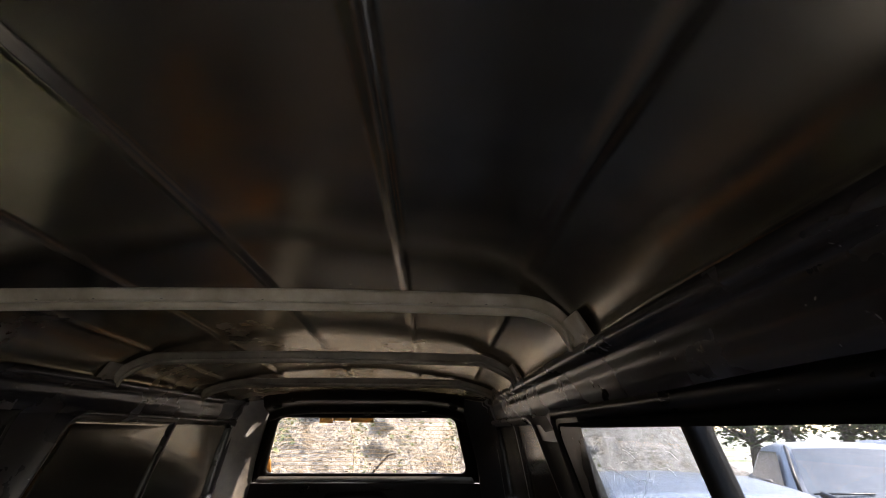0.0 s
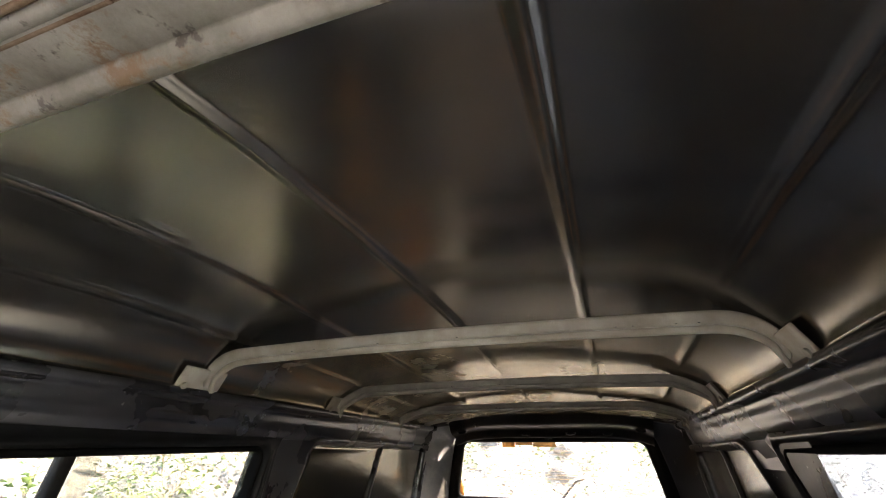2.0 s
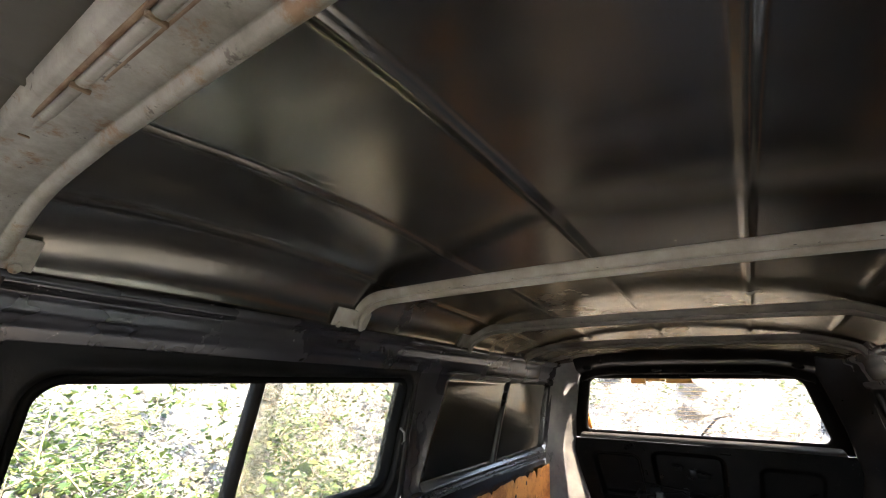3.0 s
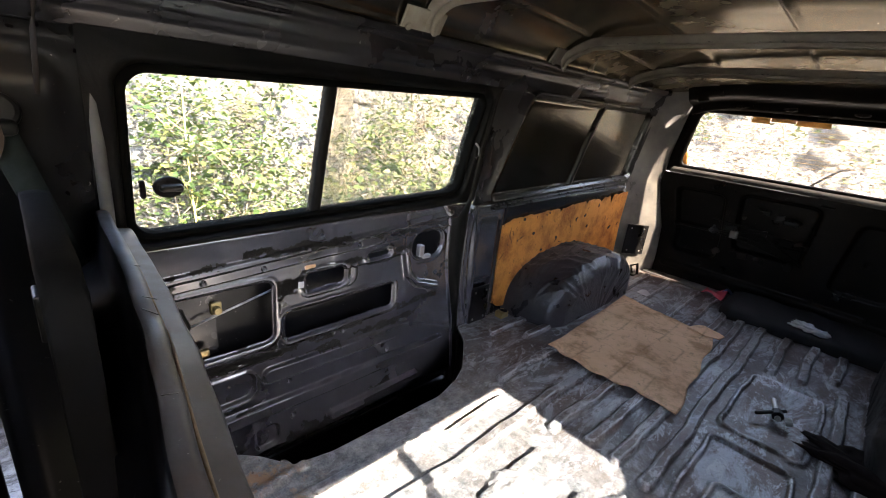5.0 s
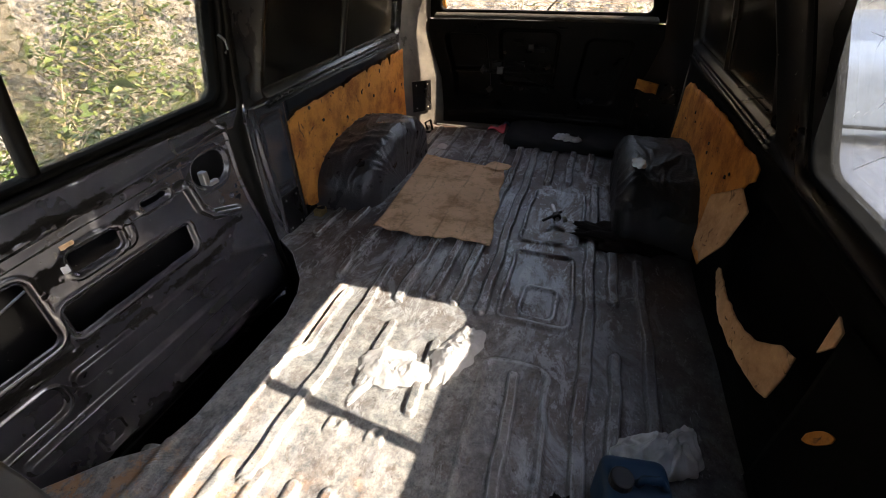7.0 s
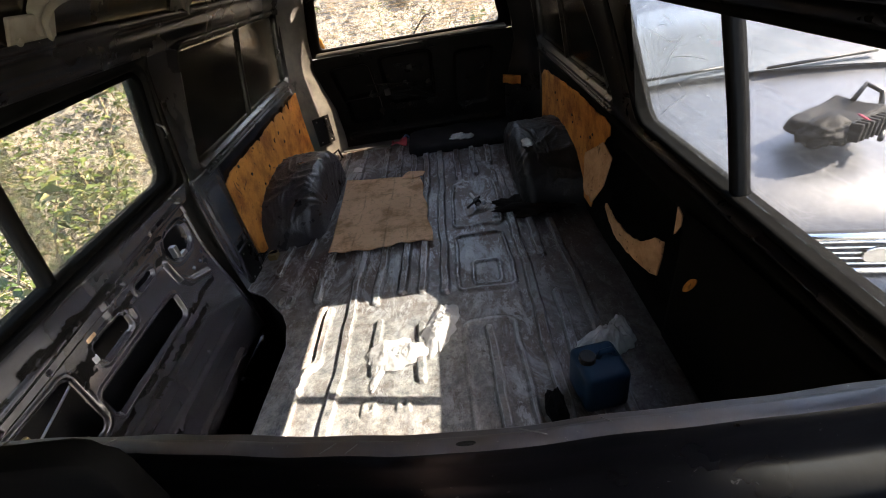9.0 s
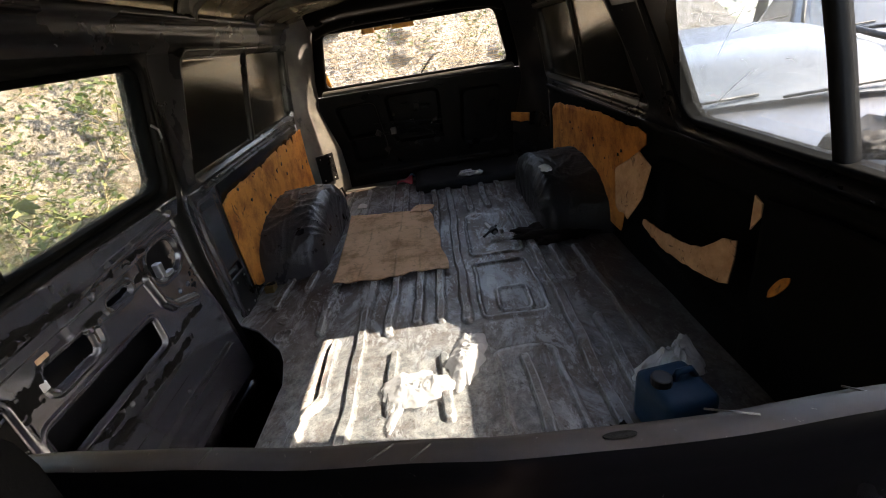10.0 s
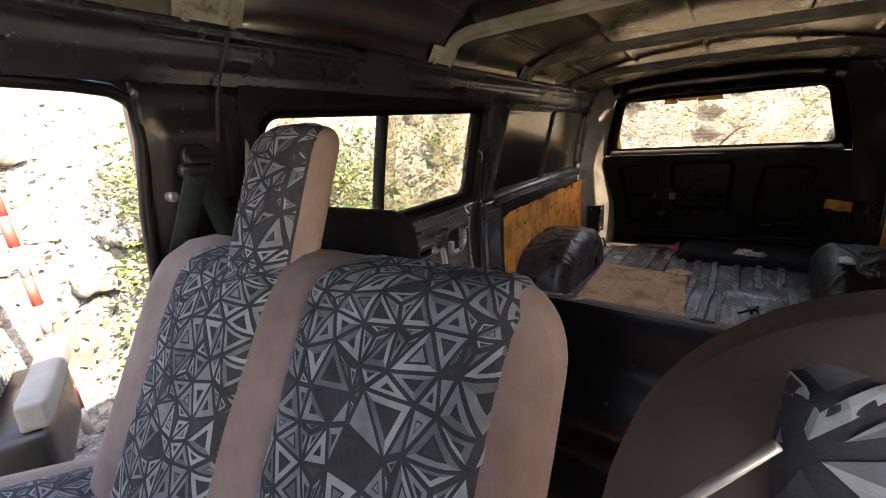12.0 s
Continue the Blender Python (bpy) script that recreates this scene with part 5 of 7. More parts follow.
def film_patch(name, centre, rx, ry, height, seed, mat, parent, turn=0.0):
    """A loose piece of thin film: a ragged sheet thrown into sharp folds, its rim on the floor."""
    off = Vector((seed * 3.7, seed * 1.9, seed * 5.3))
    rows = []
    for r in np.linspace(0, 1, 44):
        row = []
        for a in np.linspace(0, 2 * math.pi, 88, endpoint=False):
            e = Vector((math.cos(a), math.sin(a), 0))
            rim = 1.0 + 0.30 * noise.noise(e * 1.3 + off) + 0.16 * noise.noise(e * 4.0 + off)
            p = Vector((e.x * rx, e.y * ry, 0)) * (r * rim)
            q = p * 11.0 + off
            fold = 1 - 2.2 * abs(noise.noise(q)) + 0.5 * (1 - 2.2 * abs(noise.noise(q * 2.3))) + 0.22 * (1 - 2 * abs(noise.noise(q * 5.1)))
            z = height * max(0.02, 0.42 * fold + 0.25) * (1 - r ** 2.2) + 0.004 * abs(noise.noise(q * 4))
            row.append(p + Vector((0.010 * noise.noise(q * 1.7), 0.010 * noise.noise(q * 1.9 + off), z)))
        rows.append([tuple(v) for v in row])
    P = np.array(rows)
    ob = sheet(name, P, mat, parent, closed=True)
    ob.matrix_basis = pose(*centre, 0, 0, turn)
    return ob


def board(name, side, ys, low, high, out, mat, label, category, curl=None, thick=0.004, nv=16):
    """A sheet of hardboard on a side wall between two edge lines, with an optional curl inwards."""
    ys = np.asarray(ys, float)
    rows = []
    for yv, a, b in zip(ys, low, high):
        z = np.linspace(a, b, nv)
        o = out + 0 * z
        if curl:
            o = o - np.array([curl(yv, zz) for zz in z])
        rows.append(on_wall(side, yv + 0 * z, z, o))
    ob = solid(sheet(name, np.array(rows), mat, None, "", flip=side < 0), thick)
    return tagged(ob, label, category)


def ragged(base, ys, amp, seed):
    rnd = random.Random(seed)
    k = [rnd.uniform(0, 6.28) for _ in range(6)]
    f = [9, 17, 31, 53, 88, 140]
    return np.array(base) + amp * sum(np.sin(np.asarray(ys) * f[i] + k[i]) / (1 + 0.45 * i) for i in range(6))


ys = np.linspace(1.418, 2.640, 170)
top = ragged(np.interp(ys, [1.418, 1.50, 1.70, 2.1, 2.5, 2.64], [0.425, 0.452, 0.458, 0.470, 0.492, 0.495]), ys, 0.0035, 3)
for c, w, d in ((2.42, 0.018, 0.045), (2.13, 0.014, 0.018), (1.88, 0.012, 0.016), (2.30, 0.02, 0.015)):
    top = top - d * np.clip(1.2 - np.abs(ys - c) / w, 0, 1)
bottom = ragged(np.interp(ys, [1.418, 1.46, 1.55, 2.64], [0.06, 0.035, 0.02, 0.03]), ys, 0.003, 4)
board("wood_panel", -1, ys, bottom, top, -0.012, M_WOOD, "ochre fibreboard lining with brown stains and torn upper edge", "wall panel", nv=20)
lp = bpy.data.objects["wood_panel"]
rnd = random.Random(8)
for k in range(16):
    yv, zv = rnd.uniform(1.50, 2.6), rnd.uniform(0.26, 0.45)
    a = rnd.uniform(0.004, 0.012)
    m = pose(float(-(wall_x(zv) - 0.0135)), yv, zv, 0, 90, 0) @ pose(0, 0, 0, 0, 0, rnd.uniform(0, 180)) @ Matrix.Diagonal((rnd.uniform(0.3, 1), 1.0, 1, 1))
    part("tear", cyl_bm(a, 0.003, m, 9), M_TAR, lp, "dark tear in the board")
ys = np.linspace(1.250, 2.480, 120)
top = ragged(np.interp(ys, [1.25, 1.30, 1.6, 2.3, 2.40, 2.48], [0.488, 0.498, 0.500, 0.462, 0.44, 0.40]), ys, 0.003, 5)
bottom = np.interp(ys, [1.25, 1.29, 1.36, 1.42, 2.48], [0.455, 0.43, 0.345, 0.06, 0.04])
board("wood_panel", 1, ys, bottom, top, -0.012, M_WOOD, "ochre fibreboard lining torn away along its front edge", "wall panel", nv=18)
rp = bpy.data.objects["wood_panel.001"]
for k in range(8):
    yv, zv = rnd.uniform(1.35, 2.3), rnd.uniform(0.30, 0.47)
    part("tear", cyl_bm(rnd.uniform(0.004, 0.009), 0.003, pose(float(wall_x(zv) - 0.0135), yv, zv, 0, 90, 0), 9), M_TAR, rp, "dark tear in the board")
# flap that has curled inwards, strip that hangs from it, scraps further on
ys = np.linspace(1.17, 1.37, 26)
top = np.interp(ys, [1.17, 1.24, 1.37], [0.405, 0.440, 0.352])
bottom = ragged(np.interp(ys, [1.17, 1.21, 1.30, 1.37], [0.30, 0.205, 0.225, 0.335]), ys, 0.006, 9)
board("torn_flap", 1, ys, bottom, top, -0.03, M_TORN, "pale inner face of a torn fibreboard flap curling inwards", "torn board", curl=lambda y, z: 0.10 * max(0.0, (y - 1.17)) ** 0.9 + 0.05 * max(0.0, 0.40 - z) / 0.2)
ys = np.linspace(0.702, 1.205, 60)
top = ragged(np.interp(ys, [0.702, 0.745, 0.81, 0.99, 1.205], [0.352, 0.340, 0.292, 0.250, 0.202]), ys, 0.003, 10)
bottom = ragged(np.interp(ys, [0.702, 0.84, 1.09, 1.205], [0.232, 0.222, 0.190, 0.184]), ys, 0.003, 11)
board("torn_strip", 1, ys, bottom, top, -0.035, M_TORN, "ragged strip of torn fibreboard leaning off the side wall", "torn board", curl=lambda y, z: 0.03 * math.sin((y - 0.67) * 7) + 0.10 * max(0, 0.30 - z))
ys = np.linspace(0.05, 0.672, 50)
top = ragged(np.interp(ys, [0.05, 0.45, 0.67], [0.500, 0.483, 0.466]), ys, 0.0012, 12)
board("black_board", 1, ys, 0 * ys + 0.02, top, -0.014, M_BLACKBOARD_SHADE, "black hardboard side lining with pale broken top edge", "wall panel")
ys = np.linspace(0.664, 0.690, 10)
board("torn_scrap", 1, ys, np.interp(ys, [0.664, 0.69], [0.425, 0.385]), np.interp(ys, [0.664, 0.69], [0.458, 0.470]), -0.024, M_TORN, "small ochre scrap of torn fibreboard", "torn board")
n = np.linspace(0.558, 0.609, 14)
mid = np.interp(n, [0.558, 0.609], [0.325, 0.262])
half = 0.022 * np.sqrt(np.clip(1 - ((n - 0.5835) / 0.0288) ** 2, 0.02, 1))
board("bare_patch", 1, n, ragged(mid - half, n, 0.002, 21), ragged(mid + half * 1.1, n, 0.003, 22), -0.0195, M_WOOD, "bare ochre patch where black paint has flaked off", "torn board", thick=0.002)
P = np.array([[(0.572 + 0.108 * u + 0.004 * v, 2.745 - 0.060 * u - 0.008 * v * v, 0.318 + 0.058 * v - 0.010 * u + 0.004 * math.sin(u * 9) * (1 - v)) for v in np.linspace(0, 1, 6)] for u in np.linspace(0, 1, 16)])
tagged(solid(sheet("torn_scrap", P, M_WOOD), 0.004), "ochre scrap of fibreboard stuck on the rear corner post", "torn board")


def wheel_arch(side, y0, half, inner, height, seed, label):
    """A wheel housing covered with a loose wrinkled vinyl skin."""
    nu, nv = 110, 70
    th = np.linspace(0, math.pi, nu)
    s = np.linspace(0, 1, nv)
    T, S = np.meshgrid(th, s, indexing="ij")
    shrink = np.sqrt(np.clip(1 - np.clip((S - 0.72) / 0.28, 0, 1) ** 2.2, 0, 1))
    wallx = 0.80
    X = wallx - (wallx - inner) * np.minimum(S / 0.92, 1.0)
    YY = y0 - (half + 0.02 * np.sin(S * 5 + seed)) * np.cos(T) * (0.25 + 0.75 * shrink)
    ZZ = height * np.sin(T) ** 0.72 * shrink
    w = np.zeros_like(T)
    for i in range(nu):
        for k in range(nv):
            q = Vector((T[i, k] * 1.6 + seed * 7, S[i, k] * 2.2, seed * 3))
            q = q + 0.5 * Vector((noise.noise(q * 1.3), noise.noise(q * 1.3 + Vector((5, 0, 0))), 0))
            fold = 1 - 2 * abs(noise.noise(Vector((q.x * 3.6, q.y * 1.2, q.z))))
            fine = 1 - 2 * abs(noise.noise(Vector((q.x * 2.0 + 3, q.y * 5.0, q.z))))
            w[i, k] = 0.007 * max(fold, 0) ** 3 + 0.004 * max(fine, 0) ** 4 + 0.005 * noise.noise(q * 1.5)
    w = w * np.clip(np.sin(T) * 3, 0, 1)
    X = X - w * 0.6
    ZZ = np.maximum(ZZ + w * shrink, 0.002)
    # left arch in the plain skin, right arch in the copy with painted shade
    ob = sheet("wheel_arch", np.stack([side * X, YY, ZZ], -1), M_VINYL if side < 0 else M_VINYL_SHADE, None, "", flip=side > 0)
    return tagged(ob, label, "wheel arch", kind="structure")


wheel_arch(-1, 1.955, 0.43, 0.515, 0.262, 0.4, "wheel housing under a wrinkled black vinyl skin")
wheel_arch(1, 1.975, 0.43, 0.500, 0.262, 1.9, "wheel housing under a black skin darkened to look shaded, with a white scrap")

# cardboard
u, v = np.meshgrid(np.linspace(0, 1, 60), np.linspace(0, 1, 60), indexing="ij")
P2 = quad_map([(-0.440, 1.384), (0.050, 1.405), (-0.026, 2.110), (-0.492, 2.200)], u, v)
P2[..., 1] += 0.006 * np.sin(u * 30) * (v < 0.02) + 0.008 * np.sin(u * 11) * (1 - v) ** 8
P2[..., 0] += 0.006 * np.sin(v * 17) * u ** 8
zc = 0.0235 + 0.003 * np.sin(u * 9 + 2 * v) * np.sin(v * 7) + 0.014 * (np.clip(1 - u / 0.10, 0, 1) * np.clip(1 - v / 0.14, 0, 1)) + 0.001 * np.sin(u * 40 + v * 3)
cardboard = tagged(solid(sheet("cardboard_sheet", np.concatenate([P2, zc[..., None]], -1), M_CARD, flip=True), 0.005), "stained brown corrugated cardboard sheet lying on the floor", "cardboard")
P = np.array([[(-0.14 + 0.13 * a + 0.012 * b, 2.085 + 0.05 * b + 0.01 * math.sin(a * 8), 0.030 + 0.022 * math.sin(a * 3.1) * b) for b in np.linspace(0, 1, 8)] for a in np.linspace(0, 1, 16)])
solid(sheet("torn_corner", P, M_CARD, cardboard), 0.003)
P = np.array([[(-0.478 + 0.060 * a, 2.335 + 0.055 * b - 0.02 * a, 0.016 + 0.012 * math.sin(a * 3) * b) for b in np.linspace(0, 1, 6)] for a in np.linspace(0, 1, 8)])
tagged(solid(sheet("paper_tag", P, M_PAPER, flip=True), 0.0012), "small crumpled white paper tag on the floor", "paper")

# rubber mat by the tailgate, with the things on and beside it
xs = np.linspace(-0.115, 0.60, 80)
rows = []
for k, (yo, zo) in enumerate([(2.480, 0.004), (2.476, 0.022), (2.482, 0.044), (2.500, 0.054), (2.56, 0.057), (2.64, 0.060), (2.72, 0.066), (2.79, 0.075)]):
    rows.append(np.stack([xs, yo + 0.010 * np.sin(xs * 24) * (k < 4) + 0.05 * (1 - np.clip((xs + 0.115) / 0.05, 0, 1)) * (k < 4), zo * (0.75 + 0.25 * np.clip((xs + 0.115) / 0.04, 0, 1)) + 0.004 * np.sin(xs * 31 + k)], -1))
tagged(sheet("floor_mat", np.array(rows), M_MAT), "thick folded black mat lying before the tailgate", "mat")
P = np.array([[(-0.255 + 0.115 * a, 2.66 + 0.12 * b + 0.04 * (1 - a), 0.018 + 0.018 * math.sin(a * 5) * math.sin(b * 4 + 1) + 0.02 * a) for b in np.linspace(0, 1, 12)] for a in np.linspace(0, 1, 14)])
rag = tagged(solid(sheet("rag", P, M_RED, flip=True), 0.003), "red and blue rag tucked under the black mat", "rag")
P = np.array([[(-0.165 + 0.06 * a, 2.755 + 0.04 * b, 0.040 + 0.014 * math.sin(a * 5)) for b in np.linspace(0, 1, 6)] for a in np.linspace(0, 1, 8)])
solid(sheet("blue_hem", P, M_CLOTHBLUE, rag), 0.003)
crumple("glove", (0.235, 2.555, 0.056), (0.055, 0.028, 0.020), M_TISSUE, "crumpled white work glove on the black mat", "glove", 3, 4, 0.6, 2.4, turn=-15)
crumple("tissue", (0.300, 2.535, 0.056), (0.030, 0.022, 0.018), M_TISSUE, "crumpled white tissue on the black mat", "tissue", 5, 3, 0.6, 2.6)
bt = thing("bottle", "slim clear plastic bottle standing beside the wheel arch", "bottle", at=pose(0.535, 2.435, 0.0, 0, 8, 0))
part("body", cyl_bm(0.017, 0.10, pose(0, 0, 0.052), 18, 0.004), M_FILM, bt)
part("neck", cyl_bm(0.015, 0.05, pose(0, 0, 0.125), 18, 0.001, 0.005), M_FILM, bt)
crumple("paper_scrap", (0.565, 1.80, 0.250), (0.028, 0.05, 0.014), M_PAPER, "white paper scrap lying on the wheel arch", "paper", 6, 3, 0.4, 2.0)

# a small tap-like metal tool, a dark cloth
tool = thing("metal_tool", "old steel tap fitting with a handle lying on the floor", "tool", at=pose(0.268, 1.72, 0.012, 0, 0, 15))
part("shaft", cyl_bm(0.009, 0.13, pose(0, 0.0, 0.014, 90, 0, 0), 14, 0.002), M_STEEL, tool)
part("collar", cyl_bm(0.018, 0.03, pose(0, -0.04, 0.018, 90, 0, 0), 8, 0.002), M_PLASTIC, tool)
part("cross_bar", cyl_bm(0.006, 0.10, pose(-0.02, -0.045, 0.022, 0, 80, 30), 10, 0.001), M_PLASTIC, tool)
part("knob", cyl_bm(0.014, 0.02, pose(0.03, -0.06, 0.016, 0, 70, 0), 12, 0.003), M_STEEL, tool)
crumple("dark_cloth", (0.535, 1.595, 0.004), (0.175, 0.095, 0.022), M_RAG, "dark brown rag lying crumpled on the floor", "rag", 9, 4, 0.55, 2.2, turn=-8)

# plastic film in the sun
bag = thing("plastic_bag", "crumpled thin white plastic bag in the sun on the floor", "plastic bag", at=pose(0, 0, 0.006))
film_patch("body", (-0.065, 0.735, 0.004), 0.105, 0.075, 0.045, 2, M_FILM, bag)
film_patch("twist", (0.075, 0.830, 0.004), 0.055, 0.125, 0.060, 4, M_FILM, bag, -18)
film_patch("tail", (-0.130, 0.640, 0.003), 0.016, 0.060, 0.010, 7, M_FILM, bag, -14)
bag2 = thing("plastic_bag", "crumpled clear plastic bag behind the blue can", "plastic bag", at=pose(0.590, 0.660, 0.010))
film_patch("body", (0, 0, 0.002), 0.085, 0.060, 0.100, 12, M_CLEARFILM, bag2, 20)
film_patch("collar", (0.05, 0.02, 0.004), 0.045, 0.070, 0.125, 13, M_CLEARFILM, bag2, -40)
can = thing("blue_can", "dark blue plastic can standing behind the partition", "can", at=pose(0.520, 0.505, 0.008, 0, 0, 8))
part("body", box_bm(-0.060, 0.065, -0.070, 0.060, 0.0, 0.140, 0.02, 3), M_BLUE, can, "", True)
part("cap", cyl_bm(0.022, 0.022, pose(-0.030, 0.0, 0.147), 16, 0.003), M_PLASTIC, can)
tube("handle", [(0.0, 0.0, 0.136), (0.008, 0.0, 0.158), (0.036, 0.0, 0.160), (0.050, 0.0, 0.136)], 0.008, M_BLUE, can)
crumple("dark_shoe", (0.395, 0.450, 0.008), (0.028, 0.055, 0.040), M_FOLDED, "black rubber lump beside the blue can", "rubber piece", 15, 4, 0.3, 1.6)

# pillar cover plates, small hardware
for place, sz, rz in (((-0.780, 1.332, 0.080), (0.006, 0.058, 0.085), 0), ((-0.690, 2.690, 0.205), (0.006, 0.066, 0.095), -42)):
    cp = thing("cover_plate", "black screwed cover plate on the door pillar", "cover plate", group="pillar plates", at=pose(*place, 0, 0, rz))
    part("plate", box_bm(-sz[0], sz[0], -sz[1], sz[1], -sz[2], sz[2], 0.003), M_WALL, cp)
    for a, b in ((-0.6, 0.75), (0.6, 0.75), (0.6, -0.75), (-0.6, -0.75)):
        bolt(cp, (sz[0] + 0.001, a * sz[1], b * sz[2]), (1, 0, 0), 0.005, M_STEEL, "screw", 0.003)
hook = thing("hinge_piece", "black bent steel hinge piece beside the rear pillar", "hinge", at=pose(-0.625, 2.60, 0.01))
part("plate", box_bm(-0.025, 0.025, -0.03, 0.03, 0, 0.012, 0.003), M_PLASTIC, hook)
tube("arm", [(0.0, 0, 0.01), (-0.02, 0.01, 0.05), (0.015, 0.015, 0.07), (0.04, -0.02, 0.02)], 0.008, M_PLASTIC, hook)
clip = thing("floor_catch", "small greasy brass catch at the foot of the board", "catch", at=pose(-0.725, 1.44, 0.012))
part("base", box_bm(-0.02, 0.02, -0.025, 0.025, 0, 0.03, 0.004), M_BRASS, clip)
part("pin", cyl_bm(0.007, 0.05, pose(0, 0, 0.03, 0, 70, 0), 10, 0.001), M_TAR, clip)


# ---- front seats ----
def cushion_bm(x0, x1, y0, y1, z0, z1, r, lean=0.0, bulge=0.0, cuts=14, corner=0.0):
    """A padded block: rounded box, leaned in y with height, with a soft bulge on its front."""
    bm = bmesh.new()
    bmesh.ops.create_cube(bm, size=1.0)
    bmesh.ops.subdivide_edges(bm, edges=bm.edges[:], cuts=cuts, use_grid_fill=True)
    sx, sy, sz = (x1 - x0) / 2, (y1 - y0) / 2, (z1 - z0) / 2
    for v in bm.verts:
        p = Vector((v.co.x * 2 * sx, v.co.y * 2 * sy, v.co.z * 2 * sz))
        q = Vector((max(-sx + r, min(sx - r, p.x)), max(-sy + min(r, sy * 0.98), min(sy - min(r, sy * 0.98), p.y)), max(-sz + r, min(sz - r, p.z))))
        d = p - q
        if d.length > 1e-6:
            p = q + d.normalized() * min(r, max(abs(d.x), abs(d.y), abs(d.z)) if d.length > r else d.length)
        if corner:
            # a flat pillow: rounded outline first, then thinner towards its rim
            p = Vector((v.co.x * 2 * sx, v.co.y * 2 * sy, v.co.z * 2 * sz))
            q = Vector((max(-sx + corner, min(sx - corner, p.x)), 0, max(-sz + corner, min(sz - corner, p.z))))
            d = Vector((p.x - q.x, 0, p.z - q.z))
            if d.length > 1e-6:
                d = d.normalized() * max(abs(d.x), abs(d.z))
            e = float(rrect(q.x + d.x, q.z + d.z, -sx, sx, -sz, sz, corner))
            thin = 0.30 + 0.70 * math.sqrt(max(0.0, 1 - min(1.0, max(0.0, 1 + e / r)) ** 2))
            p = Vector((q.x + d.x, p.y * thin, q.z + d.z))
        f = max(0.0, 1 - (p.x / sx) ** 2) * max(0.0, 1 - (p.z / sz) ** 2)
        if p.y < 0:
            p.y -= bulge * f
        p.y += 0.0015 * noise.noise(Vector((p.x * 18, p.z * 18, 3.0)))
        z = p.z + (z0 + z1) / 2
        v.co = (p.x + (x0 + x1) / 2, p.y + (y0 + y1) / 2 + lean * (z - z1), z)
    return bm


def printed(name, target, parent, axis, u0, u1, v0, v1, size, seed, label="", roll=0.04, bend=9.0):
    """The cover's print: an uneven net of nested triangles laid on a cushion, seen along y or from above."""
    bm = bmesh.new()
    bm.from_mesh(target.data)
    tree = BVHTree.FromBMesh(bm)
    bm.free()
    r = random.Random(seed)
    nu, nv = int((u1 - u0) / size) + 3, int((v1 - v0) / (size * 0.87)) + 3
    net = [[Vector((u0 + (i - 1 + 0.5 * (j % 2)) * size + r.uniform(-0.36, 0.36) * size, v0 + (j - 1) * size * 0.87 + r.uniform(-0.36, 0.36) * size)) for i in range(nu)] for j in range(nv)]
    V, F, tone = [], [], []

    def drop(p):
        u, v = min(max(p.x, u0 + 0.002), u1 - 0.002), min(max(p.y, v0 + 0.002), v1 - 0.002)
        if axis == "y" and v > bend:
            # over the rounded top the net bends back with the padding and runs on along its top
            front = tree.ray_cast(Vector((u, -2.0, bend)), Vector((0, 1, 0)))[0]
            if front is None:
                return None
            a = (v - bend) / roll
            if a < 1.5:
                out = Vector((0, -math.cos(a), math.sin(a)))
                hit = tree.ray_cast(front + Vector((0, roll, 0)), out)
            else:
                out = Vector((0, 0, 1))
                hit = tree.ray_cast(Vector((u, front.y + roll + (a - 1.5) * roll, 2.0)), -out)
            return None if hit[0] is None else hit[0] + out * 0.0012
        hit = tree.ray_cast(Vector((u, -2.0, v)), Vector((0, 1, 0))) if axis == "y" else tree.ray_cast(Vector((u, v, 2.0)), Vector((0, 0, -1)))
        return None if hit[0] is None else hit[0] + hit[1] * (0.0012 if hit[1].dot(Vector((0, -1, 0) if axis == "y" else (0, 0, 1))) > 0 else -0.0012)

    def patch(corners, m, steps):
        """A piece between two straight sides, cut into small steps so that it follows the padding."""
        a, b, c, d = corners
        rows = [[drop((a.lerp(b, s / steps)).lerp(d.lerp(c, s / steps), t / 2)) for t in range(3)] for s in range(steps + 1)]
        for s in range(steps):
            for t in range(2):
                q = [rows[s][t], rows[s + 1][t], rows[s + 1][t + 1], rows[s][t + 1]]
                if any(p is None for p in q) or (q[0] - q[2]).length > 0.06:
                    continue
                F.append(tuple(range(len(V), len(V) + 4)))
                V.extend(q)
                tone.append(m)

    def triangle(t3):
        centre = (t3[0] + t3[1] + t3[2]) / 3
        if not (u0 - 0.2 * size < centre.x < u1 + 0.2 * size and v0 - 0.2 * size < centre.y < v1 + 0.2 * size):
            return
        area = abs((t3[1] - t3[0]).cross(t3[2] - t3[0])) / 2
        peri = sum((t3[k] - t3[k - 1]).length for k in range(3))
        inr = 2 * area / max(peri, 1e-6)
        if inr < 0.06 * size:
            return
        shrink = lambda w: [centre + (p - centre) * max(0.0, 1 - w / inr) for p in t3]
        outer, inner = shrink(0.0009 + 0.030 * size), shrink(min(0.70 * inr, 0.040 * size + r.uniform(0.12, 0.20) * size))
        style = r.random()
        if style < 0.90:
            shade = r.choice((0, 0, 1, 1))
            for k in range(3):
                patch((outer[k], outer[(k + 1) % 3], inner[(k + 1) % 3], inner[k]), shade if r.random() < 0.75 else 2, 4)
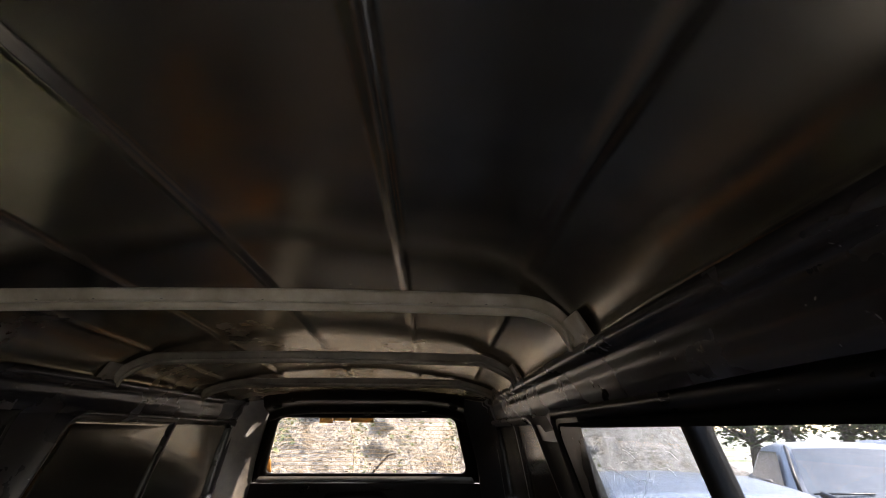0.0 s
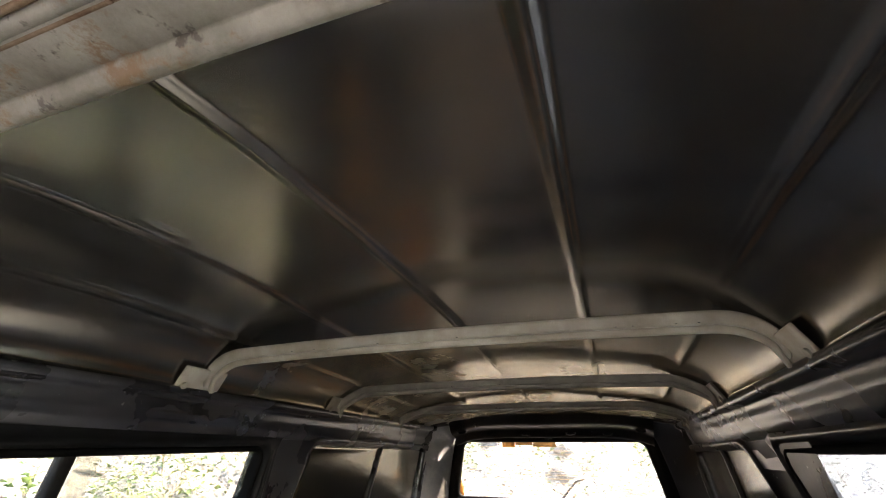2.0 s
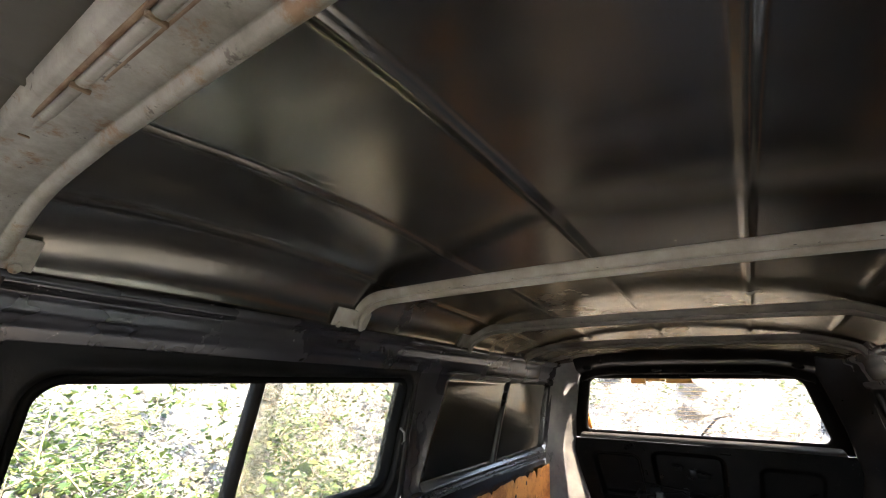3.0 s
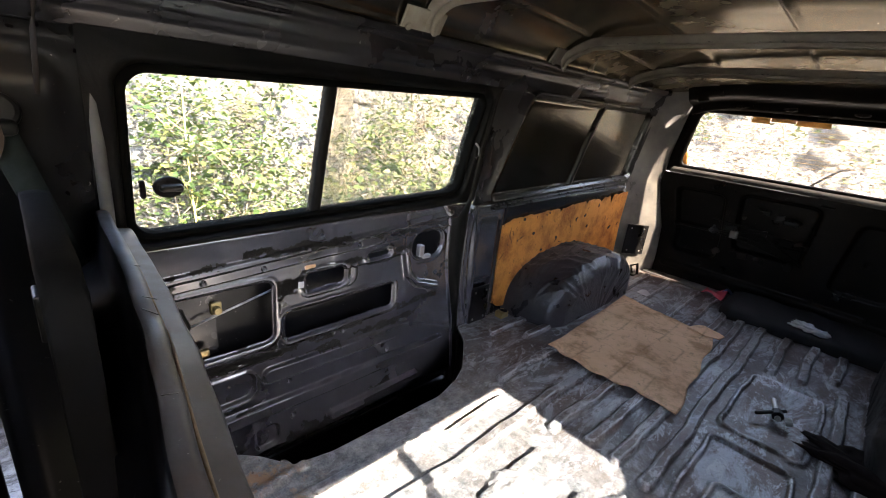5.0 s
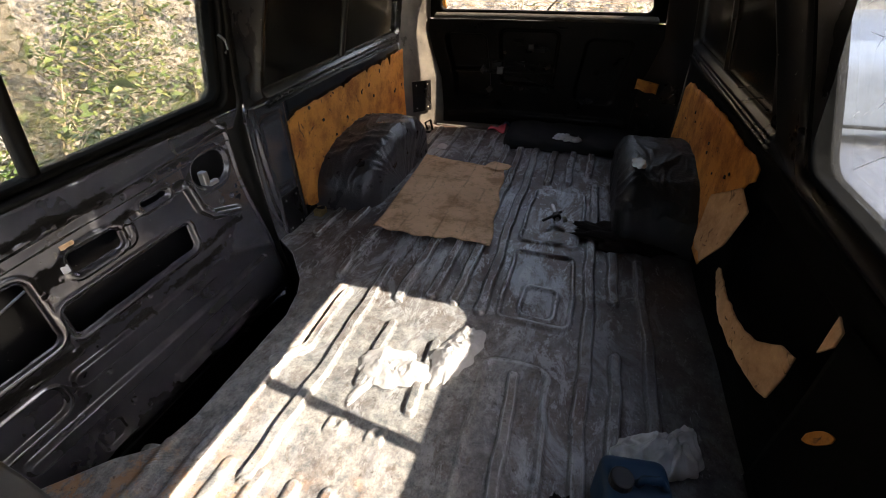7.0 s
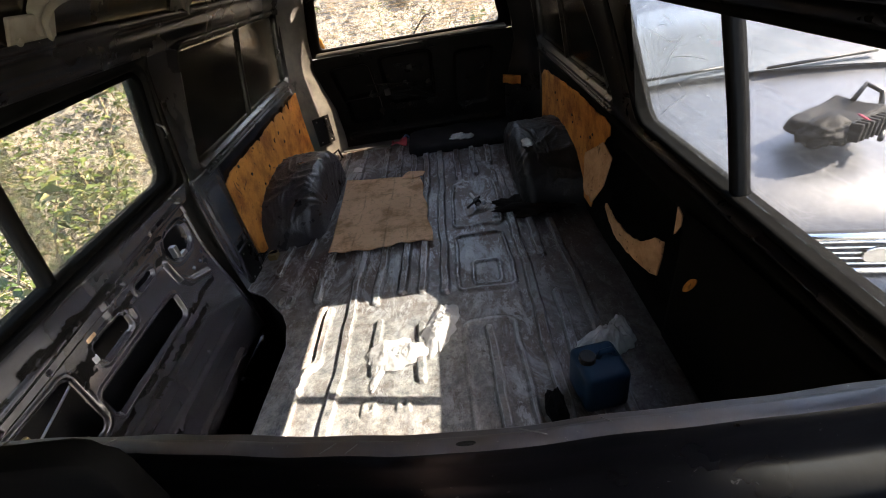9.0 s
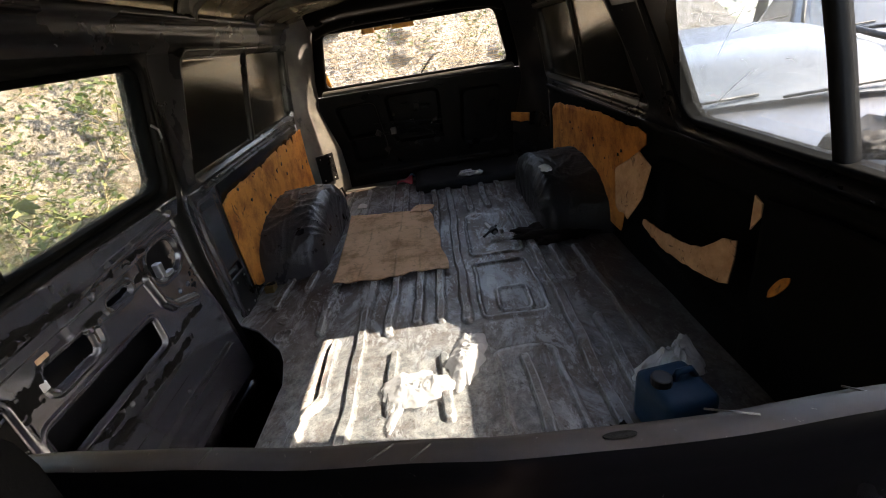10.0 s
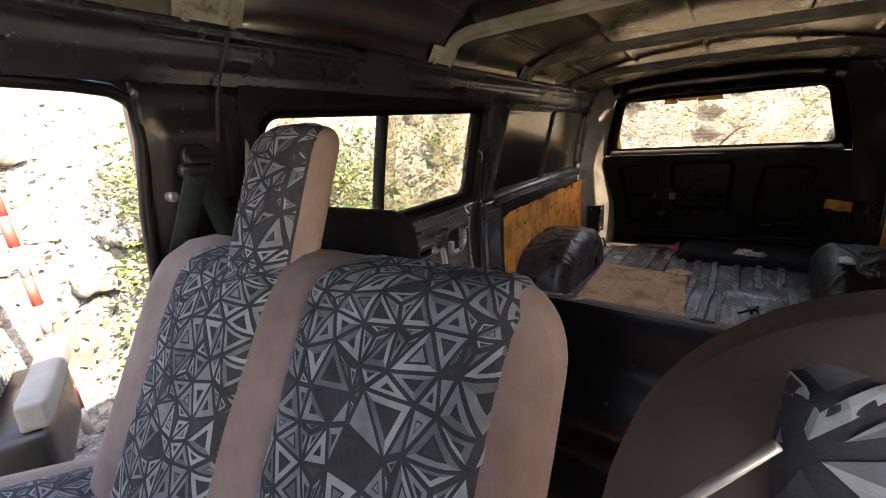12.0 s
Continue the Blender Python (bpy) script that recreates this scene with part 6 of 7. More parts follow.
            if r.random() < 0.22:
                patch((inner[0].lerp(centre, 0.35), inner[1].lerp(centre, 0.35), inner[2].lerp(centre, 0.35), inner[2].lerp(centre, 0.35)), r.choice((1, 2, 3)), 3)
        elif style < 0.97:
            patch((outer[0], outer[1], outer[2], outer[2]), r.choice((2, 3, 3, 1)), 4)

    for j in range(nv - 1):
        for i in range(nu - 1):
            a, b, c, d = net[j][i], net[j][i + 1], net[j + 1][i], net[j + 1][i + 1]
            for t3 in (((a, b, c), (b, d, c)) if j % 2 == 0 else ((a, b, d), (a, d, c))):
                if (t3[1] - t3[0]).cross(t3[2] - t3[0]) < 0:
                    t3 = t3[::-1]
                if r.random() < 0.30:
                    g = (t3[0] + t3[1] + t3[2]) / 3 + Vector((r.uniform(-0.1, 0.1), r.uniform(-0.1, 0.1))) * size
                    for k in range(3):
                        triangle((t3[k], t3[(k + 1) % 3], g))
                else:
                    triangle(t3)
    ob = obj(name, V, F, PRINT_TONES[0], parent, label)
    for m in PRINT_TONES[1:]:
        ob.data.materials.append(m)
    ob.data.polygons.foreach_set("material_index", tone[:len(ob.data.polygons)])
    return ob


def slope(bm, k, y0):
    for v in bm.verts:
        v.co.z += k * (v.co.y - y0)
    return bm


bench = thing("bench_seat", "double passenger seat in taupe velour with triangle-patterned panels", "car seat")
part("backrest", cushion_bm(-0.640, 0.096, -0.190, -0.075, 0.20, 0.686, 0.055, 0.50, 0.012, 30, 0.075), M_BEIGE, bench, "taupe velour backrest", True)
lp = part("left_panel", cushion_bm(-0.515, -0.262, -0.210, -0.084, 0.22, 0.684, 0.045, 0.50, 0.014, 22), M_PATTERN, bench, "charcoal fabric printed with nested grey triangles", True)
printed("print", lp, lp, "y", -0.515, -0.262, 0.23, 0.800, 0.036, 1, roll=0.045, bend=0.636)
rp = part("right_panel", cushion_bm(-0.205, 0.062, -0.206, -0.084, 0.22, 0.688, 0.036, 0.50, 0.010, 22), M_PATTERN, bench, "charcoal fabric printed with nested grey triangles", True)
printed("print", rp, rp, "y", -0.205, 0.062, 0.23, 0.805, 0.038, 12, roll=0.036, bend=0.648)
part("headrest", cushion_bm(-0.395, -0.274, -0.112, -0.028, 0.640, 0.858, 0.036, 0.42, 0.006, 18), M_BEIGE, bench, "taupe velour headrest", True)
hp = part("headrest_panel", cushion_bm(-0.400, -0.278, -0.122, -0.042, 0.640, 0.862, 0.036, 0.42, 0.008, 18), M_PATTERN, bench, "charcoal fabric printed with nested grey triangles", True)
printed("print", hp, hp, "y", -0.400, -0.278, 0.645, 0.910, 0.034, 3, roll=0.036, bend=0.822)
part("seat_cushion", slope(cushion_bm(-0.760, 0.088, -0.80, -0.230, 0.06, 0.252, 0.035, 0.0, 0.0, 16), -0.37, -0.20), M_BEIGE, bench, "taupe velour seat cushion", True)
sp = part("seat_panel", slope(cushion_bm(-0.690, 0.05, -0.76, -0.240, 0.10, 0.262, 0.025, 0.0, 0.0, 16), -0.37, -0.20), M_PATTERN, bench, "charcoal fabric printed with nested grey triangles", True)
printed("print", sp, sp, "z", -0.690, 0.05, -0.76, -0.245, 0.042, 4)
part("plinth", box_bm(-0.60, 0.05, -0.70, -0.30, -0.26, 0.10, 0.02), M_PLASTIC, bench)

driver = thing("driver_seat", "driver's seat in dark taupe velour with a patterned panel", "car seat")
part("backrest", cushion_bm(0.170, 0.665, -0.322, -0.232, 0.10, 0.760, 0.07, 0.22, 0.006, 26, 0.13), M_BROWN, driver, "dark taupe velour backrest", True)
dp = part("panel", cushion_bm(0.234, 0.600, -0.334, -0.262, 0.13, 0.736, 0.014, 0.22, 0.004, 24), M_PATTERN, driver, "charcoal fabric printed with large grey triangles", True)
printed("print", dp, dp, "y", 0.234, 0.600, 0.14, 0.790, 0.048, 5, roll=0.02, bend=0.716)
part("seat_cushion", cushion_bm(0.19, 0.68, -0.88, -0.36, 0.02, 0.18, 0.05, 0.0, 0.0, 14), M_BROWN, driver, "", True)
part("plinth", box_bm(0.24, 0.64, -0.80, -0.40, -0.26, 0.05, 0.02), M_PLASTIC, driver)
tube("metal_rod", [(0.165, -0.368, 0.640), (0.210, -0.362, 0.700), (0.233, -0.358, 0.730)], 0.0019, M_POST, driver, "dull grey recliner bar")

spare = thing("folded_seat", "black padded folded seat back behind the passenger seat", "seat back")
part("pad", cushion_bm(-0.60, -0.185, -0.040, -0.004, 0.25, 0.728, 0.045, 0.0, 0.0, 18), M_FOLDED, spare, "", True)
part("bracket", box_bm(-0.36, -0.32, -0.046, -0.036, 0.60, 0.66, 0.003), M_PLASTIC, spare)

belt = thing("seat_belt", "dark green-grey seat belt hanging from its pillar loop", "seat belt")
lp = part("loop_mount", cyl_bm(0.030, 0.035, pose(-0.732, -0.044, 0.820, 0, 75, 0), 20, 0.008), M_PLASTIC, belt, "black belt loop")
part("guide", cushion_bm(-0.738, -0.704, -0.086, -0.022, 0.782, 0.812, 0.012, 0, 0, 6), M_PLASTIC, lp, "", True)
n = np.linspace(0, 1, 24)
for name, a, b, w, sag in (("strap", (-0.712, -0.056, 0.800), (-0.700, -0.240, 0.33), 0.026, -0.004), ("strap", (-0.724, -0.046, 0.790), (-0.738, 0.040, 0.44), 0.022, 0.0)):
    A, B = np.array(a), np.array(b)
    mid = A + (B - A) * n[:, None]
    mid[:, 0] += sag * np.sin(n * math.pi)
    solid(sheet(name, np.stack([mid + (0.008, -w, 0), mid, mid + (-0.004, w, 0)], 1), M_BELT, belt), 0.002)
part("hook", cyl_bm(0.010, 0.03, pose(-0.735, -0.104, 0.748, 0, 90, 0), 14, 0.004), M_POST, belt, "grey coat hook")

# scrap of brown foam stuck over the front bow's bracket
crumple("foam_scrap", (-0.628, -0.030, 1.088), (0.010, 0.014, 0.024), M_RUST, "torn brown foam stuck on the roof bow bracket", "foam", 51, 3, 0.5, 2.2, flat_base=False)


# ---- outside ----
GROUND = -0.62


def bank_height(x, y):
    """The bank rises to the left of and behind the van."""
    dl = np.clip((-x - 2.60 - 0.25 * np.clip(0.6 - y, 0, 1) - 0.12 * np.sin(y * 1.3)), 0, None)
    db = np.clip((y - 4.6 - 0.55 * x - 0.15 * np.sin(x * 0.9)) * 0.88, 0, None) * np.clip((7.5 - x) / 3.0, 0, 1)
    d = np.hypot(dl, db)
    return 4.6 * (1 - np.exp(-d / 2.9)) + 0.25 * smooth01(d / 0.5)


gx = np.concatenate([np.linspace(-60, -9, 18), np.linspace(-9, 4, 180)[1:], np.linspace(4, 60, 20)[1:], [150, 600, 2500]])
gy = np.concatenate([[-2500, -600, -150], np.linspace(-60, -5, 16), np.linspace(-5, 12, 200)[1:], np.linspace(12, 60, 14)[1:], [150, 600, 2500]])
gx = np.concatenate([[-2500, -600, -150], gx])
GX, GY = np.meshgrid(gx, gy, indexing="ij")
H = bank_height(GX, GY)
rough = np.zeros_like(H)
near = (np.abs(GX) < 12) & (GY > -8) & (GY < 16) & (H > 0.02)
for i, j in zip(*np.nonzero(near)):
    p = Vector((GX[i, j] * 1.1, GY[i, j] * 1.1, H[i, j] * 1.1))
    rough[i, j] = 0.14 * noise.noise(p) + 0.08 * noise.noise(p * 2.7) + 0.05 * noise.noise(p * 6.1)
H = np.where(np.abs(GX) > 100, np.minimum(H, 3.0), H)
ground = sheet("ground", np.stack([GX, GY, GROUND + H + rough * smooth01(H / 0.4)], -1), M_GROUND, flip=True)
tagged(ground, "gravel yard rising to a dry stony overgrown bank", "ground", kind="structure")
ground.data.materials.append(M_BANK)
centres = np.zeros(len(ground.data.polygons) * 3)
ground.data.polygons.foreach_get("center", centres)
ground.data.polygons.foreach_set("material_index", ((centres.reshape(-1, 3)[:, 2] > GROUND + 0.05) | ((centres.reshape(-1, 3)[:, 0] < -0.9) & (centres.reshape(-1, 3)[:, 0] > -9))).astype(np.int32))


def scatter(name, mat, spots, size, label, category, lift=0.0, up=0.5, seed=1, kind="stuff", pointed=True, fold=0.25):
    """Many small leaves at the given places: each a folded pointed blade of its own."""
    rng = np.random.default_rng(seed)
    n = len(spots)
    S = np.asarray(spots, float)
    a = rng.uniform(0, 2 * np.pi, n)
    tilt = rng.normal(0, up, n)
    ln = size * rng.uniform(0.5, 1.4, n)
    wd = ln * rng.uniform(0.45, 0.75, n)
    d = np.stack([np.cos(a), np.sin(a), np.sin(tilt)], -1)
    d /= np.linalg.norm(d, axis=1, keepdims=True)
    ref = np.stack([rng.normal(0, 0.5, n), rng.normal(0, 0.5, n), np.ones(n)], -1)
    s = np.cross(d, ref)
    s /= np.linalg.norm(s, axis=1, keepdims=True)
    nrm = np.cross(s, d)
    base = S - d * ln[:, None] * 0.5
    tip = S + d * ln[:, None] * 0.5
    l = S - d * (ln * 0.08)[:, None] + s * wd[:, None] * 0.5 + nrm * (wd * fold)[:, None]
    r = S - d * (ln * 0.08)[:, None] - s * wd[:, None] * 0.5 + nrm * (wd * fold)[:, None]
    V = np.stack([base, r, tip, l], 1).reshape(-1, 3)
    k = np.arange(n) * 4
    F = np.concatenate([np.stack([k, k + 1, k + 2], -1), np.stack([k, k + 2, k + 3], -1)])
    me = bpy.data.meshes.new(name)
    me.vertices.add(len(V))
    me.vertices.foreach_set("co", V.reshape(-1).astype(np.float32))
    me.loops.add(F.size)
    me.loops.foreach_set("vertex_index", F.reshape(-1).astype(np.int32))
    me.polygons.add(len(F))
    me.polygons.foreach_set("loop_start", np.arange(0, F.size, 3, dtype=np.int32))
    me.update(calc_edges=True)
    me.materials.append(mat)
    return tagged(new(name, me), label, category, kind=kind)


rng = np.random.default_rng(11)


def bank_spots(n, xr, yr, keep=None):
    x, y = rng.uniform(*xr, n), rng.uniform(*yr, n)
    z = GROUND + bank_height(x, y)
    ok = z > GROUND + 0.1
    if keep is not None:
        ok &= keep(x, y, z)
    return np.stack([x, y, z + rng.uniform(-0.05, 0.12, n)], -1)[ok]


clump = lambda x, y, z: np.array([noise.noise(Vector((a * 0.9, b * 0.9, c * 0.9))) for a, b, c in zip(x, y, z)])
scatter("leaf_litter", M_DRY, bank_spots(70000, (-6.5, 3.5), (-2.5, 8.5), lambda x, y, z: rng.uniform(0, 1, len(x)) < np.where((x < -2.4) & (y > 0.7) & (y < 4.6) & (z > 0.30), 0.40, 0.85)), 0.044, "pale dry leaf litter on the stony bank", "leaf litter", seed=2, up=0.4)
green = bank_spots(90000, (-5.6, -2.6), (-0.3, 5.2), lambda x, y, z: (clump(x, y, z) + 0.20 - 1.5 * np.clip(z - 0.15, -0.3, 2) - 1.3 * np.clip(0.75 - y, 0, 1) > 0.0))
green[:, 2] += rng.gamma(1.6, 0.13, len(green))
green[:, 0] += rng.gamma(1.5, 0.08, len(green))
scatter("bramble_leaves", M_GREEN, green, 0.040, "sunlit green bramble leaves on the bank", "brambles", seed=3)
green2 = bank_spots(12000, (-4.0, 4.0), (3.0, 8.5), lambda x, y, z: clump(x + 5, y, z) > 0.15)
green2[:, 2] += rng.gamma(1.5, 0.08, len(green2))
scatter("bramble_leaves", M_GREEN, green2, 0.050, "yellow-green weeds on the bank behind the van", "brambles", seed=4)


def bramble(x, y, length, lean, mat, seed, label):
    """An arching bramble cane with side twigs and its own leaves."""
    r = random.Random(seed)
    z = GROUND + float(bank_height(np.array(x), np.array(y)))
    b = thing("bramble_cane", label, "bramble", group="bramble canes")
    pts = [(x + lean[0] * t * length + 0.03 * math.sin(t * 9 + seed), y + lean[1] * t * length, z - 0.05 + length * (t * 0.95 - 0.25 * t * t)) for t in np.linspace(0, 1, 14)]
    tube("cane", pts, [0.008 * (1 - 0.75 * t) for t in np.linspace(0, 1, 14)], mat, b, segs=6)
    spots = []
    for k in range(5):
        i = r.randint(3, 12)
        p = Vector(pts[i])
        d = Vector((r.uniform(-0.3, 0.7), r.uniform(-1, 1), r.uniform(0.0, 0.6))).normalized() * r.uniform(0.15, 0.4)
        tube("twig", [p, p + d * 0.5 + Vector((0, 0, 0.03)), p + d], [0.004, 0.003, 0.0015], mat, b, segs=5)
        spots += [p + d * r.uniform(0.2, 1.05) + Vector((r.gauss(0, 0.03), r.gauss(0, 0.03), r.gauss(0, 0.03))) for _ in range(14)]
    spots += [Vector(r.choice(pts[4:])) + Vector((r.gauss(0, 0.05), r.gauss(0, 0.05), r.gauss(0, 0.05))) for _ in range(30)]
    lv = scatter("leaves", M_GREEN, [tuple(s) for s in spots], 0.06, "", "", seed=seed, kind="")
    lv.parent = b
    return b


for k in range(20):
    r = random.Random(100 + k)
    bramble(-2.55 - abs(r.gauss(0, 0.35)), 0.65 + k * 0.175 + r.uniform(-0.1, 0.1), r.uniform(0.8, 1.7), (r.uniform(-0.1, 0.28), r.uniform(-0.6, 0.6)), M_STEM, 300 + k, "arching bramble cane with green leaves")
bramble(-1.75, 1.12, 1.75, (0.08, 0.25), M_STEM, 351, "bramble cane with dark leaves close to the window")
bramble(-1.62, 1.35, 1.45, (0.05, -0.22), M_STEM, 352, "bramble cane with dark leaves close to the window")
bramble(-2.60, 0.75, 2.8, (-0.02, -0.02), M_YELLOW_STEM, 353, "tall straight yellow cane on the bank")
for k, (x, y) in enumerate([(-1.2, 4.4), (-0.4, 4.9), (0.5, 5.2), (1.1, 5.6), (0.9, 5.4), (1.5, 5.8)]):
    bramble(x, y, 1.5 + 0.2 * (k % 3), (0.12 * (-1) ** k, 0.05), M_STEM, 400 + k, "thin dry weed stalk behind the van")

# pale stones lying on the bank
r = random.Random(77)
for k in range(60):
    if k < 42:
        x, y = -2.8 - abs(r.gauss(0, 0.9)), r.uniform(-1.8, 4.2)
    else:
        x = r.uniform(-2.2, 3.0)
        y = 4.9 + 0.55 * x + abs(r.gauss(0, 0.8))
    z = GROUND + float(bank_height(np.array(x), np.array(y)))
    s = r.uniform(0.05, 0.17)
    crumple("rock", (x, y, z - 0.03), (s, s * r.uniform(0.7, 1.3), s * 0.7), M_BANK, "pale weathered rock on the stony bank", "rock", k + 20, 3, 0.35, 1.6, turn=r.uniform(0, 360))
for k in range(40):
    x, y = r.uniform(-3.1, -1.4), r.uniform(-1.0, 1.0)
    z = GROUND + float(bank_height(np.array(x), np.array(y)))
    s = r.uniform(0.02, 0.055)
    crumple("pebble", (x, y, z - 0.005), (s, s * 1.2, s * 0.6), M_BANK, "grey pebble on the ground by the van", "pebble", k + 90, 2, 0.25, 1.4)


# ---- parked cars ----
def car_paint(name, c, rough=0.3):
    n = Nodes(name)
    film = n.ramp(n.noise(2.5, 7, 0.7), [(0.35, 0.1), (0.8, 0.5)])
    base = n.mix(film, c, (0.050, 0.052, 0.054))
    base = n.mix(n.ramp(n.noise(48, 8, 0.85), [(0.47, 0.0), (0.62, 0.7)]), base, (0.12, 0.12, 0.118))
    n.bump(n.noise(90, 5, 0.7), 0.15, 0.001)
    return n.set(Base_Color=base, Roughness=n.math("ADD", n.math("MULTIPLY", film, 0.35), rough), Coat_Weight=0.12, Coat_Roughness=0.25)


M_SILVER = car_paint("dusty_silver_paint", (0.026, 0.028, 0.032))
M_SCRAP = make_plain("black_polythene", (0.0015, 0.0015, 0.0016), (0.004, 0.004, 0.004), 0.6, 30, 0.8, dist=0.004, spec=0.12)
M_WRECK = make_plain("dusty_grey_bumper", (0.080, 0.077, 0.070), (0.125, 0.121, 0.112), 0.7, 9, spec=0.2)
M_WHITE = car_paint("dusty_white_paint", (0.30, 0.30, 0.295))
M_NAVY = car_paint("dusty_navy_paint", (0.03, 0.035, 0.05))
M_DARKGLASS = make_plain("dusty_car_glass", (0.06, 0.068, 0.07), (0.12, 0.13, 0.13), 0.2, 4, 0.05, spec=0.5)
M_CHROME = make_plain("dull_chrome", (0.60, 0.60, 0.60), (0.75, 0.75, 0.75), 0.2, 10, 0.05, metal=1.0)
M_LAMP = make_plain("clear_lamp_lens", (0.55, 0.57, 0.60), (0.75, 0.77, 0.80), 0.12, 8, 0.05)
M_ORANGE = make_plain("amber_lens", (0.55, 0.22, 0.04), (0.62, 0.28, 0.06), 0.3, 8, 0.05)

# stations from the nose (0) to the tail: place, half-width, hood or belt height
ST = [(0.00, 0.62, 0.50), (0.04, 0.72, 0.62), (0.14, 0.79, 0.70), (0.40, 0.83, 0.77), (0.80, 0.85, 0.83), (1.15, 0.86, 0.90), (1.70, 0.87, 0.93), (2.60, 0.87, 0.95), (3.30, 0.86, 0.96), (3.75, 0.84, 0.98), (4.10, 0.80, 0.92), (4.25, 0.70, 0.80)]


def parked_car(m, body_mat, label, roof=1.42, short=1.0):
    """A saloon: lofted body, greenhouse with glass, grille, lamps, wheels. Its nose is at the origin and points to -y."""
    car = thing("parked_car", label, "car", group="parked cars", at=m)
    rows = []
    s = np.linspace(0, 4.25, 60)
    w, t = np.interp(s, [a[0] for a in ST], [a[1] for a in ST]), np.interp(s, [a[0] for a in ST], [a[2] for a in ST])
    ker = np.ones(5) / 5
    w, t = np.convolve(np.pad(w, 2, "edge"), ker, "valid"), np.convolve(np.pad(t, 2, "edge"), ker, "valid")
    for si, wi, ti in zip(s, w, t):
        sec = []
        for x, z in ((-0.86, 0.0), (-1.0, 0.12), (-1.0, 0.45), (-0.97, 0.75), (-0.90, 0.93), (-0.78, 1.0), (-0.50, 1.025), (0, 1.035), (0.50, 1.025), (0.78, 1.0), (0.90, 0.93), (0.97, 0.75), (1.0, 0.45), (1.0, 0.12), (0.86, 0.0)):
            sec.append((x * wi, si, 0.20 + (ti - 0.20) * z))
        rows.append(sec)
    P = np.array(rows)
    P[0, :, 1] += 0.05
    sheet("body", P, body_mat, car)
    cap = np.array([P[0], np.repeat(P[0].mean(0)[None], P.shape[1], 0)])
    sheet("nose", cap, body_mat, car)
    sheet("tail", np.array([P[-1], np.repeat(P[-1].mean(0)[None], P.shape[1], 0)]), body_mat, car)
    # greenhouse
    cw, ch = 1.15, roof
    cab_st = [(cw, 0.70, 0.925), (1.50, 0.66, 1.12), (1.88, 0.60, ch - 0.06), (2.05, 0.585, ch - 0.015), (2.60, 0.585, ch), (3.15, 0.58, ch - 0.03), (3.35, 0.60, ch - 0.10), (3.85, 0.66, 0.98)]
    rows = []
    for yv, hw, z in cab_st:
        base = 0.92
        rows.append([(-0.76, yv, base), (-hw - 0.02, yv, base + (z - base) * 0.88), (-hw * 0.85, yv, base + (z - base) * 0.99), (0, yv, z + 0.02), (hw * 0.85, yv, base + (z - base) * 0.99), (hw + 0.02, yv, base + (z - base) * 0.88), (0.76, yv, base)])
    sheet("roof", np.array(rows), body_mat, car)
    # windscreen
    u, v = np.meshgrid(np.linspace(0, 1, 14), np.linspace(0, 1, 10), indexing="ij")
    q = quad_map([(-0.64, cw), (0.64, cw), (0.535, 1.86), (-0.535, 1.86)], u, v)
    zz = np.interp(q[..., 1], [c[0] for c in cab_st], [c[2] for c in cab_st]) + 0.028 - 0.03 * (np.abs(q[..., 0]) / 0.64) ** 2
    sheet("windscreen", np.concatenate([q, zz[..., None]], -1), M_DARKGLASS, car, "dusty windscreen")
    for sgn in (-1, 1):
        p = [(sgn * 0.70, cw + 0.02, 0.95), (sgn * 0.66, 1.46, 1.13), (sgn * 0.585, 1.88, ch - 0.035)]
        tube("screen_trim", p, 0.018, M_RUBBER, car)
        pts = [(sgn * 0.775, 1.45, 0.97), (sgn * 0.78, 3.2, 0.98), (sgn * 0.665, 3.0, ch - 0.12), (sgn * 0.665, 2.0, ch - 0.10)]
        obj("side_window", pts, [(0, 1, 2, 3)], M_DARKGLASS, car)
        mir = part("mirror", cushion_bm(sgn * 0.98 - 0.11, sgn * 0.98 + 0.11, 1.30, 1.42, 0.93, 1.07, 0.05, 0, 0, 8), M_PLASTIC, car, "black door mirror", True)
        lamp = part("headlight", cushion_bm(sgn * 0.60 - 0.17, sgn * 0.60 + 0.17, 0.035, 0.16, 0.545, 0.665, 0.05, 0, 0, 8), M_LAMP, car, "", True)
        part("indicator", cushion_bm(sgn * 0.77 - 0.04, sgn * 0.77 + 0.04, 0.075, 0.15, 0.55, 0.65, 0.03, 0, 0, 6), M_ORANGE, lamp, "", True)
        for yv in (0.82, 3.40):
            wh = part("wheel", cyl_bm(0.30, 0.19, pose(sgn * 0.78, yv, 0.30, 0, 90, 0), 32, 0.03), M_RUBBER, car, "")
            part("rim", cyl_bm(0.19, 0.20, pose(sgn * 0.785, yv, 0.30, 0, 90, 0), 24, 0.012), M_STEEL, wh)
        tube("wiper", [(sgn * 0.30 - 0.3, 1.14, 0.965), (sgn * 0.30 + 0.2, 1.19, 0.985)], 0.008, M_PLASTIC, car)
    gr = part("grille", box_bm(-0.34, 0.34, -0.005, 0.06, 0.535, 0.665, 0.02), M_PLASTIC, car)
    for k in range(5):
        part("bar", box_bm(-0.32, 0.32, -0.016, 0.02, 0.552 + k * 0.024, 0.562 + k * 0.024, 0.004), M_CHROME, gr)
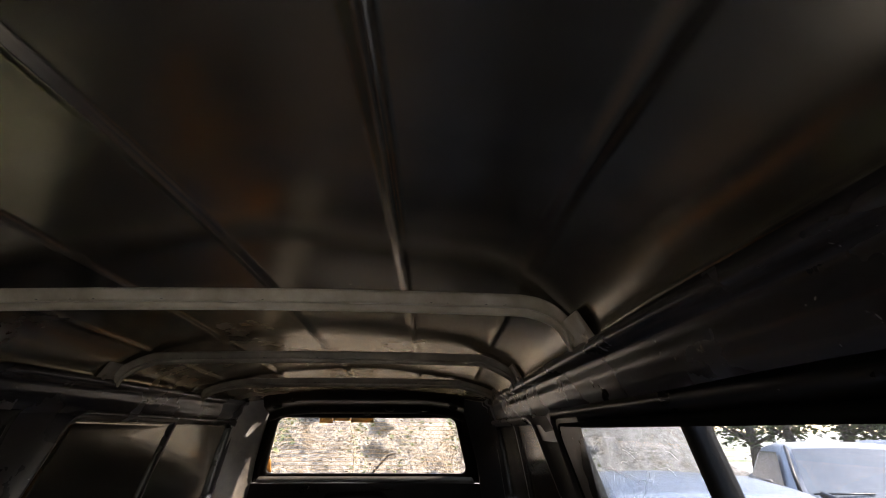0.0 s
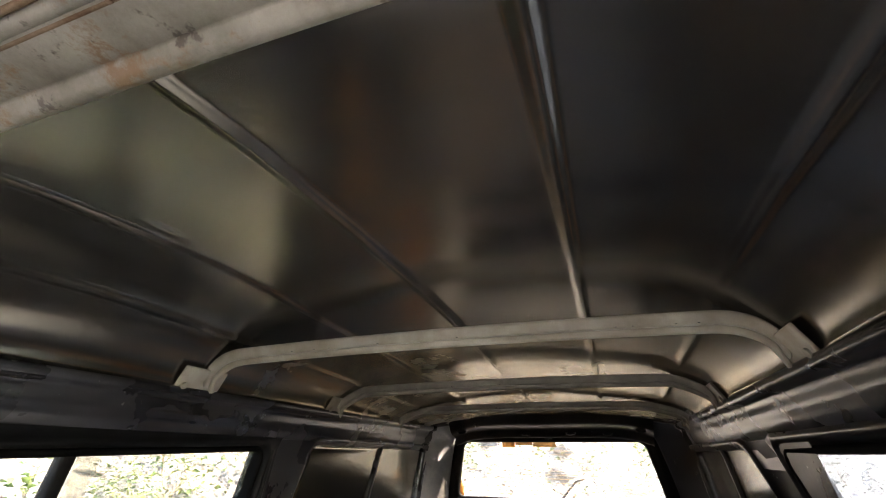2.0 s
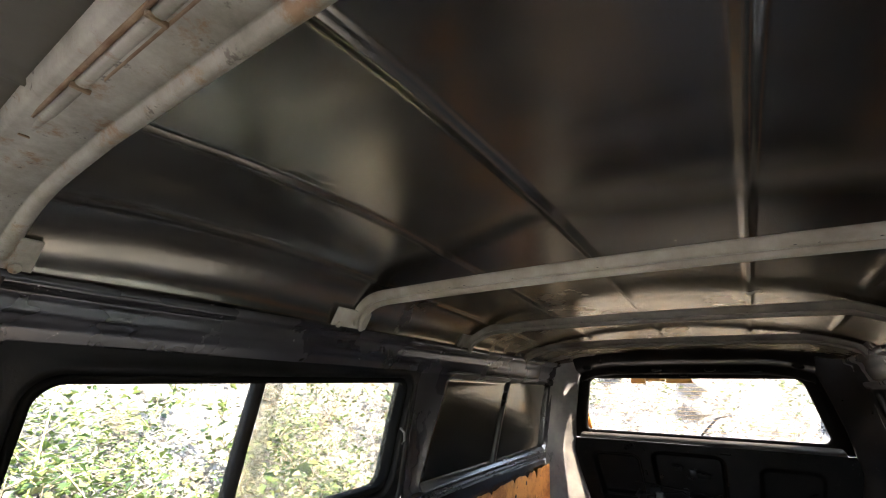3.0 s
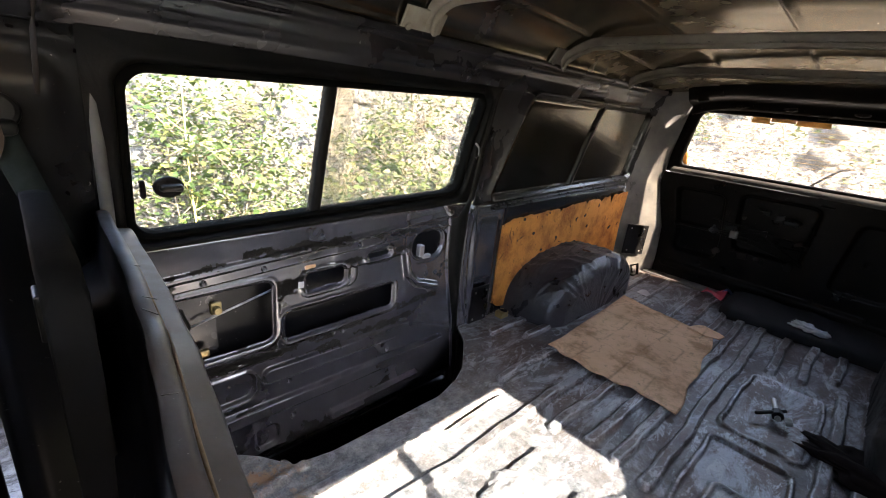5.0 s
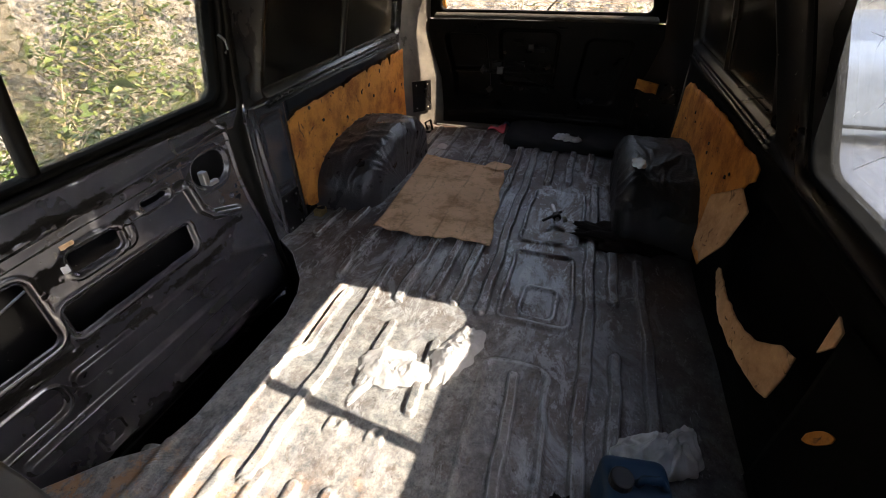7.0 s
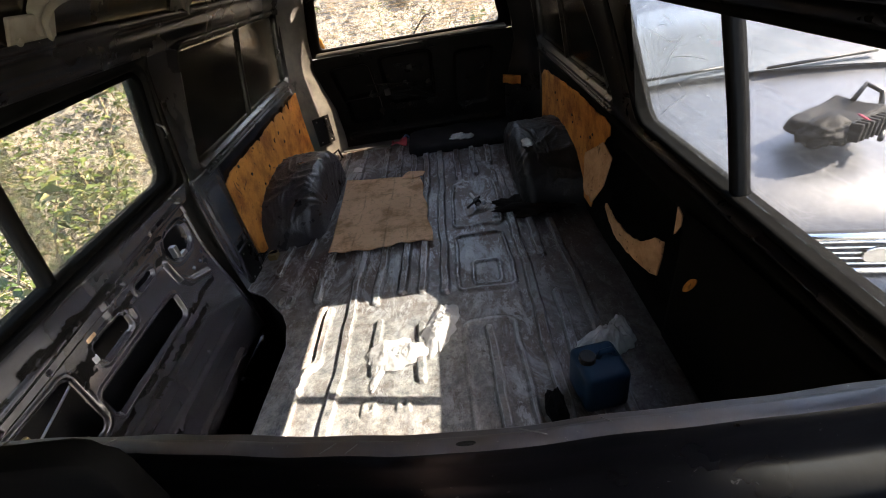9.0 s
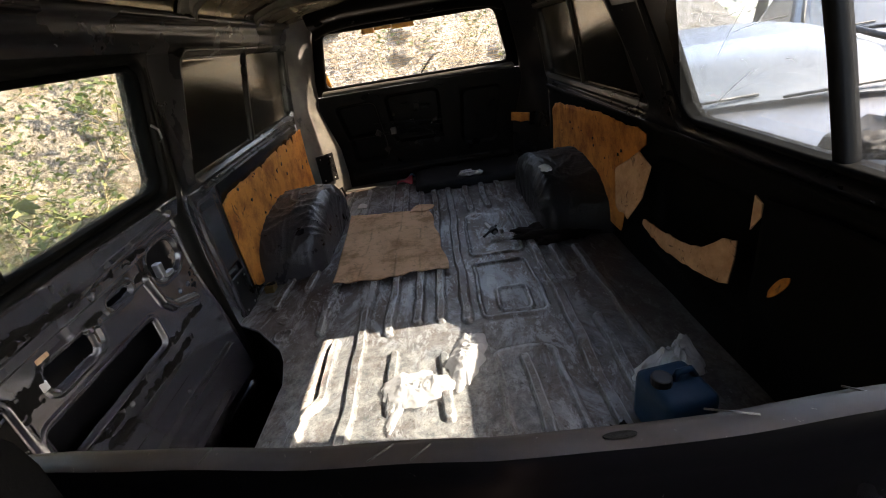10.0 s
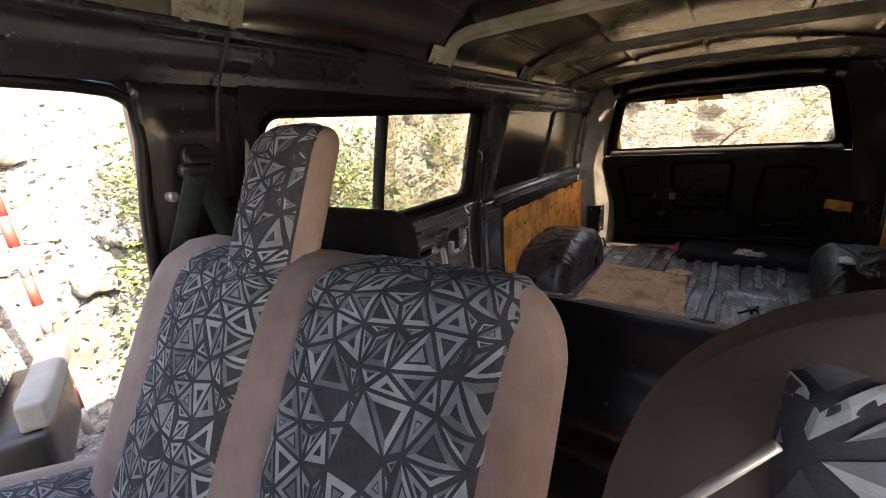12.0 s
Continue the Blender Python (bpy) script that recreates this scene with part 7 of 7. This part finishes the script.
    for a, b in (((-0.36, -0.012, 0.675), (0.36, -0.012, 0.675)), ((-0.36, -0.012, 0.525), (0.36, -0.012, 0.525)), ((-0.36, -0.012, 0.525), (-0.36, -0.012, 0.675)), ((0.36, -0.012, 0.525), (0.36, -0.012, 0.675))):
        tube("surround", [a, b], 0.014, M_CHROME, gr)
    part("badge", cyl_bm(0.035, 0.012, pose(0, -0.02, 0.60, 90, 0, 0) @ Matrix.Diagonal((1.4, 1, 1, 1)), 20, 0.003), M_CHROME, gr)
    part("bumper", cushion_bm(-0.80, 0.80, -0.06, 0.20, 0.24, 0.50, 0.07, 0, 0, 12), body_mat, car, "", True)
    return car


def car_at(x, y, angle):
    return pose(x, y, GROUND, 0, 0, angle)


parked_car(car_at(1.66, 0.98, -11), M_SILVER, "dusty silver saloon parked close beside the van", 1.25)
parked_car(car_at(6.2, 5.6, -42), M_NAVY, "dark dusty saloon parked in the row")
parked_car(car_at(4.3, 3.6, -25), M_WHITE, "white saloon parked in the row")
parked_car(car_at(9.6, 7.6, -48), M_SILVER, "silver saloon parked further along the row")
parked_car(car_at(12.8, 8.2, -50), M_NAVY, "dark saloon parked at the end of the row")

# torn black plastic lying on the near car's bonnet
r = random.Random(5)
scrap = thing("black_plastic_scrap", "torn black plastic housing with straps lying on the bonnet", "plastic scrap", at=pose(1.79, 1.48, 0.235, 0, 0, 20))
bm = box_bm(-0.14, 0.14, -0.10, 0.11, 0.0, 0.115, 0.022, 3)
bmesh.ops.subdivide_edges(bm, edges=bm.edges[:], cuts=2, use_grid_fill=True)
for v in bm.verts:
    v.co.z *= 0.62 + 1.6 * max(0.0, v.co.x + 0.02)
    v.co += 0.016 * Vector((noise.noise(v.co * 14), noise.noise(v.co * 14 + Vector((3, 1, 7))), noise.noise(v.co * 14 + Vector((8, 2, 4)))))
part("shell", bm, M_SCRAP, scrap)
crumple("flap", (-0.10, -0.04, 0.0), (0.12, 0.09, 0.055), M_SCRAP, "", "", 35, 4, 0.4, 2.2, scrap)
for k in range(7):
    part("slat", box_bm(-0.09 + k * 0.028, -0.075 + k * 0.028, -0.145, -0.10, 0.012, 0.085, 0.004), M_SCRAP, scrap)
tube("strap", [(0.10, 0.02, 0.10), (0.17, 0.03, 0.15), (0.20, -0.02, 0.12), (0.17, -0.05, 0.07)], 0.010, M_PLASTIC, scrap)
tube("strap", [(0.08, -0.08, 0.05), (0.06, -0.14, 0.02), (0.0, -0.17, 0.012)], 0.010, M_PLASTIC, scrap)
tube("red_wire", [(-0.06, -0.10, 0.11), (-0.02, -0.125, 0.08), (0.02, -0.125, 0.06)], 0.004, M_RED, scrap)

# corner of a white vehicle and a red and white pole beyond the open front door
wreck = thing("wrecked_car_front", "pale wrecked car front with dusty bumper standing by the van", "car front", at=pose(-1.66, -0.225, 0.085, 0, 0, 160.7))
part("bumper", cushion_bm(-0.05, 0.66, 0.0, 0.088, -0.110, 0.0, 0.022, 0.0, 0.006, 14), M_WRECK, wreck, "dusty pale bumper", True)
part("valance", cushion_bm(-0.07, 0.62, 0.015, 0.34, -0.40, -0.10, 0.04, 0.0, 0.0, 10), M_PLASTIC, wreck, "dark grey valance under the bumper", True)
part("body", cushion_bm(0.0, 0.66, 0.20, 0.75, -0.70, -0.05, 0.04, 0.0, 0.0, 10), M_WRECK, wreck, "", True)
wg = part("grille", box_bm(0.10, 0.52, 0.17, 0.20, -0.075, 0.005, 0.006), M_PLASTIC, wreck)
for k in range(11):
    part("slat", box_bm(0.115 + k * 0.037, 0.131 + k * 0.037, 0.163, 0.19, -0.065, 0.008, 0.003), M_STEEL, wg)
part("nose_panel", cushion_bm(0.02, 0.64, 0.205, 0.50, -0.06, 0.045, 0.03, 0.0, 0.0, 10), M_WRECK, wreck, "", True)
part("headlight", cushion_bm(0.10, 0.26, 0.36, 0.46, 0.045, 0.125, 0.035, 0, 0, 8), M_LAMP, wreck, "", True)
pole = thing("warning_pole", "red and white banded pole leaning on the bank", "pole")
A, B = Vector((-2.42, -0.008, -0.50)), Vector((-2.42, -0.096, 0.90))
M_POLERED = make_plain("faded_red_paint", (0.16, 0.020, 0.016), (0.22, 0.035, 0.026), 0.5, 15)
M_POLEWHITE = make_plain("grey_white_paint", (0.12, 0.12, 0.125), (0.18, 0.18, 0.185), 0.5, 15)
for k in range(10):
    tube("band", [A + (B - A) * (k / 10), A + (B - A) * ((k + 1) / 10)], 0.021, M_POLEWHITE if k in (0, 2, 4, 6) else M_POLERED, pole)


# ---- trees beyond the yard ----
def tree(x, y, height, seed):
    r = random.Random(seed)
    t = thing("tree", "tree with grey-green foliage beyond the yard", "tree", group="far trees", at=pose(x, y, GROUND))
    tube("trunk", [(0, 0, -0.1), (0.1, 0, height * 0.3), (0.0, 0.1, height * 0.6), (0.1, 0.1, height * 0.9)], [0.20, 0.16, 0.11, 0.04], M_BARK, t)
    spots = []
    for k in range(9):
        a, h = r.uniform(0, 6.28), r.uniform(0.25, 0.8) * height
        e = Vector((math.cos(a), math.sin(a), 0.5)) * r.uniform(0.8, 1.9)
        tube("limb", [(0, 0, h), e * 0.5 + Vector((0, 0, h)), e + Vector((0, 0, h + 0.2))], [0.07, 0.05, 0.02], M_BARK, t, segs=6)
        for _ in range(5):
            c = e * r.uniform(0.4, 1.2) + Vector((r.gauss(0, 0.4), r.gauss(0, 0.4), h + r.uniform(-0.3, 0.9)))
            spots += [c + Vector((r.gauss(0, 0.35), r.gauss(0, 0.35), r.gauss(0, 0.28))) for _ in range(45)]
    lv = scatter("crown", M_TREE, [tuple(s) for s in spots], 0.22, "", "", seed=seed, kind="")
    lv.parent = t
    return t


for k in range(15):
    r = random.Random(500 + k)
    tree(9 + 1.3 * k + r.uniform(-0.5, 0.5), 19 - 0.9 * k + r.uniform(-1, 1), r.uniform(3.0, 5.5), 500 + k)
for k in range(6):
    tree(3.5 + 1.1 * k, 15 + 0.6 * (k % 3), 4.0 + (k % 3) * 0.7, 540 + k)
